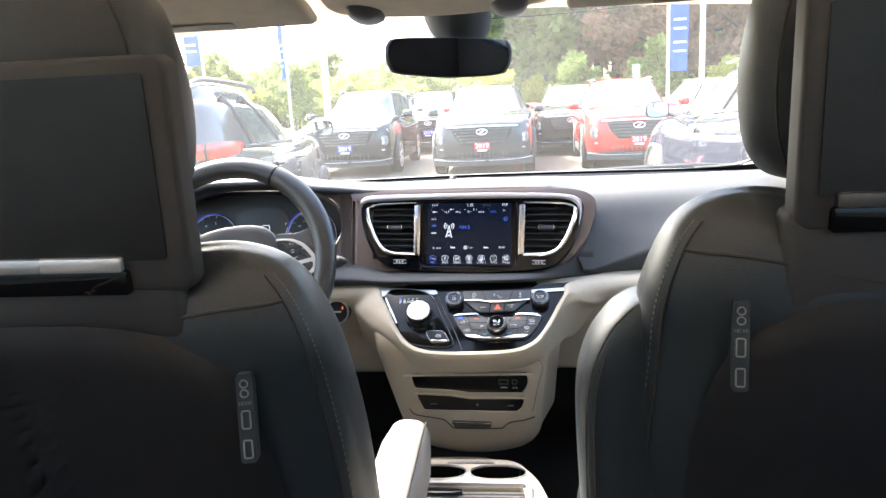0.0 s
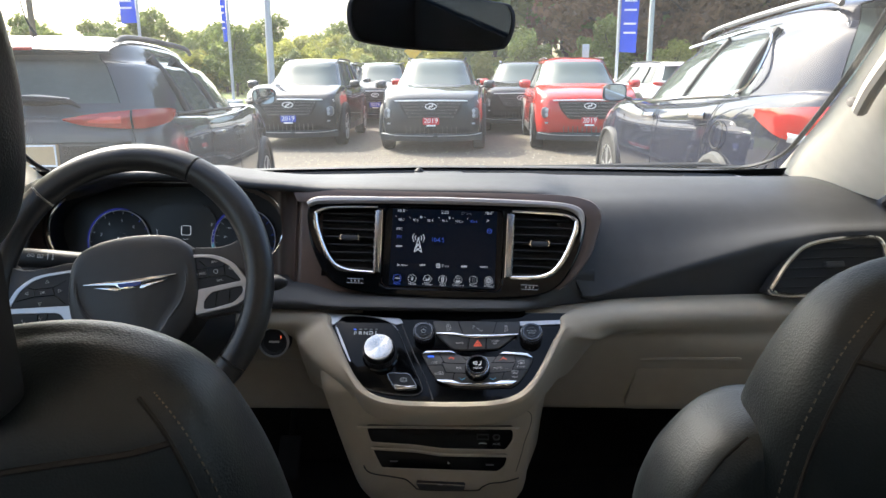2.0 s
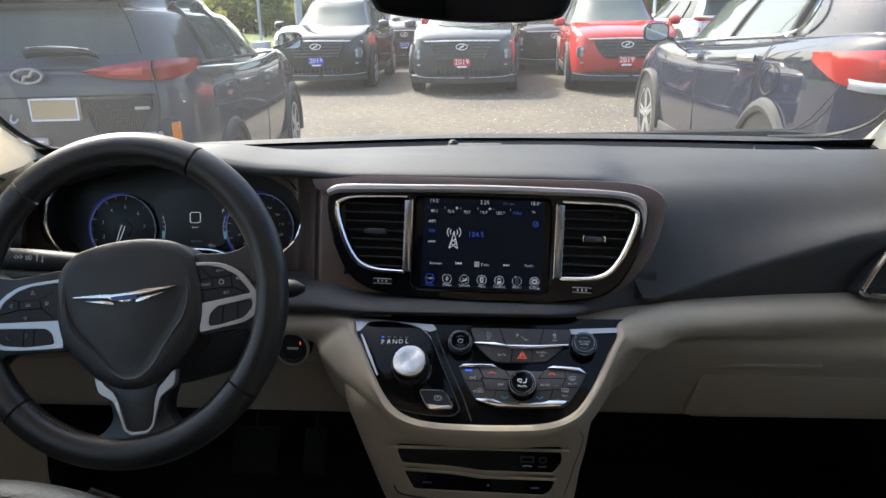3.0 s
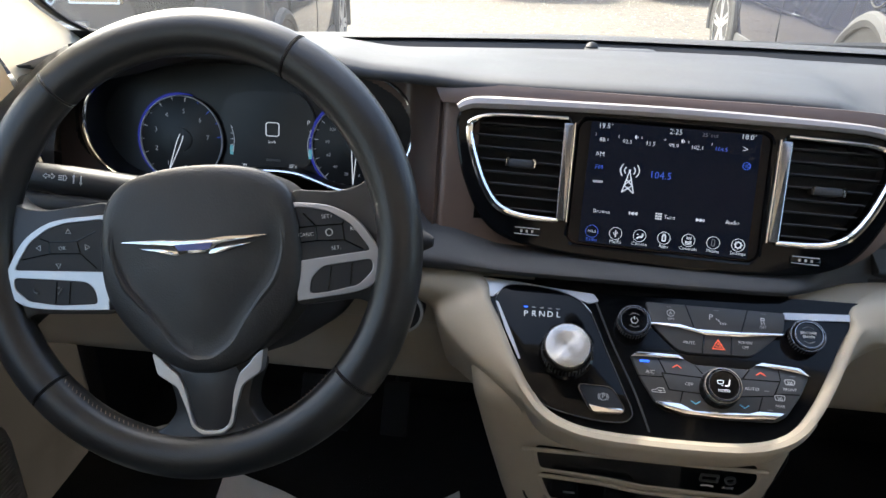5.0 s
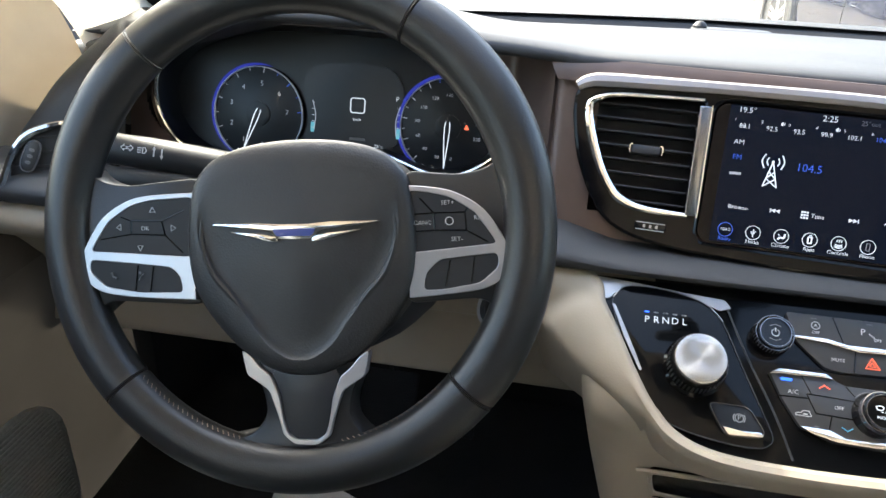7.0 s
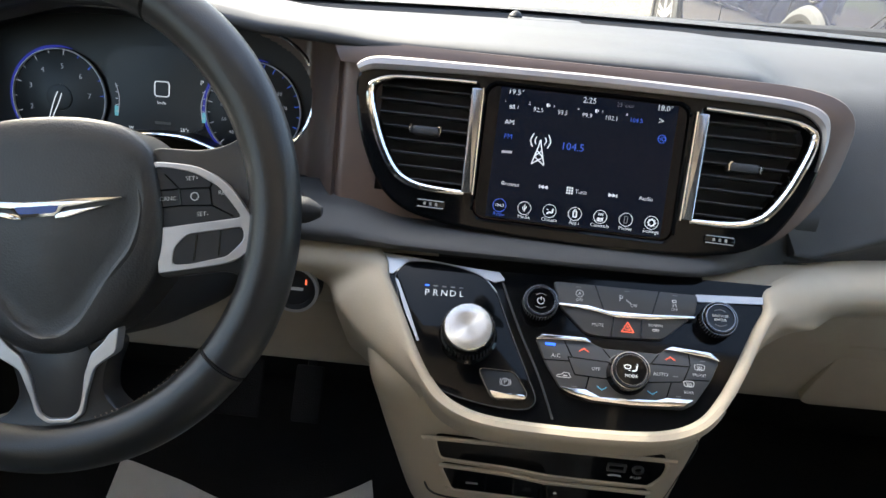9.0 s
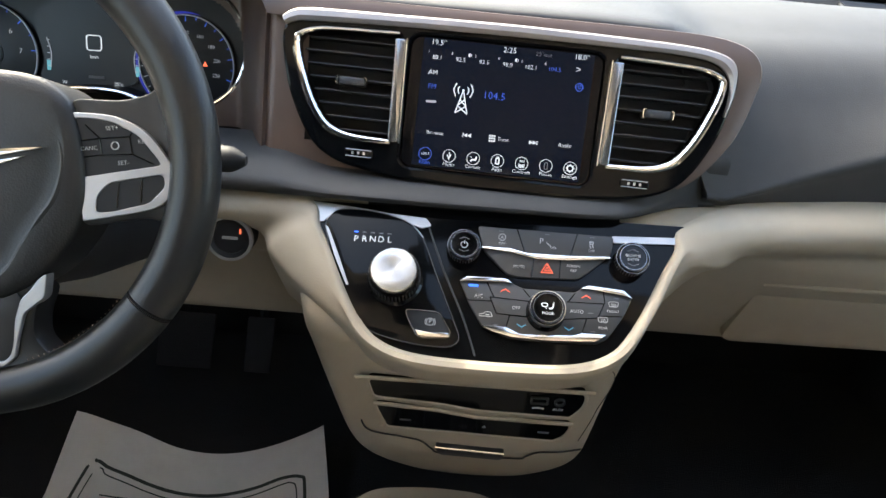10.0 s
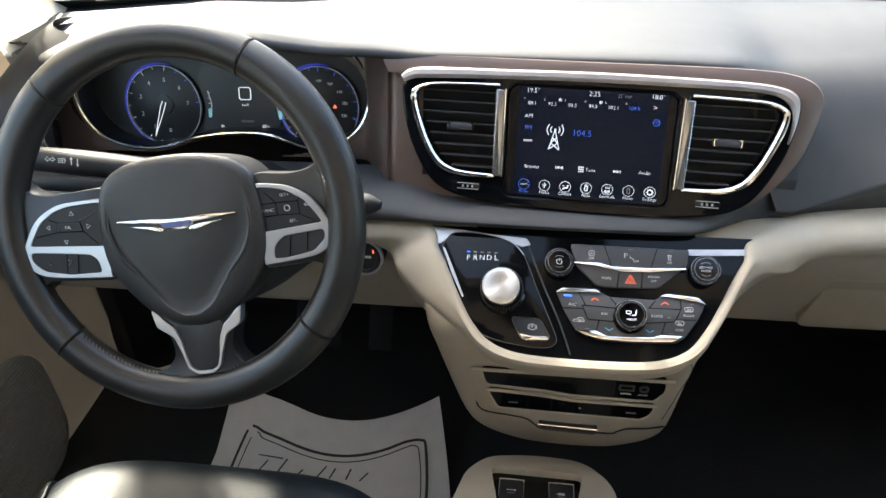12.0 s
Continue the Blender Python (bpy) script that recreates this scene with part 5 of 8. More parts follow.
    # ---- outer vents, start button
    for m_, sg in ((pose(-0.812, 1.498, 1.069, 74, 0, 20), -1), (pose(0.54, 1.566, 1.080, 70, 0, 8), 1)):
        if sg == 1:
            o = [tuple(p) for p in spline([(-0.092, -0.040), (-0.086, -0.025), (-0.055, 0.012), (-0.02, 0.034), (0.05, 0.042), (0.10, 0.035), (0.10, -0.035), (0.04, -0.045), (-0.05, -0.047)], 60, True)]
        else:
            o = [tuple(p) for p in spline([(-0.0465, -0.030), (-0.041, -0.013), (-0.031, 0.010), (-0.018, 0.026), (0.0, 0.034), (0.022, 0.038), (0.05, 0.039), (0.065, 0.033), (0.068, -0.028), (0.055, -0.037), (0.0, -0.0385), (-0.039, -0.0375)], 60, True)]
        v = part("side_vent", plate(o, -0.03, 0.001, 0.0), M_MATTE, d, "black side air vent with chrome surround", m_)
        part("chrome_frame", tube([(x, y, 0.004) for x, y in o[::2]], 0.0045, 90, 8, True), M_CHROME, v, m=m_)
        for i in range(5):
            y = 0.026 - i * 0.015
            xs = [p[0] for p in o if abs(p[1] - y) < 0.008]
            part("slat", box(min(xs) + 0.004, max(xs) - 0.004, y - 0.0010, y + 0.0010, 0.0, 0.004, 0.0006, 1), M_MATTE, v, m=m_)
        if sg > 0:
            part("slider", plate(rrect(0.0, 0.032, -0.005, 0.005, 0.003), 0.0, 0.009, 0.002), M_KEY, v, m=m_)
            continue
        tw = m_ @ pose(-0.0145, 0.0065, 0, 0, 0, -24)
        wheel_ = part("thumbwheel", plate(superell(0, 0, 0.0075, 0.0165, 2.6, 36), 0.0, 0.007, 0.002), M_KEY, v, "ribbed vent thumbwheel", tw)
        part("wheel_rim", ring_line(superell(0, 0, 0.0082, 0.0172, 2.6, 36), 0.0009, 0.003, 0.0065), M_DIMPRINT, wheel_, m=tw)
        for k in (-1, 0, 1):
            part("wheel_mark", plate(rrect(-0.0026, 0.0026, k * 0.0068 - 0.0017, k * 0.0068 + 0.0017, 0.0015), 0.006, 0.0078), M_DIMPRINT, wheel_, m=tw)
    im = pose(-0.327, 1.468, 0.978, 80, 0, 0)
    ig = part("start_button", knob([(0.023, -0.02), (0.023, 0.004), (0.020, 0.006), (0.0165, 0.004), (0.0165, 0.002), (0.002, 0.0025)], 36), M_MATTE, d, "round black start button with silver ring", im)
    part("chrome_ring", ring_line(circle(0, 0, 0.0235, 40), 0.0028, 0.0, 0.0062), M_SATIN, ig, m=im)
    part("button_mark", plate(rrect(-0.008, 0.008, -0.0015, 0.0015, 0.0008), 0.0025, 0.0032), M_PRINT, ig, m=im)
    part("button_mark", plate(rrect(0.010, 0.0115, 0.005, 0.010, 0.0006), 0.0025, 0.0036), M_RED, ig, m=im)
    # headlamp switch block low on the left
    hb = pose(-0.755, 1.478, 0.99, 80, 0, 0)
    hs = part("headlamp_switches", plate(rrect(-0.055, 0.045, -0.03, 0.025, 0.008), -0.02, 0.006, 0.003), M_KEY, d, "charcoal headlamp and dimmer switches", hb)
    for i in range(3):
        part("switch_mark", plate(rrect(-0.006 + i * 0.012, -0.003 + i * 0.012, -0.01, 0.008, 0.001), 0.006, 0.0075), M_PRINT, hs, m=hb)
    part("silver_edge", tube([(-0.055, -0.03, 0.005), (0.045, -0.028, 0.005)], 0.002, 6, 6), M_SATIN, hs, m=hb)
    return d


build_dashboard()


# ---------------------------------------------------------------- steering wheel
WH = pose(-0.480, 1.325, 1.113, 66, 0, 0) @ pose(0.003, -0.004, 0, 0, 0, 7.5) @ Matrix.Scale(1.015, 4)


def build_wheel():
    w = thing("steering_wheel", WH, "black leather steering wheel with silver spokes", "steering wheel")
    R = 0.1738

    def arc(a0, a1, r=R, n=24, z=0.0):
        return [(r * math.cos(radians(t)), r * math.sin(radians(t)), z) for t in np.linspace(a0, a1, n)]

    def rim(a0, a1, name, m_, k=1.0):
        n = 60
        rows = []
        for t in np.linspace(a0, a1, n):
            c, s = math.cos(radians(t)), math.sin(radians(t))
            swell = 1 + 0.05 * math.exp(-((abs(((t + 180) % 360) - 180) - 35) / 22) ** 2) + 0.05 * math.exp(-((abs(((t + 180) % 360) - 180) - 145) / 22) ** 2)
            rows.append([((R + 0.0185 * k * swell * math.cos(a)) * c, (R + 0.0185 * k * swell * math.cos(a)) * s, 0.0165 * k * math.sin(a)) for a in (2 * math.pi * q / 16 for q in range(16))])
        return part(name, grid(rows, True, True), m_, w, m=WH)

    rim(-41, 56, "rim_grip", M_RIM)
    rim(57, 128, "rim_top", M_RIM)
    rim(129, 221, "rim_grip", M_RIM)
    rim(222, 318, "rim_bottom", M_RIM)
    for a in (56.5, 128.5, 221.5, 318.5):
        c, s = math.cos(radians(a)), math.sin(radians(a))
        part("rim_seam", tube([((R + 0.0186 * math.cos(q)) * c, (R + 0.0186 * math.cos(q)) * s, 0.0168 * math.sin(q)) for q in np.linspace(0, 2 * math.pi, 20)[:-1]], 0.0004, 40, 5, True), M_DARKTHREAD, w, m=WH)
    bm = bmesh.new()
    for a0, a1 in ((223, 256), (284, 315)):
        for t in np.arange(a0, a1, 1.6):
            st = tube([((R - 0.0192) * math.cos(radians(t)), (R - 0.0192) * math.sin(radians(t)), 0.006), ((R - 0.0185) * math.cos(radians(t + 0.9)), (R - 0.0185) * math.sin(radians(t + 0.9)), 0.0095)], 0.00042, 3, 4)
            me = bpy.data.meshes.new("t")
            st.to_mesh(me)
            bm.from_mesh(me)
            st.free()
            bpy.data.meshes.remove(me)
    tagged(part("stitching", bm, M_THREAD, w, "pale stitching inside the rim", WH), kind="stuff")
    # hub cover: a shield whose rolled shoulder rises to a ridge round a flatter face
    HB = WH @ pose(0.011, 0.0, 0.0)
    pad = [(0.0, 0.0640), (0.032, 0.0618), (0.058, 0.0550), (0.074, 0.0425), (0.0808, 0.0280), (0.0847, 0.0), (0.0838, -0.0280), (0.0775, -0.0490), (0.0620, -0.0705), (0.0440, -0.0880), (0.0200, -0.1015), (0.0, -0.1045)]
    face = [(0.0, 0.0480), (0.030, 0.0470), (0.052, 0.0430), (0.066, 0.0330), (0.0725, 0.0140), (0.0725, -0.0080), (0.064, -0.0300), (0.050, -0.0470), (0.037, -0.0620), (0.024, -0.0800), (0.010, -0.0900), (0.0, -0.0915)]
    ring = [spline(h_ + [(-x, y) for x, y in h_[-2:0:-1]], 96, True) for h_ in (pad, face)]
    rows = []
    for k, grow, z in ((0, 0.97, -0.05), (0, 0.99, -0.012), (0, 1.0, 0.0), (0, 1.0, 0.0055), (0.06, 1.0, 0.0085), (0.18, 1.0, 0.0108), (0.38, 1.0, 0.0125), (0.62, 1.0, 0.0136), (0.85, 1.0, 0.0143), (0.97, 1.0, 0.0144), (1.0, 0.985, 0.0128), (1.0, 0.94, 0.0118), (1.0, 0.8, 0.0124), (1.0, 0.5, 0.0150), (1.0, 0.02, 0.0160)):
        rows.append([((p[0] * (1 - k) + f_[0] * k) * grow, (p[1] * (1 - k) + f_[1] * k + 0.012) * grow - 0.012, z + (max(0.0, 0.0146 - z) * max(0.0, min(1.0, (f_[1] + 0.012) / 0.036)) if k == 1.0 else 0.0)) for p, f_ in zip(*ring)])
    hub = part("airbag_cover", grid(rows, True, True), M_PAD, w, "black grained airbag cover", HB)
    for sg in (1, -1):
        part("cover_crease", tube([(sg * x, y, 0.0125) for x, y in ((0.069, 0.020), (0.0715, -0.006), (0.064, -0.0295), (0.050, -0.0465), (0.036, -0.0635))], [0.0006, 0.0022, 0.003, 0.0028, 0.0006], 30, 8), M_PAD, hub, m=HB)
    words("airbag_text", "AIRBAG", 0.0068, at2(HB, 0.0, -0.060, 0.0134), M_MATTE, hub)
    # winged badge, a plain shape
    bx = [(-0.070, 0.002), (-0.040, -0.001), (-0.022, -0.003), (-0.014, -0.009), (0.0, -0.0095), (0.014, -0.009), (0.022, -0.003), (0.040, -0.001), (0.070, 0.002), (0.068, 0.0035), (0.03, 0.0035), (0.012, 0.0022), (-0.012, 0.0022), (-0.03, 0.0035), (-0.068, 0.0035)]
    bd = part("badge", plate([(x * 0.878, y * 0.95 + 0.002) for x, y in bx], 0.010, 0.0178, 0.0008), M_CHROME, hub, "chrome winged badge", HB)
    for sg in (1, -1):
        part("wing_blade", plate([(sg * x, y) for x, y in ((0.013, -0.0048), (0.024, -0.0026), (0.050, -0.0004), (0.034, -0.0042), (0.020, -0.0078), (0.012, -0.0085))][::-sg], 0.010, 0.0172, 0.0005), M_CHROME, bd, m=HB)
    part("badge_inset", plate(rounded([(-0.016, 0.0005), (0.016, 0.0005), (0.013, -0.0045), (-0.013, -0.0045)], 0.002), 0.0170, 0.0184), mat("dark blue enamel", (0.02, 0.04, 0.2), 0.2), bd, m=HB)
    # side spokes
    for sg in (1, -1):
        def q(pts):
            return [(sg * x, y) for x, y in pts]
        x0 = 0.0900 if sg == 1 else 0.0690
        sp_ = part("spoke", plate(rounded(q([(x0 - 0.004, 0.040), (0.125, 0.0355), (0.148, 0.0400), (0.166, 0.060), (0.172, -0.03), (0.160, -0.066), (0.142, -0.050), (x0 - 0.004, -0.054)]), 0.010), -0.022, 0.003, 0.006), M_RIM, w, m=WH)
        key_o = q([tuple(p) for p in spline([(x0, 0.0288), (0.104, 0.0275), (0.1225, 0.0235), (0.1415, 0.0120), (0.1545, -0.0060), (0.1608, -0.0210), (0.1560, -0.0345), (0.142, -0.0435), (0.1125, -0.0475), (x0, -0.0495)], 60)])
        up_ = rounded(q([(x0 + 0.0006, 0.0252), (0.104, 0.0238), (0.1195, 0.0200), (0.1365, 0.0095), (0.1475, -0.0060), (0.1515, -0.0125), (x0 + 0.0006, -0.0180)]), 0.004)
        lo_ = rounded(q([(0.1520, -0.0190), (0.113, -0.0228), (x0 + 0.019, -0.0255), (x0 + 0.012, -0.0320), (x0 + 0.010, -0.0440), (0.113, -0.0438), (0.140, -0.0392), (0.1525, -0.0280)]), 0.004)
        part("silver_bezel", plate(key_o, -0.004, 0.0078, 0.0015, [up_, lo_]), M_SATIN, sp_, "satin silver spoke bezel", WH, smooth=False)
        part("key_pad", plate(up_, 0.0, 0.0070), M_MATTE, sp_, "charcoal key pad", WH)
        part("key_pad", plate(lo_, 0.0, 0.0070), M_MATTE, sp_, "charcoal key pad", WH)
        if sg == 1:
            gaps = (((0.1082, 0.0092), (0.1299, 0.0093)), ((0.1299, 0.0093), (0.1307, -0.0032)), ((0.1307, -0.0032), (0.1087, -0.0026)), ((0.1087, -0.0026), (0.1082, 0.0092)), ((0.0985, 0.0197), (0.1082, 0.0092)), ((0.1345, 0.0165), (0.1299, 0.0093)), ((0.1307, -0.0032), (0.1455, -0.0115)), ((0.1087, -0.0026), (0.0935, -0.0035)), ((0.0935, 0.0085), (0.1082, 0.0092)), ((0.1190, -0.0235), (0.1156, -0.0415)), ((0.1360, -0.0212), (0.1335, -0.0385)))
        else:
            gaps = (((0.1190, 0.0092), (0.0945, 0.0085)), ((0.0945, 0.0085), (0.0920, -0.0018)), ((0.0920, -0.0018), (0.1190, -0.0005)), ((0.1190, -0.0005), (0.1190, 0.0092)), ((0.1190, 0.0092), (0.1270, 0.0125)), ((0.0945, 0.0085), (0.0770, 0.0160)), ((0.0920, -0.0018), (0.0785, -0.0150)), ((0.1190, -0.0005), (0.1440, -0.0040)), ((0.1144, -0.0235), (0.1168, -0.0420)), ((0.1020, -0.0240), (0.1050, -0.0430)))
        for a, b in gaps:
            part("key_gap", tube([(sg * a[0], a[1], 0.0071), (sg * b[0], b[1], 0.0071)], 0.0005, 3, 5), M_PIANO, sp_, m=WH)
        if sg == 1:
            for s, x, y in (("SET+", 0.1183, 0.0159), ("RES", 0.1396, 0.0051), ("SET-", 0.1243, -0.0092), ("CANC", 0.1004, 0.0024)):
                words("key_text", s, 0.0044, at2(WH, x, y, 0.0088), M_PRINT, sp_)
            part("key_icon", ring_line(circle(0.1191, 0.0034, 0.0030, 16), 0.0006, 0.0078, 0.0085), M_PRINT, sp_, m=WH)
        else:
            words("key_text", "OK", 0.0046, at2(WH, -0.1068, 0.0034, 0.0088), M_PRINT, sp_)
            for x, y, a in ((-0.1007, 0.0165, 0), (-0.1110, -0.0104, 180), (-0.0850, 0.0032, -90), (-0.1274, 0.0048, 90)):
                tri = [(0.0028 * math.cos(radians(k)), 0.0028 * math.sin(radians(k))) for k in (90, 210, 330)]
                part("key_arrow", ring_line(tri, 0.0006, 0.0085, 0.009), M_PRINT, sp_, m=at2(WH, x, y, 0, a))
            part("key_icon", tube([(-0.1350, -0.0285, 0.0082), (-0.1342, -0.0315, 0.0082), (-0.1312, -0.0328, 0.0082)], [0.0009, 0.0005, 0.0009], 10, 5), M_DIMPRINT, sp_, "faint telephone mark", WH)
            part("key_icon", plate(circle(-0.1125, -0.0290, 0.0010, 12), 0.0078, 0.0084), M_DIMPRINT, sp_, m=WH)
            part("key_icon", tube([(-0.1135, -0.0345, 0.0080), (-0.1115, -0.0318, 0.0080), (-0.1095, -0.0295, 0.0080)], 0.0005, 6, 5), M_DIMPRINT, sp_, m=WH)
    # lower spoke
    LS = WH @ pose(0.0125, 0.0, 0.004)
    ls = part("lower_spoke", plate(rounded([(-0.044, -0.094), (0.044, -0.094), (0.033, -0.118), (0.031, -0.135), (0.043, -0.149), (0.075, -0.156), (0.07, -0.168), (-0.07, -0.168), (-0.075, -0.156), (-0.043, -0.149), (-0.031, -0.135), (-0.033, -0.118)], 0.012), -0.024, 0.001, 0.004), M_RIM, w, m=LS)
    bz = [(-0.0475, -0.0860), (-0.0440, -0.1040), (-0.0275, -0.1150), (-0.0205, -0.1350), (-0.0175, -0.1475), (-0.0090, -0.1540), (0.0090, -0.1540), (0.0175, -0.1475), (0.0205, -0.1350), (0.0275, -0.1150), (0.0440, -0.1040), (0.0475, -0.0860)]
    bi = [(0.0405, -0.0900), (0.0335, -0.0985), (0.0258, -0.1045), (0.0200, -0.1190), (0.0170, -0.1370), (0.0140, -0.1463), (0.0078, -0.1506)]
    bi = bi + [(-x, y) for x, y in bi[::-1]]
    part("silver_bezel", plate(rounded(bz + bi, 0.003, 3), -0.006, 0.0045, 0.0008), M_SATIN, ls, "satin silver lower spoke bezel", LS, smooth=False)
    part("spoke_inset", plate([(-0.0225, -0.099)] + [(x * 0.985, y) for x, y in bi[-3:1:-1]][::-1][::-1] + [(0.0225, -0.099)], -0.004, 0.0025, 0.001), M_KEY, ls, m=LS)
    # column and stalks
    part("column_shroud", grid([[(0.085 * s_ * math.cos(a), -0.03 + 0.075 * s_ * math.sin(a), z) for a in (2 * math.pi * k / 32 for k in range(32))] for s_, z in ((0.9, -0.045), (1.0, -0.06), (1.05, -0.14), (1.0, -0.25))], True), M_MATTE, w, m=WH)
    ST = pose(-0.480, 1.325, 1.113, 66, 0, 0)
    stl = part("turn_stalk", tube([(-0.04, 0.034, -0.088), (-0.10, 0.040, -0.084), (-0.16, 0.0445, -0.080), (-0.225, 0.048, -0.076)], [0.014, 0.0145, 0.0145, 0.013], 30, 18, flat=0.9), M_MATTE, w, "charcoal turn signal stalk", ST)
    IC = ST @ pose(0, 0, -0.0655)
    for sg in (1, -1):
        arrow = [(0.0005, 0.0013), (0.0028, 0.0013), (0.0028, 0.0028), (0.0062, 0.0), (0.0028, -0.0028), (0.0028, -0.0013), (0.0005, -0.0013)]
        part("stalk_icon", ring_line([(sg * x, y) for x, y in arrow][::sg], 0.0005, 0, 0.0006), M_PRINT, stl, m=IC @ pose(-0.173, 0.0475, 0))
    part("stalk_icon", ring_line([(0.0, -0.0028), (0.0022, -0.0028), (0.0040, 0.0), (0.0022, 0.0028), (0.0, 0.0028)], 0.0006, 0, 0.0006), M_PRINT, stl, m=IC @ pose(-0.1585, 0.0465, 0))
    for k in (-1, 0, 1):
        part("stalk_icon", plate(rrect(-0.0048, -0.0010, k * 0.0019 - 0.0004, k * 0.0019 + 0.0004, 0.0002), 0, 0.0006), M_PRINT, stl, m=IC @ pose(-0.1585, 0.0465, 0))
    for x, sg in ((-0.1478, 1), (-0.1405, -1)):
        part("stalk_icon", plate(rrect(-0.0005, 0.0005, -0.0036, 0.0036, 0.0003), 0, 0.0006), M_PRINT, stl, m=IC @ pose(x, 0.0455, 0))
        part("stalk_icon", plate([(-0.0016, sg * 0.0024), (0.0016, sg * 0.0024), (0.0, sg * 0.0052)][::sg], 0, 0.0006), M_PRINT, stl, m=IC @ pose(x, 0.0455, 0))
    part("dimmer_stalk", tube([(-0.06, 0.014, -0.080), (-0.13, 0.020, -0.075), (-0.205, 0.022, -0.070)], [0.011, 0.010, 0.009], 16, 12, flat=0.7), M_MATTE, w, m=ST)
    part("wiper_stalk", tube([(0.06, 0.01, -0.085), (0.15, 0.012, -0.08), (0.196, 0.012, -0.075)], [0.013, 0.012, 0.012, 0.012, 0.011, 0.004], 24, 12, flat=0.75), M_MATTE, w, "charcoal wiper stalk", ST)
    return w


build_wheel()


# ---------------------------------------------------------------- front seats
def seat_rings(levels, n=40, e=3.0, fine=1):
    """Rings of a padded block: (centre x, y, z, half width, half depth, lean) from low to high."""
    levels = levels if fine == 1 else [tuple(v) for v in spline(levels, (len(levels) - 1) * fine + 1)]
    return [[(cx + hw * math.copysign(abs(math.cos(t)) ** (2 / e), math.cos(t)), cy + hd * math.copysign(abs(math.sin(t)) ** (2 / e), math.sin(t)), cz + lean * math.sin(t)) for t in (2 * math.pi * k / n for k in range(n))] for cx, cy, cz, hw, hd, lean in levels]


def build_seat(cx, dy, inner, folded, label, rise=0.0, hx=0.0, flare=0.288, hy=0.0, slim=0.0):
    """A front seat with its back to the camera's start. inner: +1 where the aisle is at larger x."""
    s = thing("front_seat", (cx, 1.0 + dy, FLOOR), label, "car seat", "front seats")
    T = Matrix.Translation((cx, dy, 0))
    # cushion with side bolsters, standing a little outboard of the back
    TC = T @ Matrix.Translation((-0.052 if inner > 0 else -0.064, -dy - 0.004 + (0.0 if inner > 0 else 0.012), -0.010 if inner > 0 else 0.006))
    lv = [(0, 1.03, 0.60, 0.225, 0.235, 0), (0, 1.03, 0.66, 0.242, 0.255, 0.004), (0, 1.03, 0.72, 0.248, 0.266, 0.010), (0, 1.03, 0.760, 0.244, 0.268, 0.016), (0, 1.03, 0.784, 0.228, 0.256, 0.020), (0, 1.03, 0.795, 0.196, 0.228, 0.020), (0, 1.03, 0.793, 0.150, 0.18, 0.016), (0, 1.03, 0.785, 0.09, 0.12, 0.010), (0, 1.03, 0.782, 0.01, 0.01, 0)]
    rows = seat_rings(lv, 80, 4.2, 3)
    cu = part("cushion", grid(rows, True, True), M_LEATHER, s, m=TC)
    for sg in (1, -1):
        path = [(0.207 * sg, 1.257, 0.745), (0.205 * sg, 1.255, 0.775), (0.199 * sg, 1.242, 0.800), (0.191 * sg, 1.215, 0.8055), (0.186 * sg, 1.178, 0.8075), (0.178 * sg, 1.08, 0.801), (0.175 * sg, 0.95, 0.786)]
        part("piping", tube(path, 0.0026, 50, 8), M_LEATHER, cu, m=TC)
        part("seam", tube([(x + 0.0035 * sg, y, z - 0.0004) for x, y, z in path], 0.0016, 50, 6), M_DARKTHREAD, cu, m=TC)
    part("seat_base", box(-0.22, 0.22, 0.82, 1.22, FLOOR, 0.61, 0.02), M_MATTE, s, m=TC)
    part("seat_valance", box(-0.255, 0.255, 0.80, 1.24, 0.54, 0.63, 0.03, 3), M_KEY, s, m=TC)
    # backrest: padded front and flat hard shell behind
    lv = []
    for z, y, hw, hd in ((0.70, 0.945, 0.26, 0.085), (0.78, 0.925, 0.285, 0.092), (0.90, 0.895, flare, 0.092), (1.02, 0.865, flare, 0.088), (1.10, 0.845, 0.5 * flare + 0.139, 0.080), (1.165, 0.826, 0.275, 0.072), (1.215, 0.817, 0.258, 0.060), (1.240, 0.813, 0.240, 0.046), (1.254, 0.811, 0.212, 0.030), (1.261, 0.81, 0.16, 0.016), (1.262, 0.81, 0.05, 0.008)):
        lv.append((0, y, z + rise * max(0.0, z - 0.9) / 0.35, hw - slim * max(0.0, min(1.0, (z - 1.0) / 0.12)), hd, 0.01))

    def dip(p):
        """The top sinks towards the head restraint between two rounded shoulders."""
        k = max(0.0, min(1.0, (p[2] - 1.05) / 0.18)) * max(0.0, 1 - (abs(p[0]) / 0.20) ** 2) ** 2
        return (p[0], p[1], p[2] - 0.032 * k)
    body = [[dip(p) for p in r] for r in seat_rings(lv, 80, 3.4, 4)]
    back = part("backrest", grid(body, True, True), M_LEATHER, s, m=T)
    # hard panel on the rear face, with its inner edge showing as a step
    rows = []
    for z, y, hw in ((0.74, 0.846, 0.20), (0.90, 0.797, 0.228), (1.05, 0.764, 0.226), (1.12, 0.754, 0.212), (1.165, 0.752, 0.188), (1.19, 0.756, 0.15)):
        rows.append([(x * hw, y - 0.008 + 0.018 * abs(x) ** 6, z - 0.02 * abs(x) ** 4) for x in np.linspace(-1, 1, 17)])
    bm = loft(rows, 17, 24)
    bmesh.ops.solidify(bm, geom=bm.faces[:], thickness=0.012)
    part("back_panel", bm, M_MATTE, s, "black hard back panel", T)
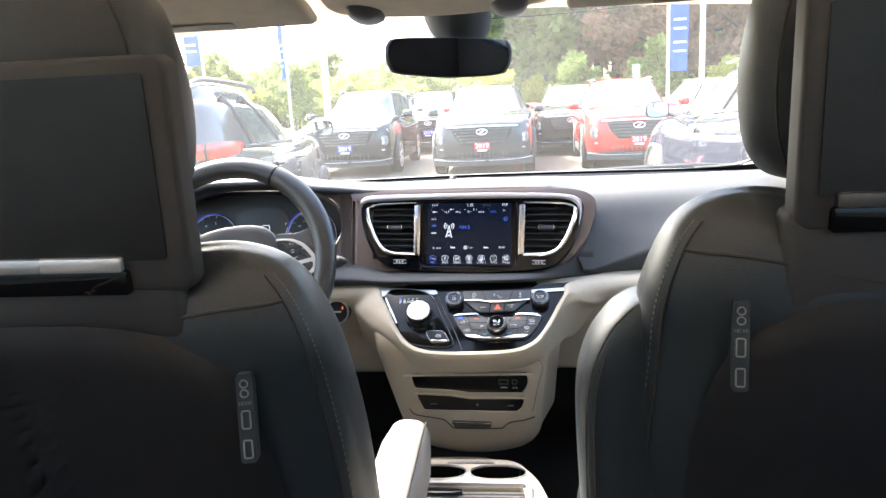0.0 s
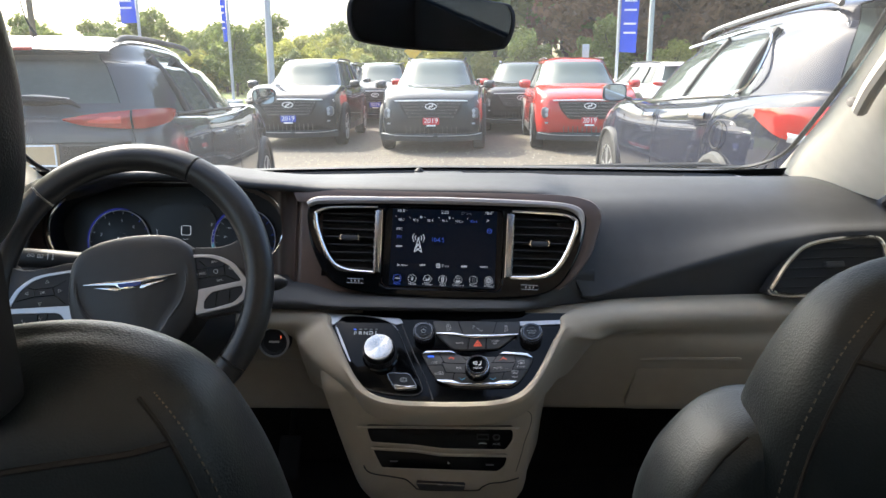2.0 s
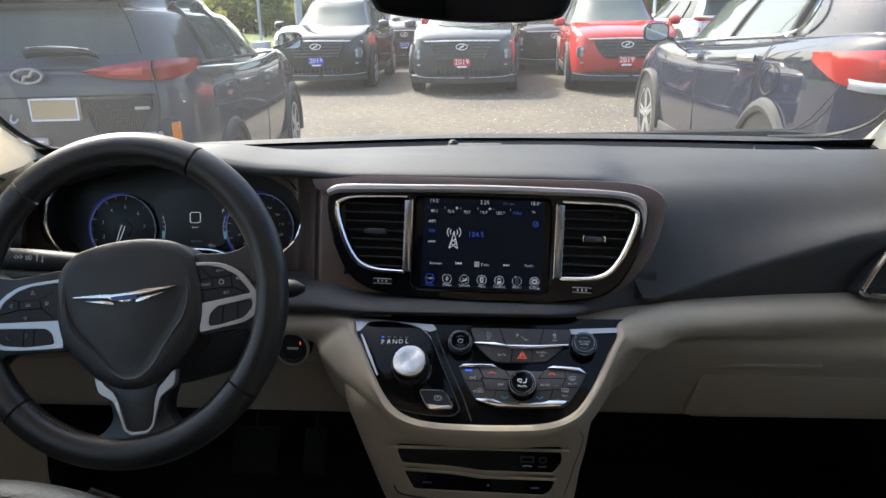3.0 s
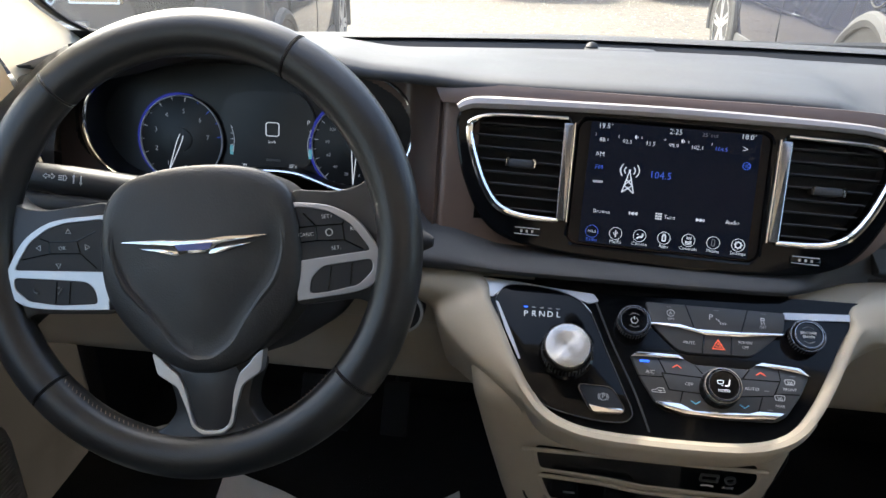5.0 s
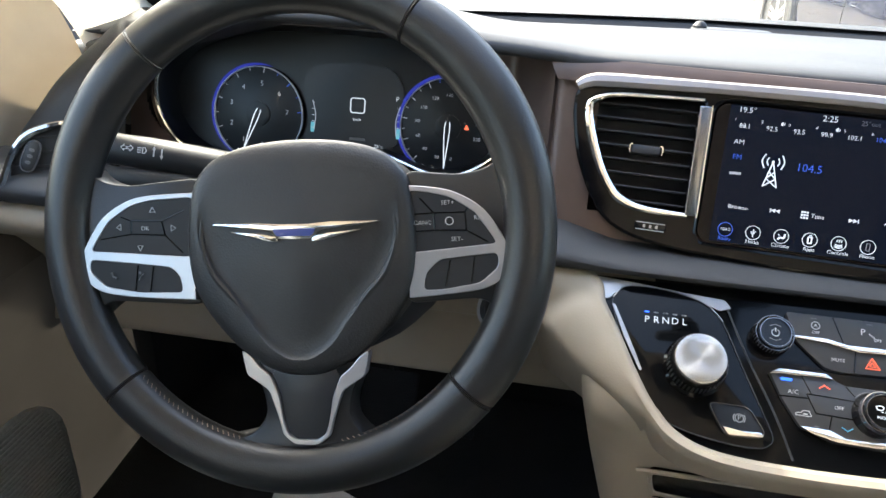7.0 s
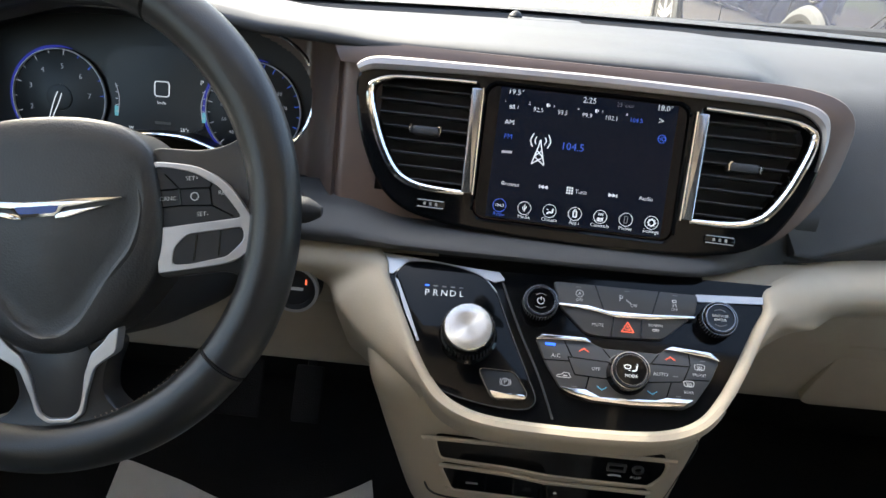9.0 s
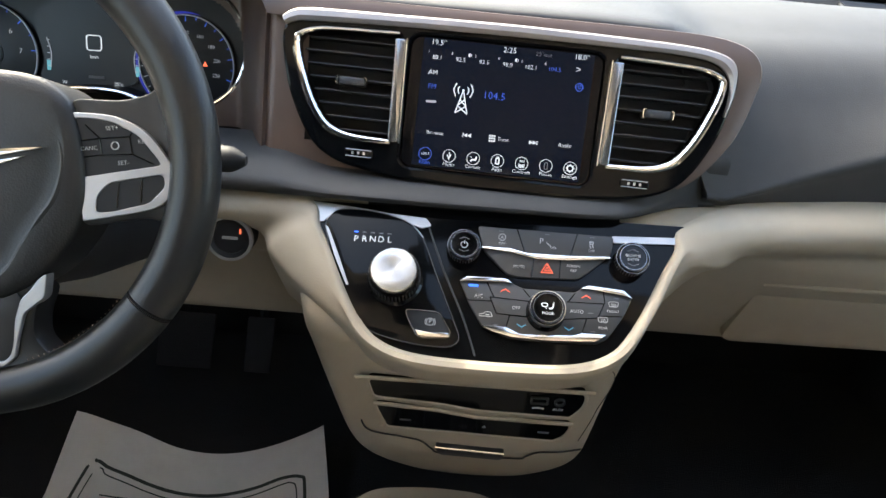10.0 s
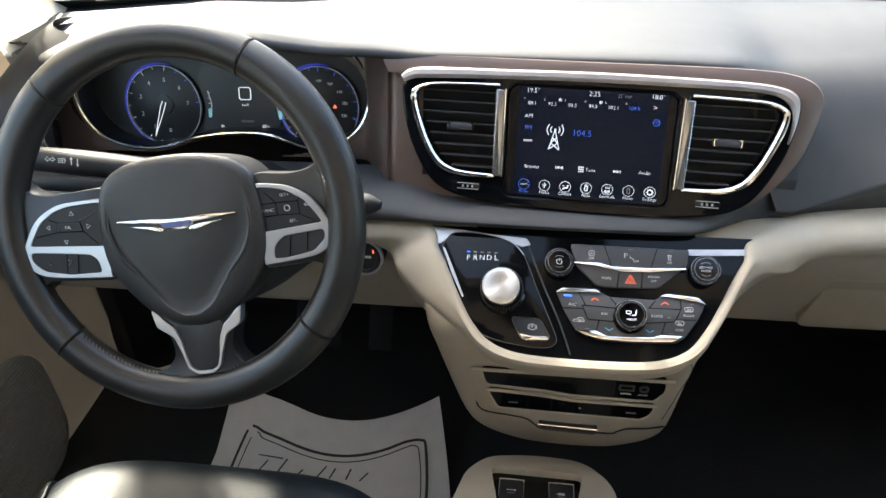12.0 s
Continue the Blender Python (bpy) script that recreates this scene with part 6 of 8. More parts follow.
    # seams down the sides and across the shoulders, lying on the cover
    skin = [[dip(p) for p in r] for r in seat_rings(lv, 112, 3.4)]
    for sg in (1, -1):
        k = 104 if sg == 1 else 64
        path = [tuple(Vector(skin[i][k]) + Vector((0.0008 * sg, -0.0008, 0))) for i in range(1, 8)]
        part("seam", tube(path, 0.0014, 60, 6), M_DARKTHREAD, s, m=T)
        bm = bmesh.new()
        pts = spline([tuple(Vector(skin[i][k + (2 if sg == 1 else -2)]) + Vector((0.0006 * sg, -0.0006, 0))) for i in range(1, 8)], 120)
        for a, b in zip(pts[:-1:2], pts[1::2]):
            st = tube([tuple(a), tuple(b)], 0.0006, 2, 4)
            me = bpy.data.meshes.new("t")
            st.to_mesh(me)
            bm.from_mesh(me)
            st.free()
            bpy.data.meshes.remove(me)
        tagged(part("stitching", bm, M_BROWNTHREAD, s, "brown stitching along the seam", T), kind="stuff")
        q = 12 if sg == 1 else 44
        part("seam", tube([tuple(Vector(skin[i][q]) + Vector((0.0008 * sg, 0.0008, 0))) for i in range(1, 8)], 0.0018, 40, 6), M_DARKTHREAD, s, m=T)
    ring = skin[6]
    part("seam", tube([tuple(Vector(ring[j % 112]) + Vector((0, -0.0005, 0.0015))) for j in range(64, 106, 4)], 0.0018, 50, 6), M_DARKTHREAD, s, m=T)
    # head restraint on two posts
    hl = [(0, 0.872, 1.278, 0.100, 0.030, 0), (0, 0.872, 1.288, 0.128, 0.044, 0), (0, 0.870, 1.32, 0.146, 0.054, 0), (0, 0.866, 1.38, 0.153, 0.057, 0), (0, 0.860, 1.44, 0.146, 0.056, 0), (0, 0.856, 1.490, 0.128, 0.048, 0), (0, 0.854, 1.515, 0.095, 0.032, 0), (0, 0.853, 1.523, 0.02, 0.01, 0)]
    hr = part("head_restraint", grid(seat_rings(hl, 64, 2.8, 4), True, True), M_LEATHER, s, m=T @ Matrix.Translation((hx, hy, 0)))
    for sg in (1, -1):
        part("post", tube([(0.07 * sg, 0.862 + hy, 1.22), (0.07 * sg, 0.865 + hy, 1.30)], 0.006, 4, 10), M_SATIN, s, m=T)
        part("seam", tube([(0.118 * sg, 0.8315, 1.297), (0.130 * sg, 0.8240, 1.33), (0.134 * sg, 0.8180, 1.38), (0.128 * sg, 0.8130, 1.44), (0.108 * sg, 0.8150, 1.492)], 0.0016, 30, 6), M_DARKTHREAD, hr, m=T @ Matrix.Translation((hx, hy, 0)))
    # rear screen behind the head restraint
    up = max(rise, 0.0) * 1.6
    sc = pose(0, 0.752, 1.317 + up, 92, 0, 0)
    rs = part("rear_screen", plate(rrect(-0.168 if inner > 0 else -0.148, 0.172, -0.10, 0.103, 0.014), -0.024, 0.0, 0.005, (), 3), M_MATTE, s, "flat black rear-seat video screen", T @ sc)
    part("screen_glass", plate(rrect(-0.150 if inner > 0 else -0.130, 0.152, -0.070, 0.088, 0.004), 0.0, 0.0015), M_REARGLASS, rs, m=T @ sc)
    part("screen_mount", box(-0.155, 0.16, 0.756, 0.82, 1.17, 1.235 + up, 0.012, 3), M_MATTE, s, m=T)
    part("hinge_strip", plate(rrect(-0.116, 0.112, -0.007, 0.006, 0.003), 0, 0.006, 0.002), M_SATIN if inner > 0 else M_KEY, rs, "silver strip below the screen" if inner > 0 else "black slot below the screen", T @ pose(0, 0.7525, 1.245 + up, 92, 0, 0))
    part("strip_recess", plate(rrect(-0.12, 0.116, -0.028, -0.006, 0.004), -0.004, 0.003, 0.001), M_PIANO, rs, m=T @ pose(0, 0.7515, 1.245 + up, 92, 0, 0))
    # sockets at the aisle edge
    pm = T @ pose(inner * 0.210 - (0.0 if inner > 0 else -0.02), 0.748, 1.102 if inner > 0 else 1.147, 82, 0, 10 * inner) @ Matrix.Scale(0.72, 4)
    sk = part("socket_panel", plate(rounded([(-0.010, 0.056), (0.010, 0.056), (0.010, -0.056), (-0.010, -0.056)], 0.006), -0.02, 0.0018), M_LEATHER, s, "black socket panel", pm)
    for y, r in ((0.044, 0.0055), (0.032, 0.0055)):
        part("jack", ring_line(circle(0, y, r, 20), 0.0016, 0.002, 0.004), M_DIMPRINT, sk, m=pm)
    words("socket_text", "HDMI", 0.0065, at2(pm, 0, 0.0195, 0.0032), M_DIMPRINT, sk)
    for y in (-0.001, -0.038):
        part("socket", ring_line(rrect(-0.006, 0.006, y - 0.012, y + 0.012, 0.003, 3), 0.0018, 0.002, 0.004), M_DIMPRINT, sk, m=pm)
    # armrest
    if folded:
        ax = inner * 0.278
        rows = seat_rings([(ax, 0.875, 0.86, 0.038, 0.05, 0), (ax, 0.872, 0.90, 0.042, 0.054, 0), (ax, 0.862, 1.05, 0.048, 0.054, 0), (ax - inner * 0.004, 0.857, 1.110, 0.043, 0.052, 0), (ax - inner * 0.014, 0.852, 1.147, 0.033, 0.046, 0), (ax - inner * 0.024, 0.850, 1.165, 0.023, 0.038, 0), (ax - inner * 0.030, 0.850, 1.173, 0.010, 0.02, 0), (ax - inner * 0.031, 0.850, 1.175, 0.002, 0.004, 0)], 48, 3.0, 5)
        a = part("armrest", grid(rows, True, True), M_LEATHER, s, "black padded armrest folded up", T)
        for off in (0.0, 0.008):
            part("stitch_line", tube([(ax + inner * (0.038 - off), 0.824, 0.90), (ax + inner * (0.041 - off), 0.814, 1.04), (ax + inner * (0.033 - off), 0.811, 1.105), (ax + inner * (0.014 - off), 0.811, 1.145), (ax - inner * (0.006 + off), 0.816, 1.163)], 0.0010, 50, 5), M_DARKTHREAD, a, m=T)
    else:
        ax = inner * 0.285
        secs = []
        for y, z, hw, hh in ((0.82, 0.865, 0.022, 0.03), (0.85, 0.872, 0.034, 0.042), (0.98, 0.888, 0.037, 0.046), (1.09, 0.898, 0.036, 0.044), (1.14, 0.902, 0.030, 0.038), (1.158, 0.902, 0.014, 0.02)):
            secs.append([(ax + hw * math.copysign(abs(math.cos(t)) ** 0.7, math.cos(t)), y, z + hh * math.copysign(abs(math.sin(t)) ** 0.7, math.sin(t)) - 0.02) for t in (2 * math.pi * k / 28 for k in range(28))])
        a = part("armrest", grid(secs, True, True), M_GREYLEATHER, s, "warm grey padded armrest folded down", T)
        part("stitch_line", tube([(ax + 0.026, y, z + 0.02) for y, z in ((0.86, 0.874), (0.98, 0.888), (1.09, 0.898), (1.135, 0.898))], 0.0013, 30, 5), M_DARKTHREAD, a, m=T)
    # safety belt buckle by the aisle
    part("belt_buckle", box(inner * 0.262 - 0.018, inner * 0.262 + 0.018, 0.93, 0.955, 0.70, 0.80, 0.008), M_KEY, s, m=T)
    return s


build_seat(-0.418, -0.035, 1, False, "black leather driver's seat with a rear video screen", rise=-0.012, hy=-0.042)
build_seat(0.418, 0.016, -1, True, "black leather passenger seat with its armrest folded up", 0.018, -0.012, 0.276, slim=0.010)


# ---------------------------------------------------------------- console, mirror, roof fittings, mat
CO = pose(-0.095, 1.412, 0.70, -14.5, 0, 0)      # the console's sloping top


def build_console():
    c = thing("centre_console", (-0.085, 1.25, FLOOR), "low beige console with cup holders and tambour tray", "console")
    out = rounded([(-0.114, -0.150), (0.100, -0.150), (0.098, -0.110), (0.086, -0.036), (0.052, 0.004), (-0.014, 0.009), (-0.074, -0.001), (-0.100, -0.034), (-0.112, -0.100)], 0.035, 8)
    pan = rounded([(-0.069, -0.023), (0.051, -0.025), (0.040, -0.091), (-0.056, -0.094)], 0.010)
    part("console_top", plate(out, -0.02, 0.0, 0.010, [pan], 3), M_BEIGE, c, m=CO)
    low = [CO @ Vector((x, y, 0)) for x, y in out]
    rows = [[(-0.095 + (p.x + 0.095) * k, 1.22 + (p.y - 1.22) * (1 + (k - 1) * 0.6), p.z - 0.012 if z is None else z) for p in low] for k, z in ((1.0, None), (1.03, 0.645), (1.0, 0.56), (0.95, FLOOR))]
    part("console_body", grid(rows, True), M_BEIGE, c)
    part("switch_panel", plate([(x * 0.99, y) for x, y in pan], -0.03, -0.010), M_PIANO, c, "glossy black switch panel", CO)
    for x in (-0.040, 0.023):
        k = part("switch", plate(rrect(x - 0.0148, x + 0.0148, -0.078, -0.0405, 0.004), -0.012, -0.006, 0.002), M_MATTE, c, m=CO)
        part("switch_edge", tube([(x - 0.0155, -0.074, -0.006), (x - 0.0155, -0.0430, -0.006), (x - 0.0130, -0.0395, -0.006), (x + 0.0130, -0.0395, -0.006), (x + 0.0155, -0.0430, -0.006), (x + 0.0155, -0.074, -0.006)], [0.0003, 0.0006, 0.0007, 0.0007, 0.0006, 0.0003], 40, 5), M_SATIN, k, "thin bright switch edge", CO)
        part("switch_mark", plate(rrect(x - 0.0060, x + 0.0045, -0.0615, -0.0605, 0.0004), -0.0062, -0.0054), M_PRINT, k, m=CO)
        part("switch_mark", plate(circle(x + 0.0045, -0.061, 0.0017, 12) if x < 0 else rrect(x - 0.004, x + 0.004, -0.063, -0.059, 0.001), -0.0062, -0.0055), M_PRINT, k, m=CO)
        part("switch_mark", plate(rrect(x - 0.0045, x + 0.0045, -0.0675, -0.0655, 0.0004), -0.0062, -0.0055), M_DIMPRINT, k, m=CO)
    CR = pose(-0.062, 1.276, 0.768, -2, 0, 0)      # the rear part stands higher and widens towards the seats
    rim = rounded([(-0.094, 0.0), (0.078, 0.0), (0.114, -0.07), (0.126, -0.12), (0.142, -0.20), (0.146, -0.44), (-0.146, -0.44), (-0.142, -0.20), (-0.124, -0.10)], 0.030, 8)
    cups = [superell(x, -0.046, 0.046, 0.026, 2.3, 40) for x in (-0.049, 0.049)]
    tray = rrect(-0.094, 0.094, -0.400, -0.096, 0.012)
    part("console_lid", plate(rim, -0.02, 0.0, 0.008, cups + [tray], 3), M_BEIGE, c, m=CR)
    low = [CR @ Vector((x, y, 0)) for x, y in rim]
    part("console_flank", grid([[(-0.062 + (p.x + 0.062) * k, p.y, p.z - 0.012 if z is None else z) for p in low] for k, z in ((1.0, None), (1.01, 0.70), (0.99, 0.60), (0.96, FLOOR))], True), M_BEIGE, c)
    for sg, cup in zip((-1, 1), cups):
        x0 = 0.049 * sg
        well = part("cup_well", grid([[(x0 + (x - x0) * k, -0.046 + (y + 0.046) * k, z) for x, y in cup] for k, z in ((1.0, -0.003), (0.97, -0.04), (0.92, -0.08), (0.02, -0.08))], True), M_PIANO, c, "glossy black cup holder well", CR)
        part("cup_edge", tube([(x, y, 0.0005) for x, y in cup[::2]], 0.0016, 70, 6, True), M_SATIN, well, m=CR)
        for fx in (-0.026, 0.030):
            part("cup_finger", knob([(0.008, -0.05), (0.008, -0.012), (0.006, -0.005), (0.002, -0.002)], 16), M_GREYLEATHER, well, m=CR @ pose(x0 + fx, -0.054, -0.004))
    part("cup_insert", plate(rrect(-0.038, 0.042, -0.0165, -0.010, 0.002), -0.004, 0.0015, 0.0006), M_GREYLEATHER, c, "grey strip ahead of the cup holders", CR)
    part("tray_frame", ring_line(rrect(-0.104, 0.104, -0.41, -0.086, 0.016), 0.009, -0.002, 0.006), M_SATIN, c, "satin silver tray frame", CR)
    for i in range(29):
        y = -0.399 + i * 0.0102
        part("tambour_slat", box(-0.093, 0.093, y, y + 0.0088, -0.012, -0.003, 0.0015, 1), M_KEY, c, m=CR)
    part("tray_pull", plate(superell(-0.040, -0.112, 0.036, 0.009, 2.2, 30), -0.004, 0.003, 0.001), M_PIANO, c, "oval black tray pull", CR)
    return c


build_console()


def build_mirror():
    m_ = pose(-0.072, 1.318, 1.4385, 96, 0, 10) @ pose(0, 0, 0, 0, 0, -3)
    w = thing("rear_view_mirror", (-0.07, 1.33, 1.44), "black framed rear-view mirror on the windscreen", "mirror")
    o = [tuple(p) for p in spline([(-0.101, 0.004), (-0.097, 0.022), (-0.080, 0.029), (0.0, 0.0305), (0.080, 0.029), (0.097, 0.022), (0.101, 0.004), (0.095, -0.018), (0.078, -0.027), (0.0, -0.032), (-0.078, -0.027), (-0.095, -0.018)], 72, True)]
    rows = [[(x * k, y * k, z) for x, y in o] for k, z in ((0.6, -0.035), (0.86, -0.028), (0.98, -0.012), (1.0, -0.002), (0.99, 0.003), (0.955, 0.005), (0.93, 0.002))]
    part("housing", grid(rows, True, True), M_MATTE, w, m=m_)
    part("mirror_glass", plate([(x * 0.935, y * 0.92 + 0.001) for x, y in o], 0.0, 0.0045), M_MIRROR, w, "dark tinted mirror glass", m_, smooth=False)
    part("stem", tube([(-0.06, 1.35, 1.45), (-0.058, 1.38, 1.475), (-0.055, 1.40, 1.49)], [0.014, 0.018, 0.024], 14, 12), M_MATTE, w)
    part("sensor_pod", loft([[(-0.056 + hw * math.cos(t), y, z + hh * math.sin(t)) for t in (2 * math.pi * k / 20 for k in range(20))] for y, z, hw, hh in ((1.40, 1.47, 0.035, 0.012), (1.37, 1.485, 0.05, 0.022), (1.28, 1.515, 0.055, 0.02), (1.20, 1.53, 0.055, 0.012))], 24, 14, True, True), M_MATTE, w, "black sensor pod behind the mirror")
    oc = thing("overhead_console", (CX, 1.10, 1.52), "beige overhead console with dark lamp lenses", "overhead console")
    part("console_shell", loft([[(CX + hw * math.cos(t), y, z + hh * math.sin(t)) for t in (2 * math.pi * k / 24 for k in range(24))] for y, z, hw, hh in ((1.175, 1.50, 0.12, 0.006), (1.14, 1.502, 0.15, 0.018), (1.02, 1.53, 0.15, 0.02), (0.93, 1.555, 0.14, 0.01))], 30, 12, True, True), M_LINING, oc)
    for sg in (1, -1):
        part("lamp_lens", loft([[(CX + 0.095 * sg + hw * math.cos(t), y, z + hh * math.sin(t)) for t in (2 * math.pi * k / 16 for k in range(16))] for y, z, hw, hh in ((1.165, 1.490, 0.008, 0.004), (1.15, 1.486, 0.022, 0.010), (1.11, 1.495, 0.024, 0.010), (1.09, 1.505, 0.01, 0.004))], 18, 10, True, True), M_KEY, oc, "dark lamp lens")
    for sg in (1, -1):
        v = thing("sun_visor", (CX + sg * 0.37, 1.08, 1.52), "beige fabric sun visor folded against the headliner", "sun visor", "sun visors")
        part("visor_board", box(CX + sg * 0.37 - 0.20, CX + sg * 0.37 + 0.20, 0.99, 1.165, -0.009, 0.009, 0.008, 3), M_LINING, v, m=pose(0, 0, 1.5 + 0.013, 0, 0, 0) @ Matrix.Translation((0, 1.08, 0)) @ pose(0, 0, 0, -16, 0, 0) @ Matrix.Translation((0, -1.08, 0)))
        part("visor_label", plate(rrect(-0.09, 0.09, -0.01, 0.01, 0.003), 0, 0.001), M_GREYLEATHER, v, m=pose(CX + sg * 0.37, 1.135, 1.4855, 164, 0, 0))


build_mirror()


def build_mat():
    m_ = thing("floor_mat", (-0.45, 1.5, FLOOR), "creased white paper floor mat with a printed border", "floor mat")

    def hz(x, y):
        return FLOOR + 0.012 + max(0, (y - 1.55)) * 0.35 + 0.006 * math.sin(9 * x + 2) + 0.005 * math.sin(14 * y + 5 * x) + 0.006 * max(0, math.sin(20 * x)) ** 3 * max(0, (y - 1.5) * 6)

    def far(x):
        """The mat's front edge, sagging between two lifted corners."""
        u = (x + 0.659) / 0.380
        return 1.668 + 0.016 * u - 0.052 * math.sin(math.pi * min(1, max(0, u)) ** 1.3)
    rows = []
    for u in np.linspace(0, 1, 26):
        row = []
        for v in np.linspace(0, 1, 24):
            xl = -0.659 + 0.010 * (1 - v)
            xr = -0.279 + 0.058 * math.sin(math.pi * min(1.0, (1 - v) * 1.6) / 2)
            y = 1.12 + (far(-0.659 + 0.380 * u) - 1.12) * v
            x = xl + (xr - xl) * u
            row.append((x, y, hz(x, y)))
        rows.append(row)
    part("paper_sheet", grid(rows), M_PAPER, m_)
    for k, r in ((0, 0.0024), (0.010, 0.0010)):
        pts = []
        line = [(-0.622 + k, 1.16), (-0.616 + k, 1.38), (-0.612 + k, 1.585 - k), (-0.600 + k, 1.597 - k)] + [(x, far(x) - 0.062 - k) for x in np.linspace(-0.58, -0.325, 9)] + [(-0.300 - k, 1.600 - k), (-0.290 - k, 1.588 - k), (-0.276 - k, 1.50), (-0.272 - k, 1.38), (-0.275 - k, 1.16)]
        for x, y in line:
            pts.append((x, y, hz(x, y) + 0.0015))
        part("printed_border", tube(pts, r, 120, 4, flat=0.3), M_INK, m_, "dark printed border line")
    # strokes of a marker pen that cannot be read
    rng = random.Random(5)
    x = -0.570
    for i in range(7):
        h_ = rng.uniform(0.012, 0.030)
        lean_ = rng.uniform(0.004, 0.012)
        y = 1.520
        part("pen_stroke", tube([(x, y, hz(x, y) + 0.0015), (x + lean_, y + h_, hz(x + lean_, y + h_) + 0.0015)], 0.0015, 5, 4, flat=0.3), M_INK, m_)
        x += rng.uniform(0.020, 0.036)
    part("pen_stroke", tube([(-0.580, 1.552, hz(-0.58, 1.552) + 0.0015), (-0.535, 1.549, hz(-0.535, 1.549) + 0.0015)], 0.0015, 6, 4, flat=0.3), M_INK, m_)


build_mat()


def build_pedals():
    for x, w in ((-0.40, 0.045), (-0.52, 0.09)):
        p = thing("pedal", (x, 1.78, 0.60), "black rubber pedal on a steel arm", "pedal", "foot pedals")
        part("pad", box(-w / 2, w / 2, -0.045, 0.045, -0.006, 0.006, 0.004), M_CARPET, p, m=pose(x, 1.78, 0.60, 55, 0, 0))
        part("arm", tube([(x, 1.79, 0.60), (x, 1.86, 0.70), (x, 1.93, 0.88)], 0.008, 14, 8), M_CARPET, p)


build_pedals()


def build_wiper():
    w = thing("windscreen_wiper", (0.2, 2.0, 1.18), "black windscreen wiper at rest below the glass", "wiper")
    part("blade", tube([(-0.20, 2.035, 1.168), (0.15, 2.05, 1.172), (0.48, 2.025, 1.180), (0.60, 1.99, 1.176)], [0.008, 0.008, 0.008, 0.003], 30, 8), M_MATTE, w)
    part("arm", tube([(0.02, 2.06, 1.155), (0.25, 2.05, 1.176), (0.48, 2.03, 1.183), (0.56, 2.01, 1.178)], [0.006, 0.006, 0.006, 0.002], 20, 8), M_MATTE, w)


build_wiper()


def build_side_mirror():
    m_ = thing("door_mirror", (-1.09, 1.50, 1.16), "dark door mirror outside the driver's window", "door mirror")
    o = superell(0, 0, 0.105, 0.075, 2.8, 40)
    pm = pose(-1.07, 1.47, 1.22, 88, 0, 22)
    part("housing", grid([[(x * k, y * k, z) for x, y in o] for k, z in ((0.5, -0.10), (0.9, -0.06), (1.0, 0.0), (0.95, 0.006), (0.92, 0.0))], True, True), M_PIANO, m_, m=pm)
    part("mirror_glass", plate([(x * 0.93, y * 0.93) for x, y in o], 0.0, 0.003), M_MIRROR, m_, m=pm, smooth=False)
    part("foot", box(-1.03, -0.94, 1.47, 1.53, 1.13, 1.16, 0.01), M_PIANO, m_)


build_side_mirror()


# ---------------------------------------------------------------- outside: ground
def ground_material():
    m = bpy.data.materials.new("worn gravel lot")
    m.use_nodes = True
    n, l = m.node_tree.nodes, m.node_tree.links
    b = n["Principled BSDF"]
    b.inputs["Roughness"].default_value = 0.92
    at = n.new("ShaderNodeTexCoord")
    grains, patch, vor = n.new("ShaderNodeTexNoise"), n.new("ShaderNodeTexNoise"), n.new("ShaderNodeTexVoronoi")
    grains.inputs["Scale"].default_value, grains.inputs["Detail"].default_value = 9.0, 8
    patch.inputs["Scale"].default_value, patch.inputs["Detail"].default_value = 0.35, 5
    vor.inputs["Scale"].default_value = 22.0
    for t in (grains, patch, vor):
        l.new(at.outputs["Object"], t.inputs["Vector"])
    r1, r2 = n.new("ShaderNodeValToRGB"), n.new("ShaderNodeValToRGB")
    r1.color_ramp.elements[0].position, r1.color_ramp.elements[0].color = 0.30, (0.075, 0.064, 0.050, 1)
    r1.color_ramp.elements[1].position, r1.color_ramp.elements[1].color = 0.72, (0.150, 0.128, 0.098, 1)
    r2.color_ramp.elements[0].position, r2.color_ramp.elements[0].color = 0.4, (0.75, 0.74, 0.74, 1)
    r2.color_ramp.elements[1].position, r2.color_ramp.elements[1].color = 0.62, (1.1, 1.05, 0.98, 1)
    l.new(grains.outputs["Fac"], r1.inputs[0]), l.new(patch.outputs["Fac"], r2.inputs[0])
    mul = n.new("ShaderNodeMix")
    mul.data_type, mul.blend_type = "RGBA", "MULTIPLY"
    mul.inputs["Factor"].default_value = 1.0
    l.new(r1.outputs[0], mul.inputs["A"]), l.new(r2.outputs[0], mul.inputs["B"])
    l.new(mul.outputs["Result"], b.inputs["Base Color"])
    bp = n.new("ShaderNodeBump")
    bp.inputs["Strength"].default_value, bp.inputs["Distance"].default_value = 0.45, 0.015
    l.new(vor.outputs["Distance"], bp.inputs["Height"]), l.new(bp.outputs[0], b.inputs["Normal"])
    return m


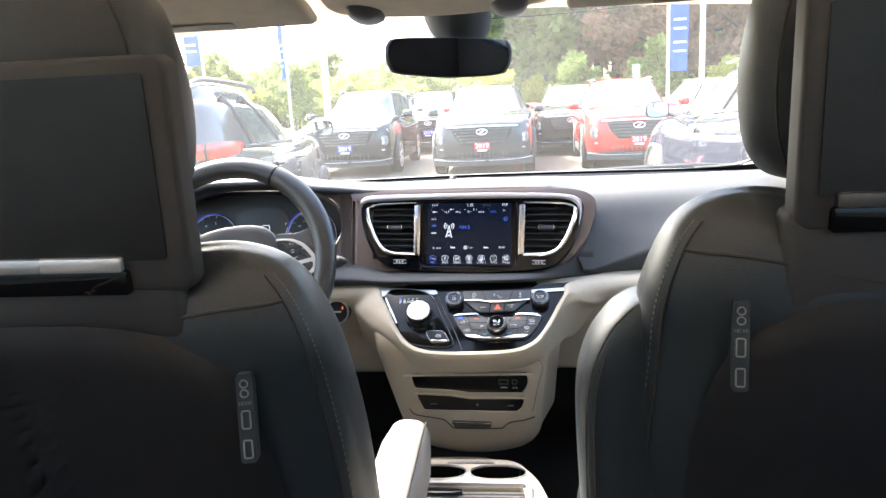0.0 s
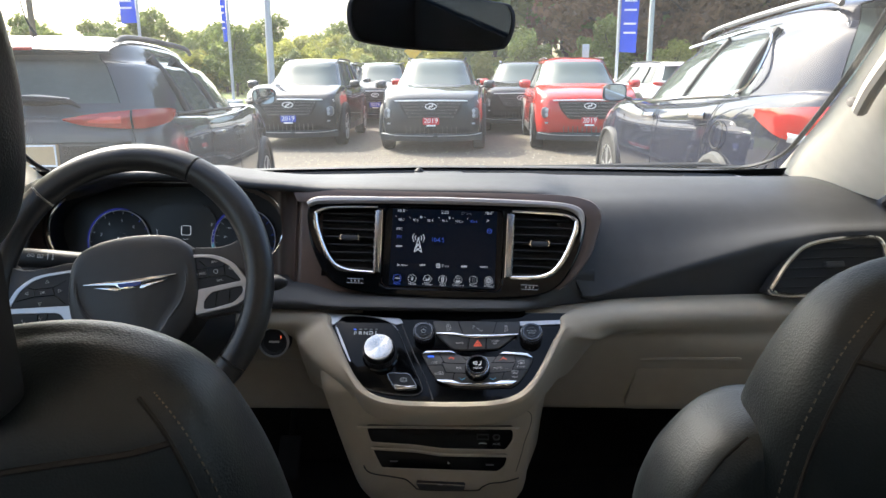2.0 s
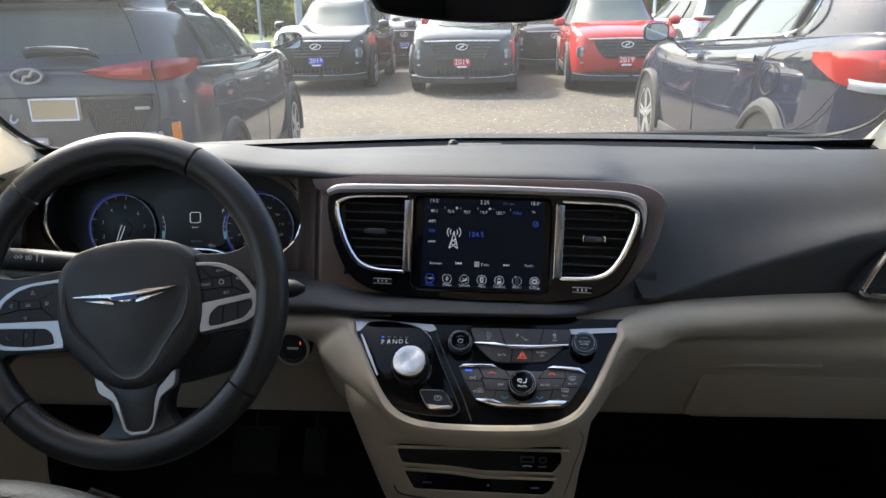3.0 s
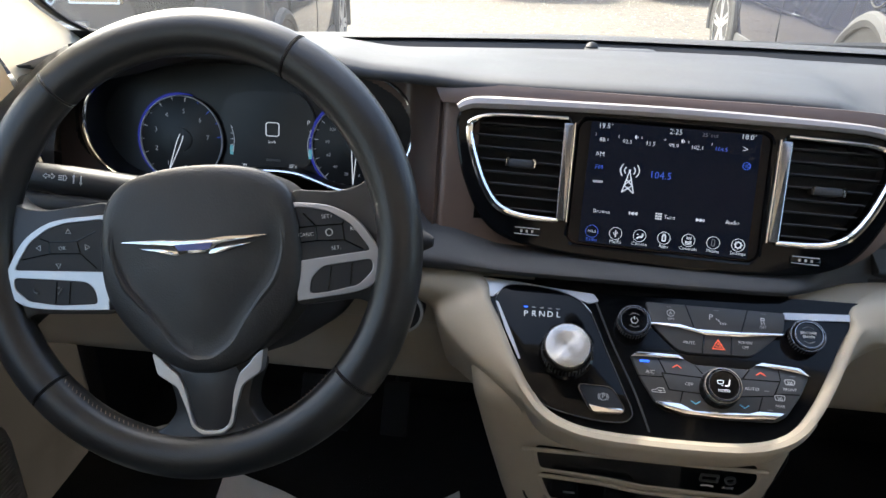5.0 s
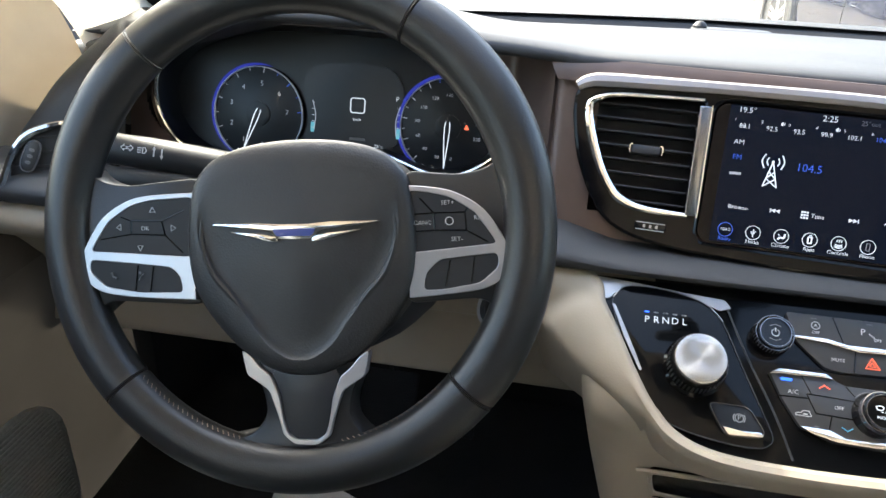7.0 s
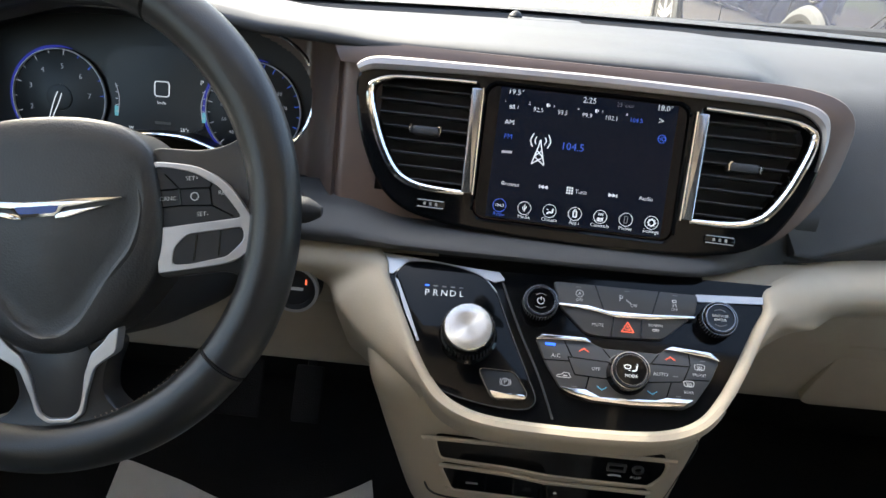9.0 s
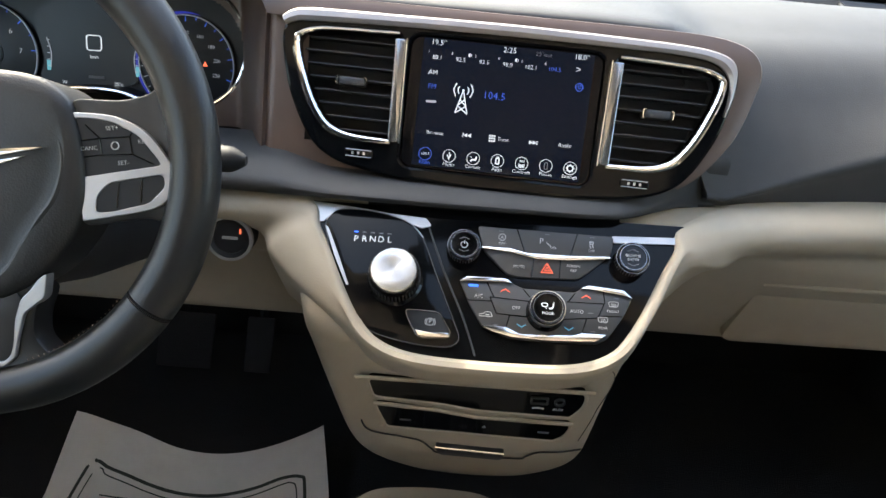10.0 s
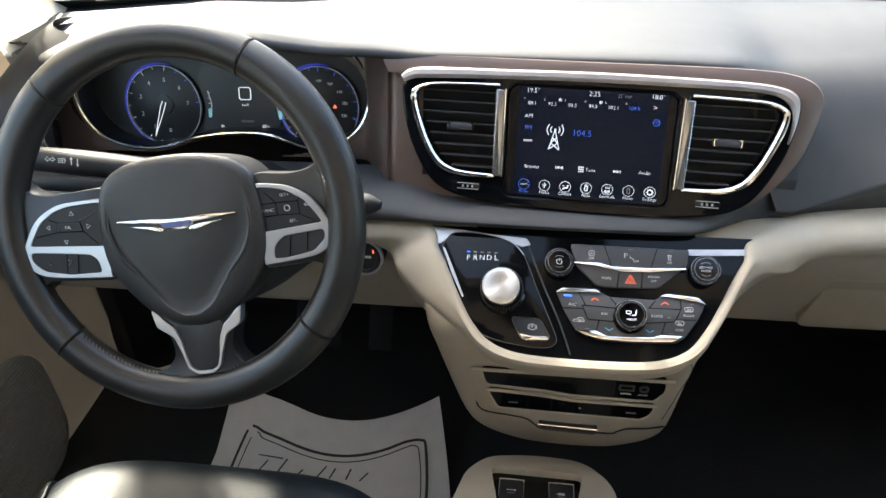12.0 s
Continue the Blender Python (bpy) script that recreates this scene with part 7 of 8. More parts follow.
bm = bmesh.new()
bmesh.ops.create_grid(bm, x_segments=40, y_segments=40, size=900)
tagged(part("ground", bm, ground_material(), m=pose(0, 300, 0)), "pale worn gravel of the car lot", "ground", kind="structure")
M_GRASS = mat("roadside grass", (0.10, 0.13, 0.03), 0.95, vary=0.5, scale=6.0, big=0.3, bump=0.6, bump_scale=12)
rows = [[(x, 27 + 0.4 * math.sin(x * 0.3) + dy, z + 0.05 * math.sin(x * 1.7)) for dy, z in ((0, 0.0), (0.6, 0.12), (4, 0.25), (12, 0.3), (22, 0.2))] for x in np.linspace(-60, 60, 121)]
tagged(part("ground_verge", grid(rows), M_GRASS), "strip of yellow-green roadside grass behind the cars", "verge", kind="structure")
# loose stones on the lot ahead of the van
random.seed(3)
vs, fs = [], []
for i in range(2600):
    x, y = random.uniform(-3.2, 3.2), 4.2 + 9.5 * random.random() ** 1.3
    r = random.uniform(0.006, 0.02)
    k = len(vs)
    a = random.random() * 6.28
    for q in range(5):
        t = a + q * 1.2566
        vs.append((x + r * math.cos(t) * random.uniform(0.7, 1.2), y + r * math.sin(t) * random.uniform(0.7, 1.2), 0.0))
    vs.append((x + r * 0.2, y, r * random.uniform(0.5, 0.9)))
    fs += [(k + q, k + (q + 1) % 5, k + 5) for q in range(5)]
me = bpy.data.meshes.new("loose_gravel")
me.from_pydata(vs, [], fs)
M_STONE = mat("pale loose stone", (0.30, 0.27, 0.21), 0.9, vary=0.35, scale=3.0, big=30.0)
tagged(link("loose_gravel", me, M_STONE), "scattered pale loose stones on the lot", "gravel", kind="stuff")

# ---------------------------------------------------------------- outside: vehicles
M_TYRE = mat("black tyre rubber", (0.012, 0.012, 0.012), 0.85, vary=0.2)
M_CLAD = mat("grey-black bumper plastic", (0.03, 0.031, 0.033), 0.65, vary=0.15)
M_CARGLASS = mat("grey-green car window", (0.075, 0.095, 0.09), 0.05, spec=0.2, vary=0.1)
M_CARSIDE = mat("sky-reflecting car window", (0.08, 0.095, 0.092), 0.04, spec=0.30, vary=0.1)
M_LAMP = mat("clear lamp glass", (0.35, 0.36, 0.37), 0.12, coat=0.8, vary=0.2, scale=60)
M_TAIL = mat("red tail lamp", (0.33, 0.018, 0.014), 0.12, coat=0.8, vary=0.15, scale=50)
M_TAILCORE = mat("pale red lamp core", (0.62, 0.055, 0.04), 0.2, coat=0.6, vary=0.1)
M_AMBER = mat("amber lamp", (0.8, 0.22, 0.02), 0.15, coat=0.6)
M_WOOD = mat("pale tan paper tag", (0.50, 0.36, 0.20), 0.7, vary=0.1)
M_REDTAG = mat("red plastic tag", (0.55, 0.02, 0.03), 0.4)
M_BLUETAG = mat("blue plastic tag", (0.03, 0.06, 0.42), 0.4)
M_TAGWHITE = mat("white tag print", (0.8, 0.8, 0.8), 0.5)


def paint(name, color):
    return mat(name, color, 0.6, 0.0, vary=0.04, coat=1.0, scale=500, spec=0.08)


P_BLACK = paint("black car paint", (0.018, 0.019, 0.021))
P_GREY = paint("dark grey car paint", (0.03, 0.034, 0.038))
P_RED = paint("bright red car paint", (0.46, 0.028, 0.022))
P_NAVY = paint("navy blue car paint", (0.004, 0.0075, 0.023))
P_KONA = paint("slate grey car paint", (0.050, 0.053, 0.059))
P_WHITE = paint("white car paint", (0.75, 0.75, 0.75))


M_CELL = mat("dark chrome mesh", (0.24, 0.245, 0.25), 0.35, 0.6)
M_BADGE = mat("bright satin chrome", (0.72, 0.73, 0.74), 0.3, 0.35, vary=0.04)
M_POD = mat("grey lamp pod", (0.10, 0.105, 0.11), 0.3, coat=0.3)


def car_body(L, W, H, belt, hood, n=30):
    """Cross rings along a car from tail to nose."""
    ys = (-0.500, -0.492, -0.465, -0.42, -0.30, -0.10, 0.10, 0.25, 0.34, 0.42, 0.465, 0.49, 0.50)
    hw = (0.72, 0.82, 0.92, 0.97, 1.0, 1.0, 1.0, 1.0, 0.985, 0.95, 0.89, 0.80, 0.72)
    zl = (0.50, 0.40, 0.33, 0.28, 0.25, 0.24, 0.24, 0.25, 0.26, 0.27, 0.30, 0.36, 0.42)
    zt = (belt - 0.10, belt - 0.03, belt, belt + 0.01, belt, belt - 0.02, belt - 0.01, hood + 0.155, hood + 0.12, hood + 0.055, hood + 0.0, hood - 0.065, hood - 0.15)
    secs = []
    for y, w, a, b in zip(ys, hw, zl, zt):
        w *= W / 2
        m_ = (a + b) / 2
        half = [(0.0, a), (0.55 * w, a), (0.88 * w, a + 0.01), (0.97 * w, a + 0.08), (1.0 * w, m_ - 0.05), (0.985 * w, m_ + 0.12), (0.965 * w, b - 0.13), (0.93 * w, b - 0.04), (0.84 * w, b - 0.005), (0.45 * w, b + 0.015), (0.0, b + 0.02)]
        secs.append([(x, y * L, z) for x, z in half] + [(-x, y * L, z) for x, z in half[-2:0:-1]])
    return loft(secs, 72, 64, True, True)


def build_suv(name, label, paint_m, L=4.77, W=1.89, H=1.68, belt=1.07, hood=1.0, front=None, rear=None, tag=None, group="parked cars", wedge=0.0, chrome=False, last_pane=0.09, rake=0.0):
    """A parked car, nose along +y, on the ground at the origin."""
    c = thing(name, (0, 0, 0), label, "car", group)
    body = part("body", car_body(L, W, H, belt, hood), paint_m, c)
    # cabin: one skin, split into panes and painted frame
    levels = ((belt - 0.03, 0.895, 0.275, -0.487), (belt + 0.12, 0.84, 0.215, -0.478), (belt + 0.28, 0.765, 0.150, -0.466), (H - 0.16, 0.70, 0.095, -0.450), (H - 0.085, 0.66, 0.058, -0.435), (H - 0.04, 0.61, 0.022, -0.415), (H - 0.015, 0.50, -0.04, -0.37), (H, 0.30, -0.10, -0.30))
    rings = []
    n = 128
    lv = spline([(z, w, f - rake * max(0.0, (z - belt) / (H - belt)), r) for z, w, f, r in levels], 30)
    for z, w, f, r in lv:
        a, b, cy = w * W / 2, (f - r) * L / 2, (f + r) * L / 2
        e = 3.6 if z < H - 0.06 else 3.3
        rings.append([(a * math.copysign(abs(math.cos(t)) ** (2 / e), math.cos(t)), cy + b * math.copysign(abs(math.sin(t)) ** (2 / e), math.sin(t)), z) for t in (2 * math.pi * k / n for k in range(n))])
    bins = {}
    for i in range(len(rings) - 1):
        z, w, f, r = (lv[i] + lv[i + 1]) / 2
        for k in range(n):
            q = [rings[i][k], rings[i][(k + 1) % n], rings[i + 1][(k + 1) % n], rings[i + 1][k]]
            x, y = sum(p[0] for p in q) / 4, sum(p[1] for p in q) / 4
            u = (y / L - r) / (f - r)
            h = (z - belt) / (H - 0.065 - belt)
            key = "cabin_frame"
            if 0.02 < h < 0.96:
                sx = abs(x) / (w * W / 2)
                if u > 0.90 and sx < 0.88:
                    key = "windscreen"
                elif u < 0.055 and sx < 0.86 and h > (0.15 if rear == "small" else 0.06):
                    key = "rear_window"
                elif sx > 0.9:
                    side = "l" if x < 0 else "r"
                    slope = 0.10 * h
                    for nm, u0, u1 in (("front", 0.545, 0.93 - 0.04 * h), ("middle", 0.275, 0.53), ("back", last_pane + 0.05 * h, 0.262)):
                        if u0 < u < u1 and h < 0.9:
                            key = nm + side
            bins.setdefault(key, []).append(q)
    for key, quads in bins.items():
        bm = bmesh.new()
        for q in quads:
            bm.faces.new([bm.verts.new(p) for p in q])
        bmesh.ops.remove_doubles(bm, verts=bm.verts, dist=1e-4)
        if key == "cabin_frame":
            part("cabin_frame", bm, paint_m, c)
        else:
            for v in bm.verts:
                v.co.x *= 0.992
            part({"windscreen": "windscreen", "rear_window": "rear_window"}.get(key, "side_window"), bm, M_CARGLASS if key in ("windscreen", "rear_window") else M_CARSIDE, c, "dark reflecting window")
    top = [(x, y, z) for x, y, z in rings[-1]]
    bm = bmesh.new()
    bm.faces.new([bm.verts.new(p) for p in top])
    part("roof", bm, paint_m, c)
    for sg in (1, -1):
        part("roof_rail", tube([(sg * 0.60 * W / 2, 0.0, H - 0.05), (sg * 0.615 * W / 2, -0.05 * L, H - 0.018), (sg * 0.62 * W / 2, -0.22 * L, H - 0.012), (sg * 0.60 * W / 2, -0.36 * L, H - 0.025), (sg * 0.58 * W / 2, -0.40 * L, H - 0.07)], 0.018, 40, 8), M_CLAD if not chrome else M_SATIN, c)
        # door mirror
        mx = sg * (W / 2 + 0.10)
        mr = part("door_mirror", loft([[(mx + hw_ * math.copysign(abs(math.cos(t)) ** 0.6, math.cos(t)), 0.185 * L + y, belt + 0.09 + hh * math.copysign(abs(math.sin(t)) ** 0.6, math.sin(t))) for t in (2 * math.pi * k / 24 for k in range(24))] for y, hw_, hh in ((-0.05, 0.105, 0.075), (-0.03, 0.112, 0.080), (0.03, 0.095, 0.068), (0.075, 0.055, 0.04), (0.085, 0.02, 0.015))], 28, 12, True, True), paint_m, c)
        part("mirror_glass", plate(superell(0, 0, 0.094, 0.066, 3.6, 30), 0, 0.004), M_MIRROR, mr, m=pose(mx, 0.185 * L - 0.050, belt + 0.09, 90, 0, 0))
        part("mirror_foot", tube([(sg * W / 2 * 0.93, 0.19 * L, belt + 0.03), (mx - sg * 0.07, 0.19 * L, belt + 0.06)], 0.03, 6, 8, flat=0.6), M_CLAD, c)
        # window line, door seams and handles
        def flank(y, z):
            return (sg * (float(np.interp(z, (belt - 0.03, belt + 0.12, belt + 0.28, H - 0.16), (0.895, 0.84, 0.765, 0.70))) * W / 2 + 0.010), y * L, z)
        wh = 0.9 * (H - 0.065 - belt)
        re = -0.487 + last_pane * 0.749
        if chrome:
            line = [(0.20, 0.01), (0.0, 0.01), (-0.2, 0.01), (re + 0.05, 0.012), (re + 0.008, 0.05), (re - 0.005, 0.4 * wh), (re + 0.015, 0.8 * wh), (re + 0.05, 0.97 * wh), (-0.15, wh), (0.0, wh * 0.98)]
        else:
            line = [(0.20, 0.002), (0.0, 0.002), (-0.2, 0.002), (-0.36, 0.002)]
        part("window_line", tube([flank(y, belt + z) for y, z in line], 0.010, 70, 6), M_CHROME if chrome else M_CLAD, c)
        for u in (0.5375, 0.2685):
            path = []
            for k in (0.03, 0.3, 0.6, 0.93):
                z = belt + k * wh
                f_ = float(np.interp(z, (belt, belt + 0.28, H - 0.16), (0.27, 0.150, 0.095))) - rake * (z - belt) / (H - belt)
                r_ = float(np.interp(z, (belt, belt + 0.28, H - 0.16), (-0.487, -0.466, -0.450)))
                x, y, z = flank(r_ + u * (f_ - r_), z)
                path.append((x - sg * 0.022, y, z))
            part("door_pillar", tube(path, 0.026, 16, 8), M_CLAD, c, "black pillar between the side windows")
        for y, back in ((0.205, 0.0), (0.0, 0.0), (-0.225, 0.045 if chrome else 0.0)):
            part("door_seam", tube([(sg * (W / 2 * 0.945), (y - back) * L, belt - 0.04), (sg * (W / 2 * 0.990), (y - 0.004 - back * 0.35) * L, belt - 0.2), (sg * (W / 2 * 1.0), (y - 0.006) * L, 0.62), (sg * (W / 2 * 0.99), y * L, 0.36)], 0.003, 24, 5), M_MATTE, c)
        for y in (0.026, -0.210) if chrome else (0.045, -0.175):
            hz, hr = (belt - 0.112, 0.021) if chrome else (belt - 0.148, 0.013)
            part("door_handle", tube([(sg * (W / 2 * 0.975), y * L - 0.11, hz - 0.004), (sg * (W / 2 * 0.985 + 0.022), y * L - 0.07, hz), (sg * (W / 2 * 0.985 + 0.022), y * L + 0.06, hz), (sg * (W / 2 * 0.975), y * L + 0.10, hz - 0.004)], hr, 20, 8), M_CHROME if chrome else paint_m, c)
        part("sill_cladding", box(sg * W / 2 * 0.965 - 0.03, sg * W / 2 * 0.965 + 0.03, -0.26 * L, 0.25 * L, 0.24, 0.38, 0.02), M_CLAD, c)
        # wheels
        for y in (0.303, -0.290):
            wy = y * L
            wr = 0.365 if H > 1.6 else 0.335
            ar = [(wy + (wr + 0.065) * math.cos(radians(t)), wr + (wr + 0.065) * math.sin(radians(t))) for t in range(-12, 193, 8)]
            part("wheel_arch", tube([(sg * (W / 2 * 0.985 + 0.006), yy, zz) for yy, zz in ar], 0.035, 50, 8), M_CLAD, c)
            wm = Matrix.Translation((sg * (W / 2 - 0.11), wy, wr)) @ pose(0, 0, 0, 0, 90 * sg, 0)
            half = [(yy - wy, zz - wr) for yy, zz in ar]
            part("wheel_well", plate([(-zz, yy) if sg > 0 else (zz, yy) for yy, zz in half][::sg], 0.04, 0.1135), M_MATTE, c, "dark wheel arch opening", wm)
            w_ = part("wheel", knob([(wr * 0.70, -0.10), (wr * 0.95, -0.10), (wr, -0.07), (wr, 0.08), (wr * 0.96, 0.112), (wr * 0.74, 0.118), (wr * 0.70, 0.10), (0.02, 0.095)], 48), M_TYRE, c, "black tyre on a silver rim", wm)
            part("rim", ring_line(circle(0, 0, wr * 0.71, 40), 0.018, 0.09, 0.119), M_SATIN, w_, m=wm)
            for k in range(5):
                part("rim_spoke", plate(rounded([(0.02, -0.035), (wr * 0.69, -0.048), (wr * 0.69, -0.016), (wr * 0.3, 0.0), (wr * 0.69, 0.016), (wr * 0.69, 0.048), (0.02, 0.035)], 0.008), 0.095, 0.115, 0.006), M_SATIN, w_, m=wm @ pose(0, 0, 0, 0, 0, 72 * k + 9))
            part("hub_cap", knob([(0.04, 0.10), (0.036, 0.122), (0.01, 0.125)], 20), M_SATIN, w_, m=wm)
    F = pose(0, L / 2, 0, 90, 0, 180)       # nose plane: x to the viewer's right, y up
    B = pose(0, -L / 2, 0, 90, 0, 0)        # tail plane
    if front:
        g = rounded([(-0.56, hood - 0.115), (0.56, hood - 0.115), (0.50, hood - 0.26), (0.36, hood - 0.42), (-0.36, hood - 0.42), (-0.50, hood - 0.26)], 0.05)
        gr = part("grille", plate(g, -0.16, 0.012, 0.005), M_MATTE, c, "dark mesh grille", F)
        k = 0
        for i in range(-9, 10):
            for j in range(5):
                gx, gy = i * 0.062 + 0.031 * (j % 2), hood - 0.145 - j * 0.055
                if abs(gx) < 0.50 - max(0.0, (hood - 0.22 - gy)) * 0.85 and not (abs(gx) < 0.11 and j < 2):
                    part("grille_cell", ring_line([(gx - 0.026, gy), (gx, gy + 0.020), (gx + 0.026, gy), (gx, gy - 0.020)], 0.007, 0.010, 0.024), M_CELL, gr, m=F)
        part("chrome_brow", tube([(-0.83, hood - 0.105, -0.19), (-0.66, hood - 0.10, -0.05), (-0.5, hood - 0.097, 0.0), (0, hood - 0.09, 0.022), (0.5, hood - 0.097, 0.0), (0.66, hood - 0.10, -0.05), (0.83, hood - 0.105, -0.19)], [0.005, 0.010, 0.012, 0.012, 0.012, 0.010, 0.005], 60, 8), M_BADGE, c, "bright chrome brow", F)
        part("badge", ring_line(superell(0, hood - 0.190, 0.105, 0.055, 2.0, 36), 0.016, 0.012, 0.04), M_BADGE, c, "plain oval chrome badge", F)
        part("badge_bar", tube([(-0.035, hood - 0.223, 0.026), (-0.016, hood - 0.190, 0.028), (0.016, hood - 0.190, 0.028), (0.035, hood - 0.157, 0.026)], 0.012, 14, 6), M_BADGE, c, m=F)
        for sg in (1, -1):
            part("headlamp", loft([[(sg * 0.73 + hw_ * math.copysign(abs(math.cos(t)) ** 0.7, math.cos(t)), hood - 0.31 + hh * math.copysign(abs(math.sin(t)) ** 0.7, math.sin(t)), z) for t in (2 * math.pi * q / 24 for q in range(24))] for z, hw_, hh in ((-0.25, 0.10, 0.10), (-0.09, 0.10, 0.10), (-0.045, 0.09, 0.09), (-0.035, 0.03, 0.03))], 28, 10, True, True), M_POD, c, "grey headlamp pod", F)
            for q in (0.035, -0.04):
                part("lamp_lens", knob([(0.042, -0.06), (0.042, -0.035), (0.03, -0.022), (0.005, -0.018)], 20), M_LAMP, c, m=F @ pose(sg * 0.73, hood - 0.31 + q, 0.0))
            part("day_lamp", tube([(sg * 0.62, hood - 0.145, -0.03), (sg * 0.72, hood - 0.14, -0.09), (sg * 0.83, hood - 0.135, -0.20)], 0.016, 16, 6, flat=0.6), M_LAMP, c, m=F)
            part("fog_lamp", plate(rrect(sg * 0.70 - 0.07, sg * 0.70 + 0.07, 0.50, 0.53, 0.01), -0.1, -0.02, 0.004), M_LAMP, c, m=F)
        part("bumper_valance", loft([[(x, 0.20 + 0.02 * abs(x), zz - 0.16 * (abs(x) / 0.9) ** 3), (x, 0.26, zz + 0.012 - 0.17 * (abs(x) / 0.9) ** 3), (x, 0.31, zz + 0.014 - 0.17 * (abs(x) / 0.9) ** 3), (x, 0.35, zz - 0.01 - 0.17 * (abs(x) / 0.9) ** 3)] for x, zz in ((-0.9, 0.0), (-0.6, 0.0), (-0.3, 0.005), (0, 0.008), (0.3, 0.005), (0.6, 0.0), (0.9, 0.0))], 16, 40), M_CLAD, c, "grey-black lower bumper", F)
        part("bumper_line", tube([(-0.88, 0.34, -0.15), (-0.6, 0.31, -0.01), (0, 0.30, 0.03), (0.6, 0.31, -0.01), (0.88, 0.34, -0.15)], 0.007, 40, 6), M_SATIN, c, m=F)
        for i in range(12):
            gx = -0.44 + i * 0.08
            part("intake_bar", box(gx - 0.006, gx + 0.006, 0.33, 0.46, 0.0, 0.016, 0.003), M_KEY, c, m=F)
    if tag:
        tm = F @ pose(0, hood - 0.445, 0.03) @ Matrix.Scale(0.92, 4)
        tg = part("year_tag", plate(rrect(-0.155, 0.155, -0.065, 0.065, 0.02), 0, 0.012, 0.003), tag, c, "plastic dealer tag with the year", tm)
        words("tag_text", "2019", 0.135, at2(tm, 0, 0.006, 0.0125), M_TAGWHITE, tg)
        part("tag_bar", plate(rrect(-0.09, 0.09, -0.095, -0.066, 0.004), 0, 0.011), M_TAGWHITE, tg, m=tm)
    if rear == "small":
        part("badge", ring_line(superell(0.073, belt - 0.027, 0.082, 0.042, 2.0, 36), 0.012, 0.0, 0.03), M_SATIN, c, "plain oval chrome badge", B)
        part("badge_bar", tube([(0.045, belt - 0.055, 0.02), (0.060, belt - 0.027, 0.022), (0.086, belt - 0.027, 0.022), (0.101, belt + 0.001, 0.02)], 0.010, 14, 6), M_CHROME, c, m=B)
        for sg in (1, -1):
            tl = part("tail_lamp", loft([[(sg * x, z + h_ * 0.5, yy), (sg * x, z + h_ * 0.1, yy + 0.012), (sg * x, z - h_ * 0.5, yy)] for x, z, h_, yy in ((0.36, belt - 0.010, 0.012, 0.016), (0.45, belt - 0.014, 0.05, 0.016), (0.55, belt - 0.014, 0.075, 0.014), (0.70, belt - 0.012, 0.10, -0.01), (0.79, belt - 0.006, 0.10, -0.06), (0.855, belt + 0.005, 0.08, -0.20), (0.872, belt + 0.02, 0.03, -0.30))], 10, 40), M_TAIL, c, "red wraparound tail lamp", B)
            part("lamp_core", loft([[(sg * x, z + h_, yy), (sg * x, z, yy + 0.004), (sg * x, z - h_, yy)] for x, z, h_, yy in ((0.46, belt - 0.014, 0.010, 0.022), (0.55, belt - 0.014, 0.017, 0.024), (0.66, belt - 0.012, 0.020, 0.010))], 6, 14), M_TAILCORE, tl, "paler red lamp core", B)
            part("lamp_joint", tube([(sg * 0.715, belt + 0.040, 0.0), (sg * 0.712, belt - 0.006, 0.006), (sg * 0.715, belt - 0.064, -0.006)], 0.006, 10, 6), M_MATTE, tl, m=B)
            part("hatch_seam", tube([(sg * 0.712, belt - 0.065, 0.0), (sg * 0.722, belt - 0.16, -0.012), (sg * 0.712, belt - 0.24, -0.012), (sg * 0.69, 0.80, -0.005)], 0.0045, 16, 5), M_MATTE, c, m=B)
            LB = B @ Matrix.Translation((sg * 0.60, 0, 0.008)) @ pose(0, 0, 0, 0, sg * 15, 0) @ Matrix.Translation((-sg * 0.60, 0, 0))
            part("lamp_housing", plate(rounded([(sg * x, z) for x, z in ((0.56, 0.74), (0.60, 0.815), (0.66, 0.850), (0.80, 0.862), (0.82, 0.74))][::sg], 0.02), -0.16, 0.0, 0.01), M_CLAD, c, "grey-black lamp housing", LB)
            part("bumper_lamp", plate(rrect(sg * 0.665 - 0.055, sg * 0.665 + 0.055, 0.762, 0.806, 0.012), -0.14, 0.010, 0.006), M_LAMP, c, "clear low tail lamp", LB)
            part("amber_lamp", plate(rrect(sg * 0.790 - 0.024, sg * 0.790 + 0.024, 0.762, 0.842, 0.01), -0.1, 0.014, 0.004), M_AMBER, c, "amber turn lamp", LB)
            part("red_lamp", plate(rrect(sg * 0.66 - 0.10, sg * 0.66 + 0.10, 0.62, 0.70, 0.01), -0.12, 0.008, 0.004), M_TAIL, c, m=B)
        part("rear_bumper", loft([[(x, 0.22, zz), (x, 0.35, zz + 0.03), (x, 0.55, zz + 0.035), (x, 0.72, zz + 0.006)] for x, zz in ((-0.88, -0.28), (-0.78, -0.10), (-0.5, 0.0), (0, 0.012), (0.5, 0.0), (0.78, -0.10), (0.88, -0.28))], 14, 40), M_CLAD, c, "grey-black rear bumper", B)
        part("hatch_crease", tube([(-0.70, 0.971, -0.01), (-0.4, 0.970, 0.004), (0.0, 0.969, 0.008), (0.4, 0.970, 0.004), (0.70, 0.971, -0.01)], 0.0045, 30, 5), M_MATTE, c, m=B)
        mp = part("mesh_panel", plate(rounded([(0.37, 0.812), (0.615, 0.812), (0.685, 0.915), (0.685, 0.958), (0.325, 0.954)], 0.015), -0.05, 0.012, 0.004), M_MATTE, c, "black honeycomb mesh panel", B)
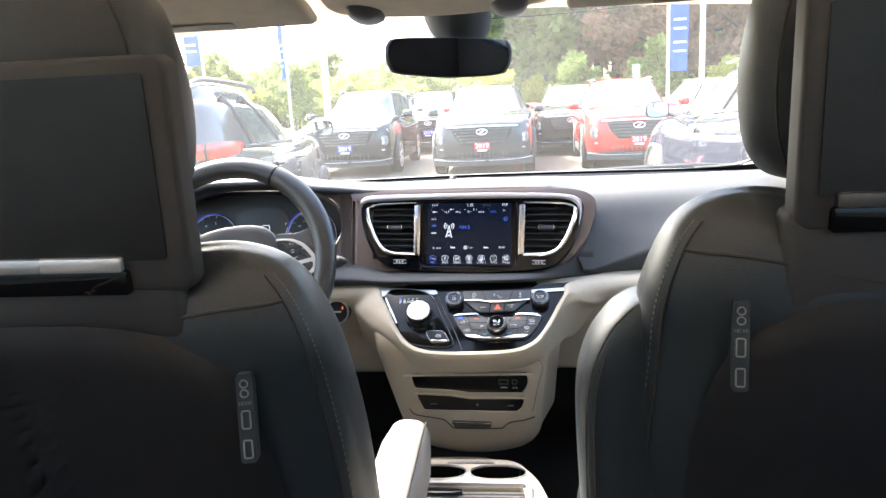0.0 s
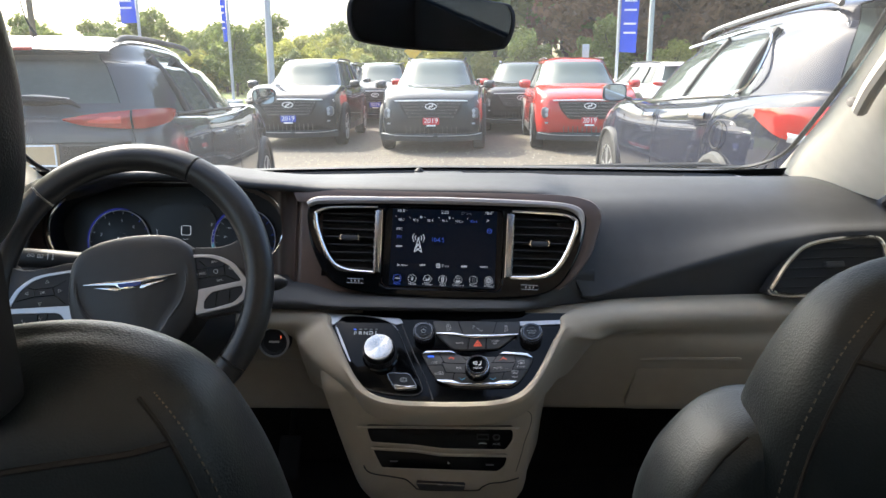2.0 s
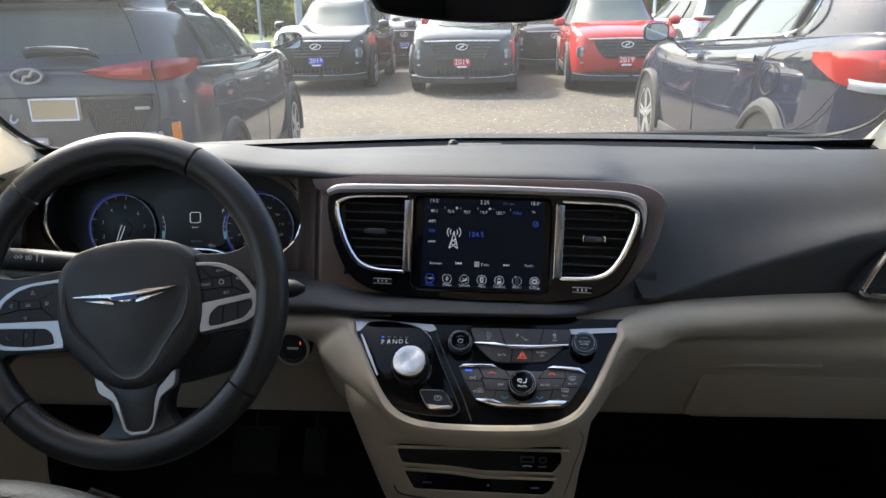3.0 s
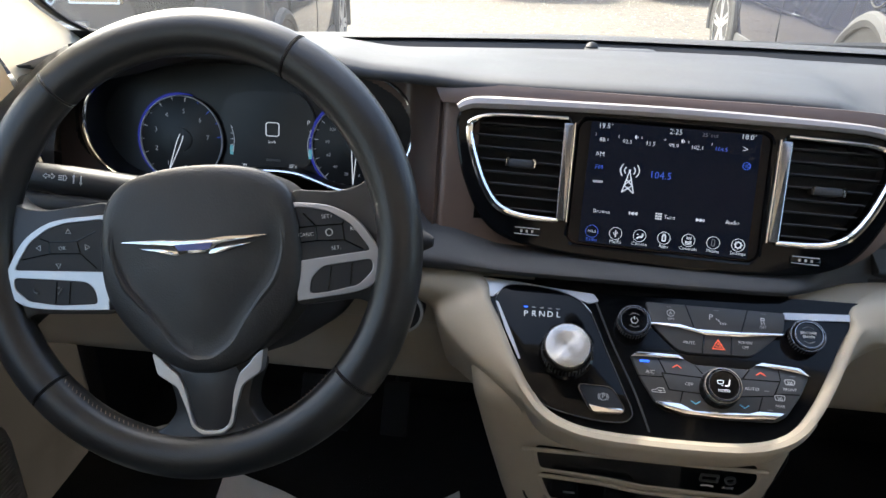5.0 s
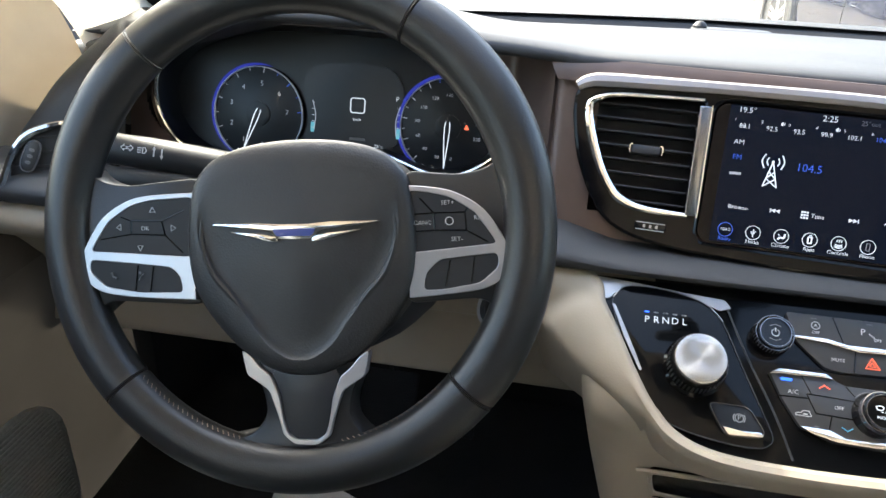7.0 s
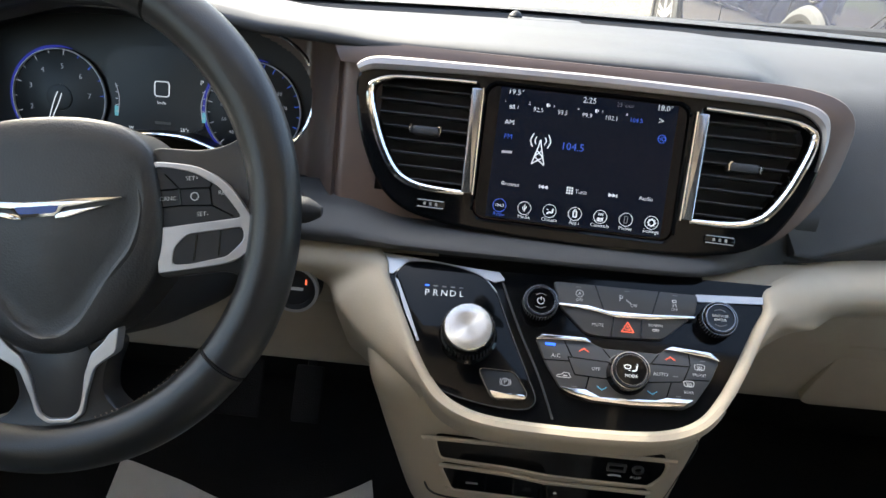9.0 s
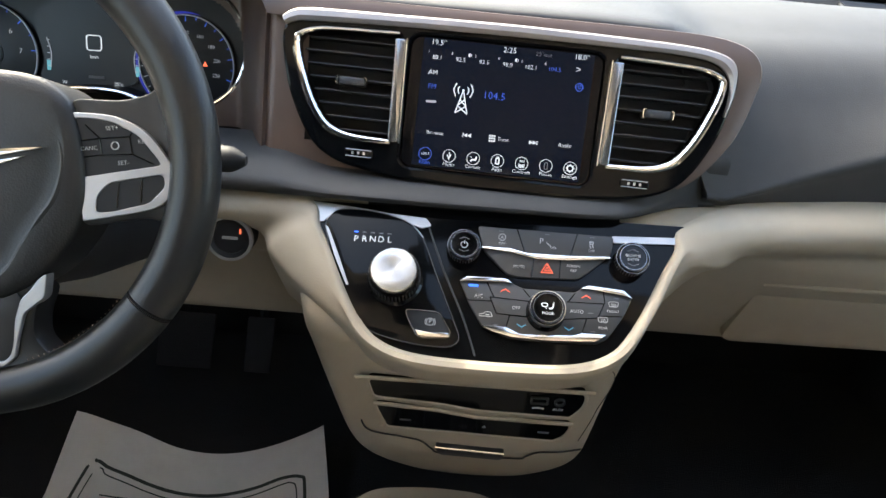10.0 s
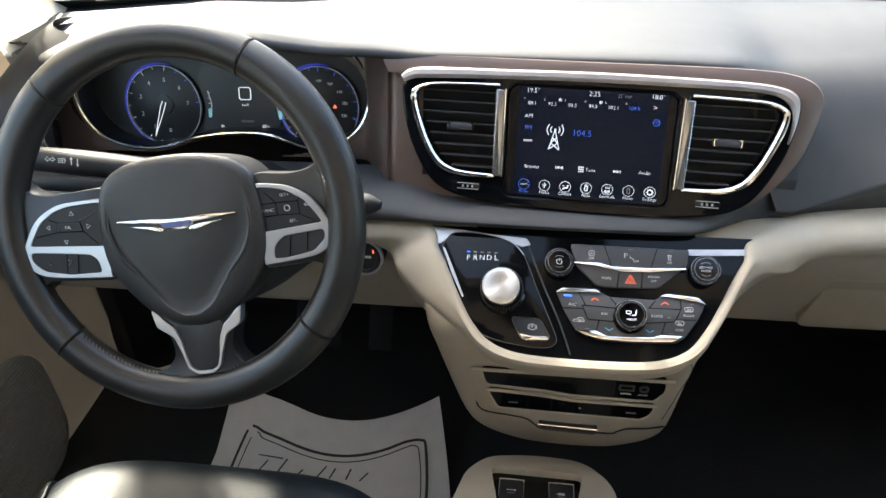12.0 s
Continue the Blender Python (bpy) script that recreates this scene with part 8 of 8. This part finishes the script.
        for i in range(15):
            for j in range(8):
                gx, gy = 0.338 + i * 0.025 + 0.0125 * (j % 2), 0.944 - j * 0.0175
                if 0.338 + max(0.0, 0.945 - gy) * 0.40 < gx < 0.675 - max(0.0, 0.912 - gy) * 0.70:
                    part("mesh_cell", ring_line([(gx - 0.011, gy), (gx - 0.006, gy + 0.0075), (gx + 0.006, gy + 0.0075), (gx + 0.011, gy), (gx + 0.006, gy - 0.0075), (gx - 0.006, gy - 0.0075)], 0.0035, 0.011, 0.020), M_CLAD, mp, m=B)
        part("model_bar", plate(rrect(0.600, 0.675, 0.908, 0.921, 0.003), 0.012, 0.024), M_SATIN, c, m=B)
        part("price_tag", plate(rrect(0.065, 0.315, 0.868, 0.966, 0.004), 0.012, 0.045), M_WOOD, c, "tan paper tag in the plate recess", B)
        part("tag_rim", ring_line(rrect(0.065, 0.315, 0.868, 0.966, 0.004), 0.008, 0.04, 0.049), M_TAGWHITE, c, m=B)
        part("tow_hook", tube([(-0.045, 0.895, 0.02), (-0.05, 0.872, 0.03), (-0.03, 0.862, 0.03), (-0.015, 0.878, 0.02)], 0.006, 14, 6), M_SATIN, c, m=B)
        part("name_strip", plate(rrect(-0.05, 0.13, 0.764, 0.794, 0.004), 0.01, 0.045), M_SATIN, c, m=B)
        part("name_bar", plate(rrect(-0.03, 0.11, 0.774, 0.784, 0.002), 0.02, 0.047), M_TAGWHITE, c, m=B)
        part("wiper", tube([(0.09, belt + 0.085, 0.030), (0.16, belt + 0.092, 0.045), (0.30, belt + 0.088, 0.040), (0.40, belt + 0.085, 0.034), (0.465, belt + 0.055, 0.03)], [0.026, 0.026, 0.024, 0.018, 0.006], 30, 8, flat=0.8), M_MATTE, c, m=B)
        part("wiper_blade", tube([(0.095, belt + 0.112, 0.03), (0.25, belt + 0.118, 0.034), (0.41, belt + 0.10, 0.03)], 0.005, 20, 6), M_SATIN, c, m=B)
        part("roof_aerial", tube([(0, -0.35 * L, H - 0.01), (0, -0.375 * L, H + 0.08), (0, -0.39 * L, H + 0.22)], [0.012, 0.005, 0.004], 12, 6), M_MATTE, c)
        part("spoiler", loft([[(x, -0.40 * L + 0.02, H - 0.055), (x, -0.452 * L, H - 0.085 - 0.02 * (x / 0.6) ** 2), (x, -0.475 * L + 0.04 * (x / 0.6) ** 2, H - 0.115 - 0.02 * (x / 0.6) ** 2), (x, -0.445 * L, H - 0.14)] for x in (-0.58, -0.4, 0, 0.4, 0.58)], 14, 20), paint_m, c)
        part("brake_lamp", box(-0.20, 0.20, -0.482 * L, -0.476 * L, H - 0.122, H - 0.105, 0.002), M_TAIL, c)
    if rear == "large":
        for sg in (1, -1):
            tl = part("tail_lamp", loft([[(sg * x, z + h_ * 0.5, yy), (sg * x, z + h_ * 0.2, yy + 0.02), (sg * x, z - h_ * 0.2, yy + 0.02), (sg * x, z - h_ * 0.5, yy)] for x, z, h_, yy in ((0.42, belt - 0.14, 0.10, 0.02), (0.60, belt - 0.14, 0.115, 0.014), (0.74, belt - 0.138, 0.115, -0.02), (0.84, belt - 0.138, 0.118, -0.12), (0.905, belt - 0.135, 0.108, -0.26), (0.930, belt - 0.115, 0.066, -0.42), (0.937, belt - 0.100, 0.03, -0.52))], 12, 30), M_TAIL, c, "large red tail lamp", B)
            part("lamp_strip", loft([[(sg * x, z + 0.015, yy), (sg * x, z, yy + 0.012), (sg * x, z - 0.016, yy)] for x, z, yy in ((0.46, belt - 0.196, 0.026), (0.62, belt - 0.199, 0.018), (0.76, belt - 0.198, -0.018), (0.85, belt - 0.194, -0.11), (0.895, belt - 0.186, -0.20))], 8, 24), M_LAMP, tl, "clear lower lamp strip", B)
            part("lamp_core", loft([[(sg * x, z + h_, yy), (sg * x, z, yy + 0.004), (sg * x, z - h_, yy)] for x, z, h_, yy in ((0.50, belt - 0.135, 0.022, 0.032), (0.64, belt - 0.135, 0.026, 0.024), (0.75, belt - 0.132, 0.026, -0.004), (0.83, belt - 0.130, 0.012, -0.082))], 6, 20), M_TAILCORE, tl, "paler red lamp core", B)
        part("bumper_seam", tube([(-(W / 2) * 0.95, -0.446 * L, belt - 0.20), (-(W / 2) * 0.985, -0.41 * L, 0.80), (-(W / 2) * 0.995, -0.375 * L, 0.74), (-(W / 2) * 1.0, -0.345 * L, 0.72)], 0.003, 16, 5), M_MATTE, c)
        part("fuel_flap", tube([(-(W / 2) * 0.985 - 0.006 + 0.010 * max(0.0, math.sin(t)), -0.286 * L + 0.105 * math.cos(t), belt - 0.205 + 0.062 * math.sin(t)) for t in np.linspace(0, 2 * math.pi, 25)[:-1]], 0.004, 40, 5, True), M_MATTE, c)
        part("rear_bumper", loft([[(x, 0.22, zz), (x, 0.35, zz + 0.03), (x, 0.50, zz + 0.035), (x, 0.58, zz + 0.006)] for x, zz in ((-0.92, -0.30), (-0.82, -0.10), (-0.5, 0.0), (0, 0.012), (0.5, 0.0), (0.82, -0.10), (0.92, -0.30))], 14, 40), M_CLAD, c, m=B)
        part("spoiler", loft([[(x, -0.40 * L, H - 0.04), (x, -0.455 * L, H - 0.06 - 0.02 * (x / 0.6) ** 2), (x, -0.485 * L, H - 0.09 - 0.02 * (x / 0.6) ** 2), (x, -0.45 * L, H - 0.13)] for x in (-0.6, -0.4, 0, 0.4, 0.6)], 14, 20), paint_m, c)
    for o in c.children_recursive if wedge else ():
        for v in o.data.vertices:
            v.co.z += wedge * (-2 * v.co.y / L) * max(0.0, min(1.0, (v.co.z - 0.75) / 0.25))
    return c




def park(ob, x, y, yaw, z=0.0):
    ob.matrix_basis = pose(x, y, z, 0, 0, yaw)
    return ob


def facing(x, y, yaw, L=4.77):
    """The middle of a car whose nose is at x, y."""
    return x + math.sin(radians(yaw)) * L / 2, y - math.cos(radians(yaw)) * L / 2, yaw


A = build_suv("suv", "black SUV with a blue dealer tag below its grille", P_BLACK, front=True, tag=M_BLUETAG)
park(A, *facing(-3.40, 14.0, 181))
B_ = build_suv("suv", "dark grey SUV with a red dealer tag", P_GREY, front=True, tag=M_REDTAG)
park(B_, *facing(-0.71, 13.25, 180))
C_ = build_suv("suv", "bright red SUV with a red dealer tag", P_RED, front=True, tag=M_REDTAG)
park(C_, *facing(2.05, 13.35, 179), 0)
D_ = build_suv("suv", "dark SUV in the next row behind", P_BLACK, front=True, tag=M_BLUETAG)
park(D_, *facing(-2.55, 20.0, 182))
copy_thing(A, pose(-4.55 + 0.6, 21.8, 0, 0, 0, 181))
copy_thing(C_, pose(-0.74, 18.9, 0, 0, 0, 180))
E_ = build_suv("suv", "black SUV parked behind the red one", P_BLACK, front=True, chrome=True)
park(E_, *facing(1.15, 17.6, 176))
F_ = build_suv("suv", "white SUV parked behind the red one", P_WHITE, rear="small", H=1.66)
park(F_, 5.3, 23.0, 12)
N_ = build_suv("suv", "navy blue SUV with chrome handles and red tail lamps", P_NAVY, L=4.9, H=1.63, belt=1.11, rear="large", chrome=True, wedge=0.14, last_pane=0.22)
park(N_, 2.36, 6.40, 2.0, 0.05)
K_ = build_suv("hatchback", "slate grey crossover with a tan tag on its tailgate", P_KONA, L=4.17, W=1.80, H=1.58, belt=1.10, hood=0.97, rear="small", wedge=0.05, last_pane=0.23, rake=0.09)
park(K_, -2.83, 6.35, 7.0)


# ---------------------------------------------------------------- outside: poles, flags, trees
M_POLE = mat("grey galvanised pole", (0.45, 0.46, 0.47), 0.5, 0.3)
M_WOODPOLE = mat("weathered wooden pole", (0.16, 0.12, 0.09), 0.9, vary=0.3)
M_FLAG = mat("bright blue banner cloth", (0.03, 0.10, 0.52), 0.7, vary=0.08, sheen=0.3)


def build_flag(x, y, top, w, h, side=1):
    f = thing("banner_pole", (x, y, 0), "blue cloth banner on a slim white pole", "banner", "dealer banners")
    part("pole", tube([(x, y, 0), (x, y, top * 0.5), (x, y, top)], 0.05, 8, 10), M_POLE, f)
    rows = [[(x + side * (0.06 + w * u), y + 0.08 * math.sin(3 * u + 5 * v) * u, top - 0.1 - h * v - 0.12 * u * math.sin(v * 3.0)) for v in np.linspace(0, 1, 16)] for u in np.linspace(0, 1, 8)]
    bm = grid(rows)
    bmesh.ops.solidify(bm, geom=bm.faces[:], thickness=0.01)
    part("banner", bm, M_FLAG, f, "bright blue banner cloth")
    for v in (0.55, 0.63, 0.75, 0.83):
        part("banner_bar", box(x + side * 0.06 + min(0, side * w) + 0.15 * w, x + side * 0.06 + min(0, side * w) + 0.85 * w, y - 0.12, y - 0.10, top - 0.1 - h * v - 0.03, top - 0.1 - h * v + 0.03), M_TAGWHITE, f)
    part("pole_foot", box(x - 0.25, x + 0.25, y - 0.25, y + 0.25, 0, 0.5, 0.05), M_POLE, f)


build_flag(4.72, 25.0, 5.6, 0.55, 3.5)
build_flag(-7.95, 25.0, 4.9, 0.16, 2.4, -1)
build_flag(-10.93, 25.0, 5.8, 0.55, 2.7, -1)


def build_pole(x, y, h, m_, r, label, cat):
    p = thing("utility_pole" if m_ is M_WOODPOLE else "lamp_post", (x, y, 0), label, cat)
    part("pole", tube([(x, y, 0), (x, y, h / 2), (x, y, h)], [r, r * 0.9, r * 0.75], 8, 12), m_, p)
    if m_ is M_WOODPOLE:
        part("crossarm", box(x - 0.9, x + 0.9, y - 0.06, y + 0.06, h - 0.7, h - 0.58, 0.01), m_, p)
        part("transformer", knob([(0.25, 0), (0.27, 0.1), (0.27, 0.8), (0.2, 0.9)], 18), M_POLE, p, m=pose(x - 0.4, y, h - 1.9))
    else:
        part("lamp_head", box(x - 0.5, x + 0.5, y - 0.2, y + 0.2, h, h + 0.15, 0.04), M_POLE, p)


build_pole(-6.9, 26.0, 9.5, M_POLE, 0.13, "tall grey lamp post at the lot's edge", "lamp post")
build_pole(7.4, 32.0, 9.0, M_POLE, 0.12, "tall grey lamp post behind the cars", "lamp post")
build_pole(-21.0, 36.0, 7.6, M_WOODPOLE, 0.16, "weathered utility pole with a transformer", "utility pole")
build_pole(22.0, 40.0, 9.4, M_WOODPOLE, 0.16, "weathered utility pole by the road", "utility pole")
for z, y in ((7.2, 36.0), (6.0, 36.0)):
    w_ = thing("overhead_wire", (0, y, z), "thin dark overhead wire between poles", "wire", "overhead wires")
    part("cable", tube([(-60, y, z), (-21, y, z), (0, y + 2, z - 0.7), (22, y + 4, z + 0.6), (60, y + 4, z)], 0.022, 60, 5), M_MATTE, w_)
sg_ = thing("road_sign", (4.0, 27.0, 0), "small grey road sign seen from behind", "sign")
part("post", tube([(4.0, 27.0, 0), (4.0, 27.0, 2.3)], 0.04, 4, 8), M_POLE, sg_)
part("sign_plate", box(3.88, 4.12, 26.94, 26.96, 1.86, 2.32, 0.01), M_POLE, sg_)
sg_ = thing("road_sign", (-2.6, 34.0, 0), "yellow diamond road sign on a post", "sign")
part("post", tube([(-2.6, 34.0, 0), (-2.6, 34.0, 2.6)], 0.04, 4, 8), M_WOODPOLE, sg_)
part("sign_plate", plate([(-0.4, 0), (0, -0.4), (0.4, 0), (0, 0.4)], 0, 0.02), mat("yellow sign paint", (0.6, 0.36, 0.03), 0.5), sg_, m=pose(-2.6, 33.95, 2.3, 90, 0, 0))


def leaf_material(name, a, b):
    m = bpy.data.materials.new(name)
    m.use_nodes = True
    n, l = m.node_tree.nodes, m.node_tree.links
    p = n["Principled BSDF"]
    p.inputs["Roughness"].default_value = 0.6
    g, info = n.new("ShaderNodeNewGeometry"), n.new("ShaderNodeObjectInfo")
    add, ramp = n.new("ShaderNodeMath"), n.new("ShaderNodeValToRGB")
    add.operation = "MULTIPLY_ADD"
    add.inputs[1].default_value = 0.65
    l.new(g.outputs["Random Per Island"], add.inputs[0])
    half = n.new("ShaderNodeMath")
    half.operation = "MULTIPLY"
    half.inputs[1].default_value = 0.35
    l.new(info.outputs["Random"], half.inputs[0]), l.new(half.outputs[0], add.inputs[2])
    ramp.color_ramp.elements[0].color, ramp.color_ramp.elements[1].color = (*a, 1), (*b, 1)
    l.new(add.outputs[0], ramp.inputs[0]), l.new(ramp.outputs[0], p.inputs["Base Color"])
    tr, mx = n.new("ShaderNodeBsdfTranslucent"), n.new("ShaderNodeMixShader")
    mx.inputs[0].default_value = 0.45
    l.new(ramp.outputs[0], tr.inputs["Color"])
    l.new(p.outputs[0], mx.inputs[1]), l.new(tr.outputs[0], mx.inputs[2])
    l.new(mx.outputs[0], n["Material Output"].inputs["Surface"])
    return m


M_BARK = mat("grey-brown bark", (0.09, 0.07, 0.055), 0.95, vary=0.35, bump=0.8, bump_scale=30)
LEAVES = {"green": leaf_material("green leaves", (0.09, 0.125, 0.03), (0.26, 0.30, 0.09)),
          "yellow": leaf_material("yellow-green leaves", (0.18, 0.20, 0.04), (0.48, 0.46, 0.12)),
          "rust": leaf_material("rust brown leaves", (0.13, 0.08, 0.05), (0.36, 0.20, 0.11))}


def build_tree(kind, h, w, seed, label):
    """A tapered trunk with limbs and a loose crown of leaf clumps."""
    rng = random.Random(seed)
    t = thing("tree", (0, 0, 0), label, "tree", "roadside trees")
    part("trunk", tube([(0, 0, -0.1), (0.1, 0.05, h * 0.3), (-0.05, 0.1, h * 0.62), (0.05, 0, h * 0.9)], [h * 0.025, h * 0.02, h * 0.012, h * 0.003], 14, 8), M_BARK, t)
    vs, fs = [], []
    for i in range(11):
        a = i * 2.4 + rng.random()
        z0 = h * (0.22 + 0.055 * i)
        ln = w * rng.uniform(0.5, 0.95) * (1 - 0.45 * abs(i - 4) / 8)
        tip = Vector((math.cos(a) * ln, math.sin(a) * ln, z0 + h * rng.uniform(0.08, 0.2)))
        part("limb", tube([(0, 0, z0), tuple(tip * 0.5 + Vector((0, 0, z0 * 0.45))), tuple(tip)], [h * 0.010, h * 0.006, h * 0.002], 8, 5), M_BARK, t)
        for c in range(5):
            cen = Vector((0, 0, z0)).lerp(tip, 0.35 + 0.18 * c) + Vector((rng.gauss(0, 0.10 * w), rng.gauss(0, 0.10 * w), rng.gauss(0, 0.04 * h)))
            rad = w * rng.uniform(0.15, 0.30)
            for q in range(105):
                d = Vector((rng.gauss(0, 1), rng.gauss(0, 1), rng.gauss(0, 0.8)))
                d = d.normalized() * rad * (rng.random() ** 0.4)
                p = cen + d
                s = h * rng.uniform(0.014, 0.031)
                n1 = Vector((rng.gauss(0, 1), rng.gauss(0, 1), rng.gauss(0, 1))).normalized()
                n2 = n1.orthogonal().normalized()
                k = len(vs)
                vs += [tuple(p + n1 * s), tuple(p + n2 * s * 0.6), tuple(p - n1 * s), tuple(p - n2 * s * 0.6)]
                fs.append((k, k + 1, k + 2, k + 3))
    me = bpy.data.meshes.new("crown")
    me.from_pydata(vs, [], fs)
    link("crown", me, LEAVES[kind], t)
    return t


trees = [build_tree("green", 8.0, 3.0, 1, "leafy green roadside tree with a loose crown"), build_tree("yellow", 6.0, 2.8, 2, "yellow-green roadside tree with a bushy crown"),
         build_tree("rust", 11.0, 3.6, 3, "tall rust brown tree turning in autumn"), build_tree("green", 12.0, 3.8, 4, "tall dark green roadside tree")]
rng = random.Random(11)
spots = []
for i in range(76):                                     # low trees on the left
    spots.append((rng.choice((0, 1, 1, 1)), -42 + i * 0.56 + rng.uniform(-0.6, 0.6), 44 + rng.uniform(-3, 7), rng.uniform(0.43, 0.60)))
for i in range(36):                                     # the tall wood on the right
    spots.append((rng.choice((3, 3, 0, 2, 3)), -2.0 + i * 1.05 + rng.uniform(-0.6, 0.6), 45 + rng.uniform(-2, 8), rng.uniform(0.95, 1.3)))
for x, y, s in ((7.0, 40, 0.92), (9.5, 41, 1.0), (12.0, 40.5, 0.85), (16, 42, 0.9)):
    spots.append((2, x, y, s))
for i in range(14):                                     # bushes along the verge
    spots.append((rng.choice((1, 0)), -24 + i * 3.3 + rng.uniform(-1, 1), 36.5 + rng.uniform(-1, 1), rng.uniform(0.32, 0.48)))
for i in range(34):                                     # a second row filling the gaps on the left
    spots.append((rng.choice((0, 1, 1)), -44 + i * 1.15 + rng.uniform(-0.5, 0.5), 53 + rng.uniform(-2, 3), rng.uniform(0.55, 0.70)))
for i in range(44):                                     # low scrub below the trees
    spots.append((rng.choice((1, 1, 0)), -40 + i * 0.95 + rng.uniform(-0.5, 0.5), 41.5 + rng.uniform(-1.5, 1.5), rng.uniform(0.30, 0.42)))
first = set()
for k, x, y, s in spots:
    m_ = pose(x, y, 0, 0, 0, rng.uniform(0, 360)) @ Matrix.Diagonal((s, s, s, 1))
    if k not in first:
        first.add(k)
        trees[k].matrix_basis = m_
    else:
        new_one = copy_thing(trees[k], Matrix())
        new_one.matrix_basis = m_
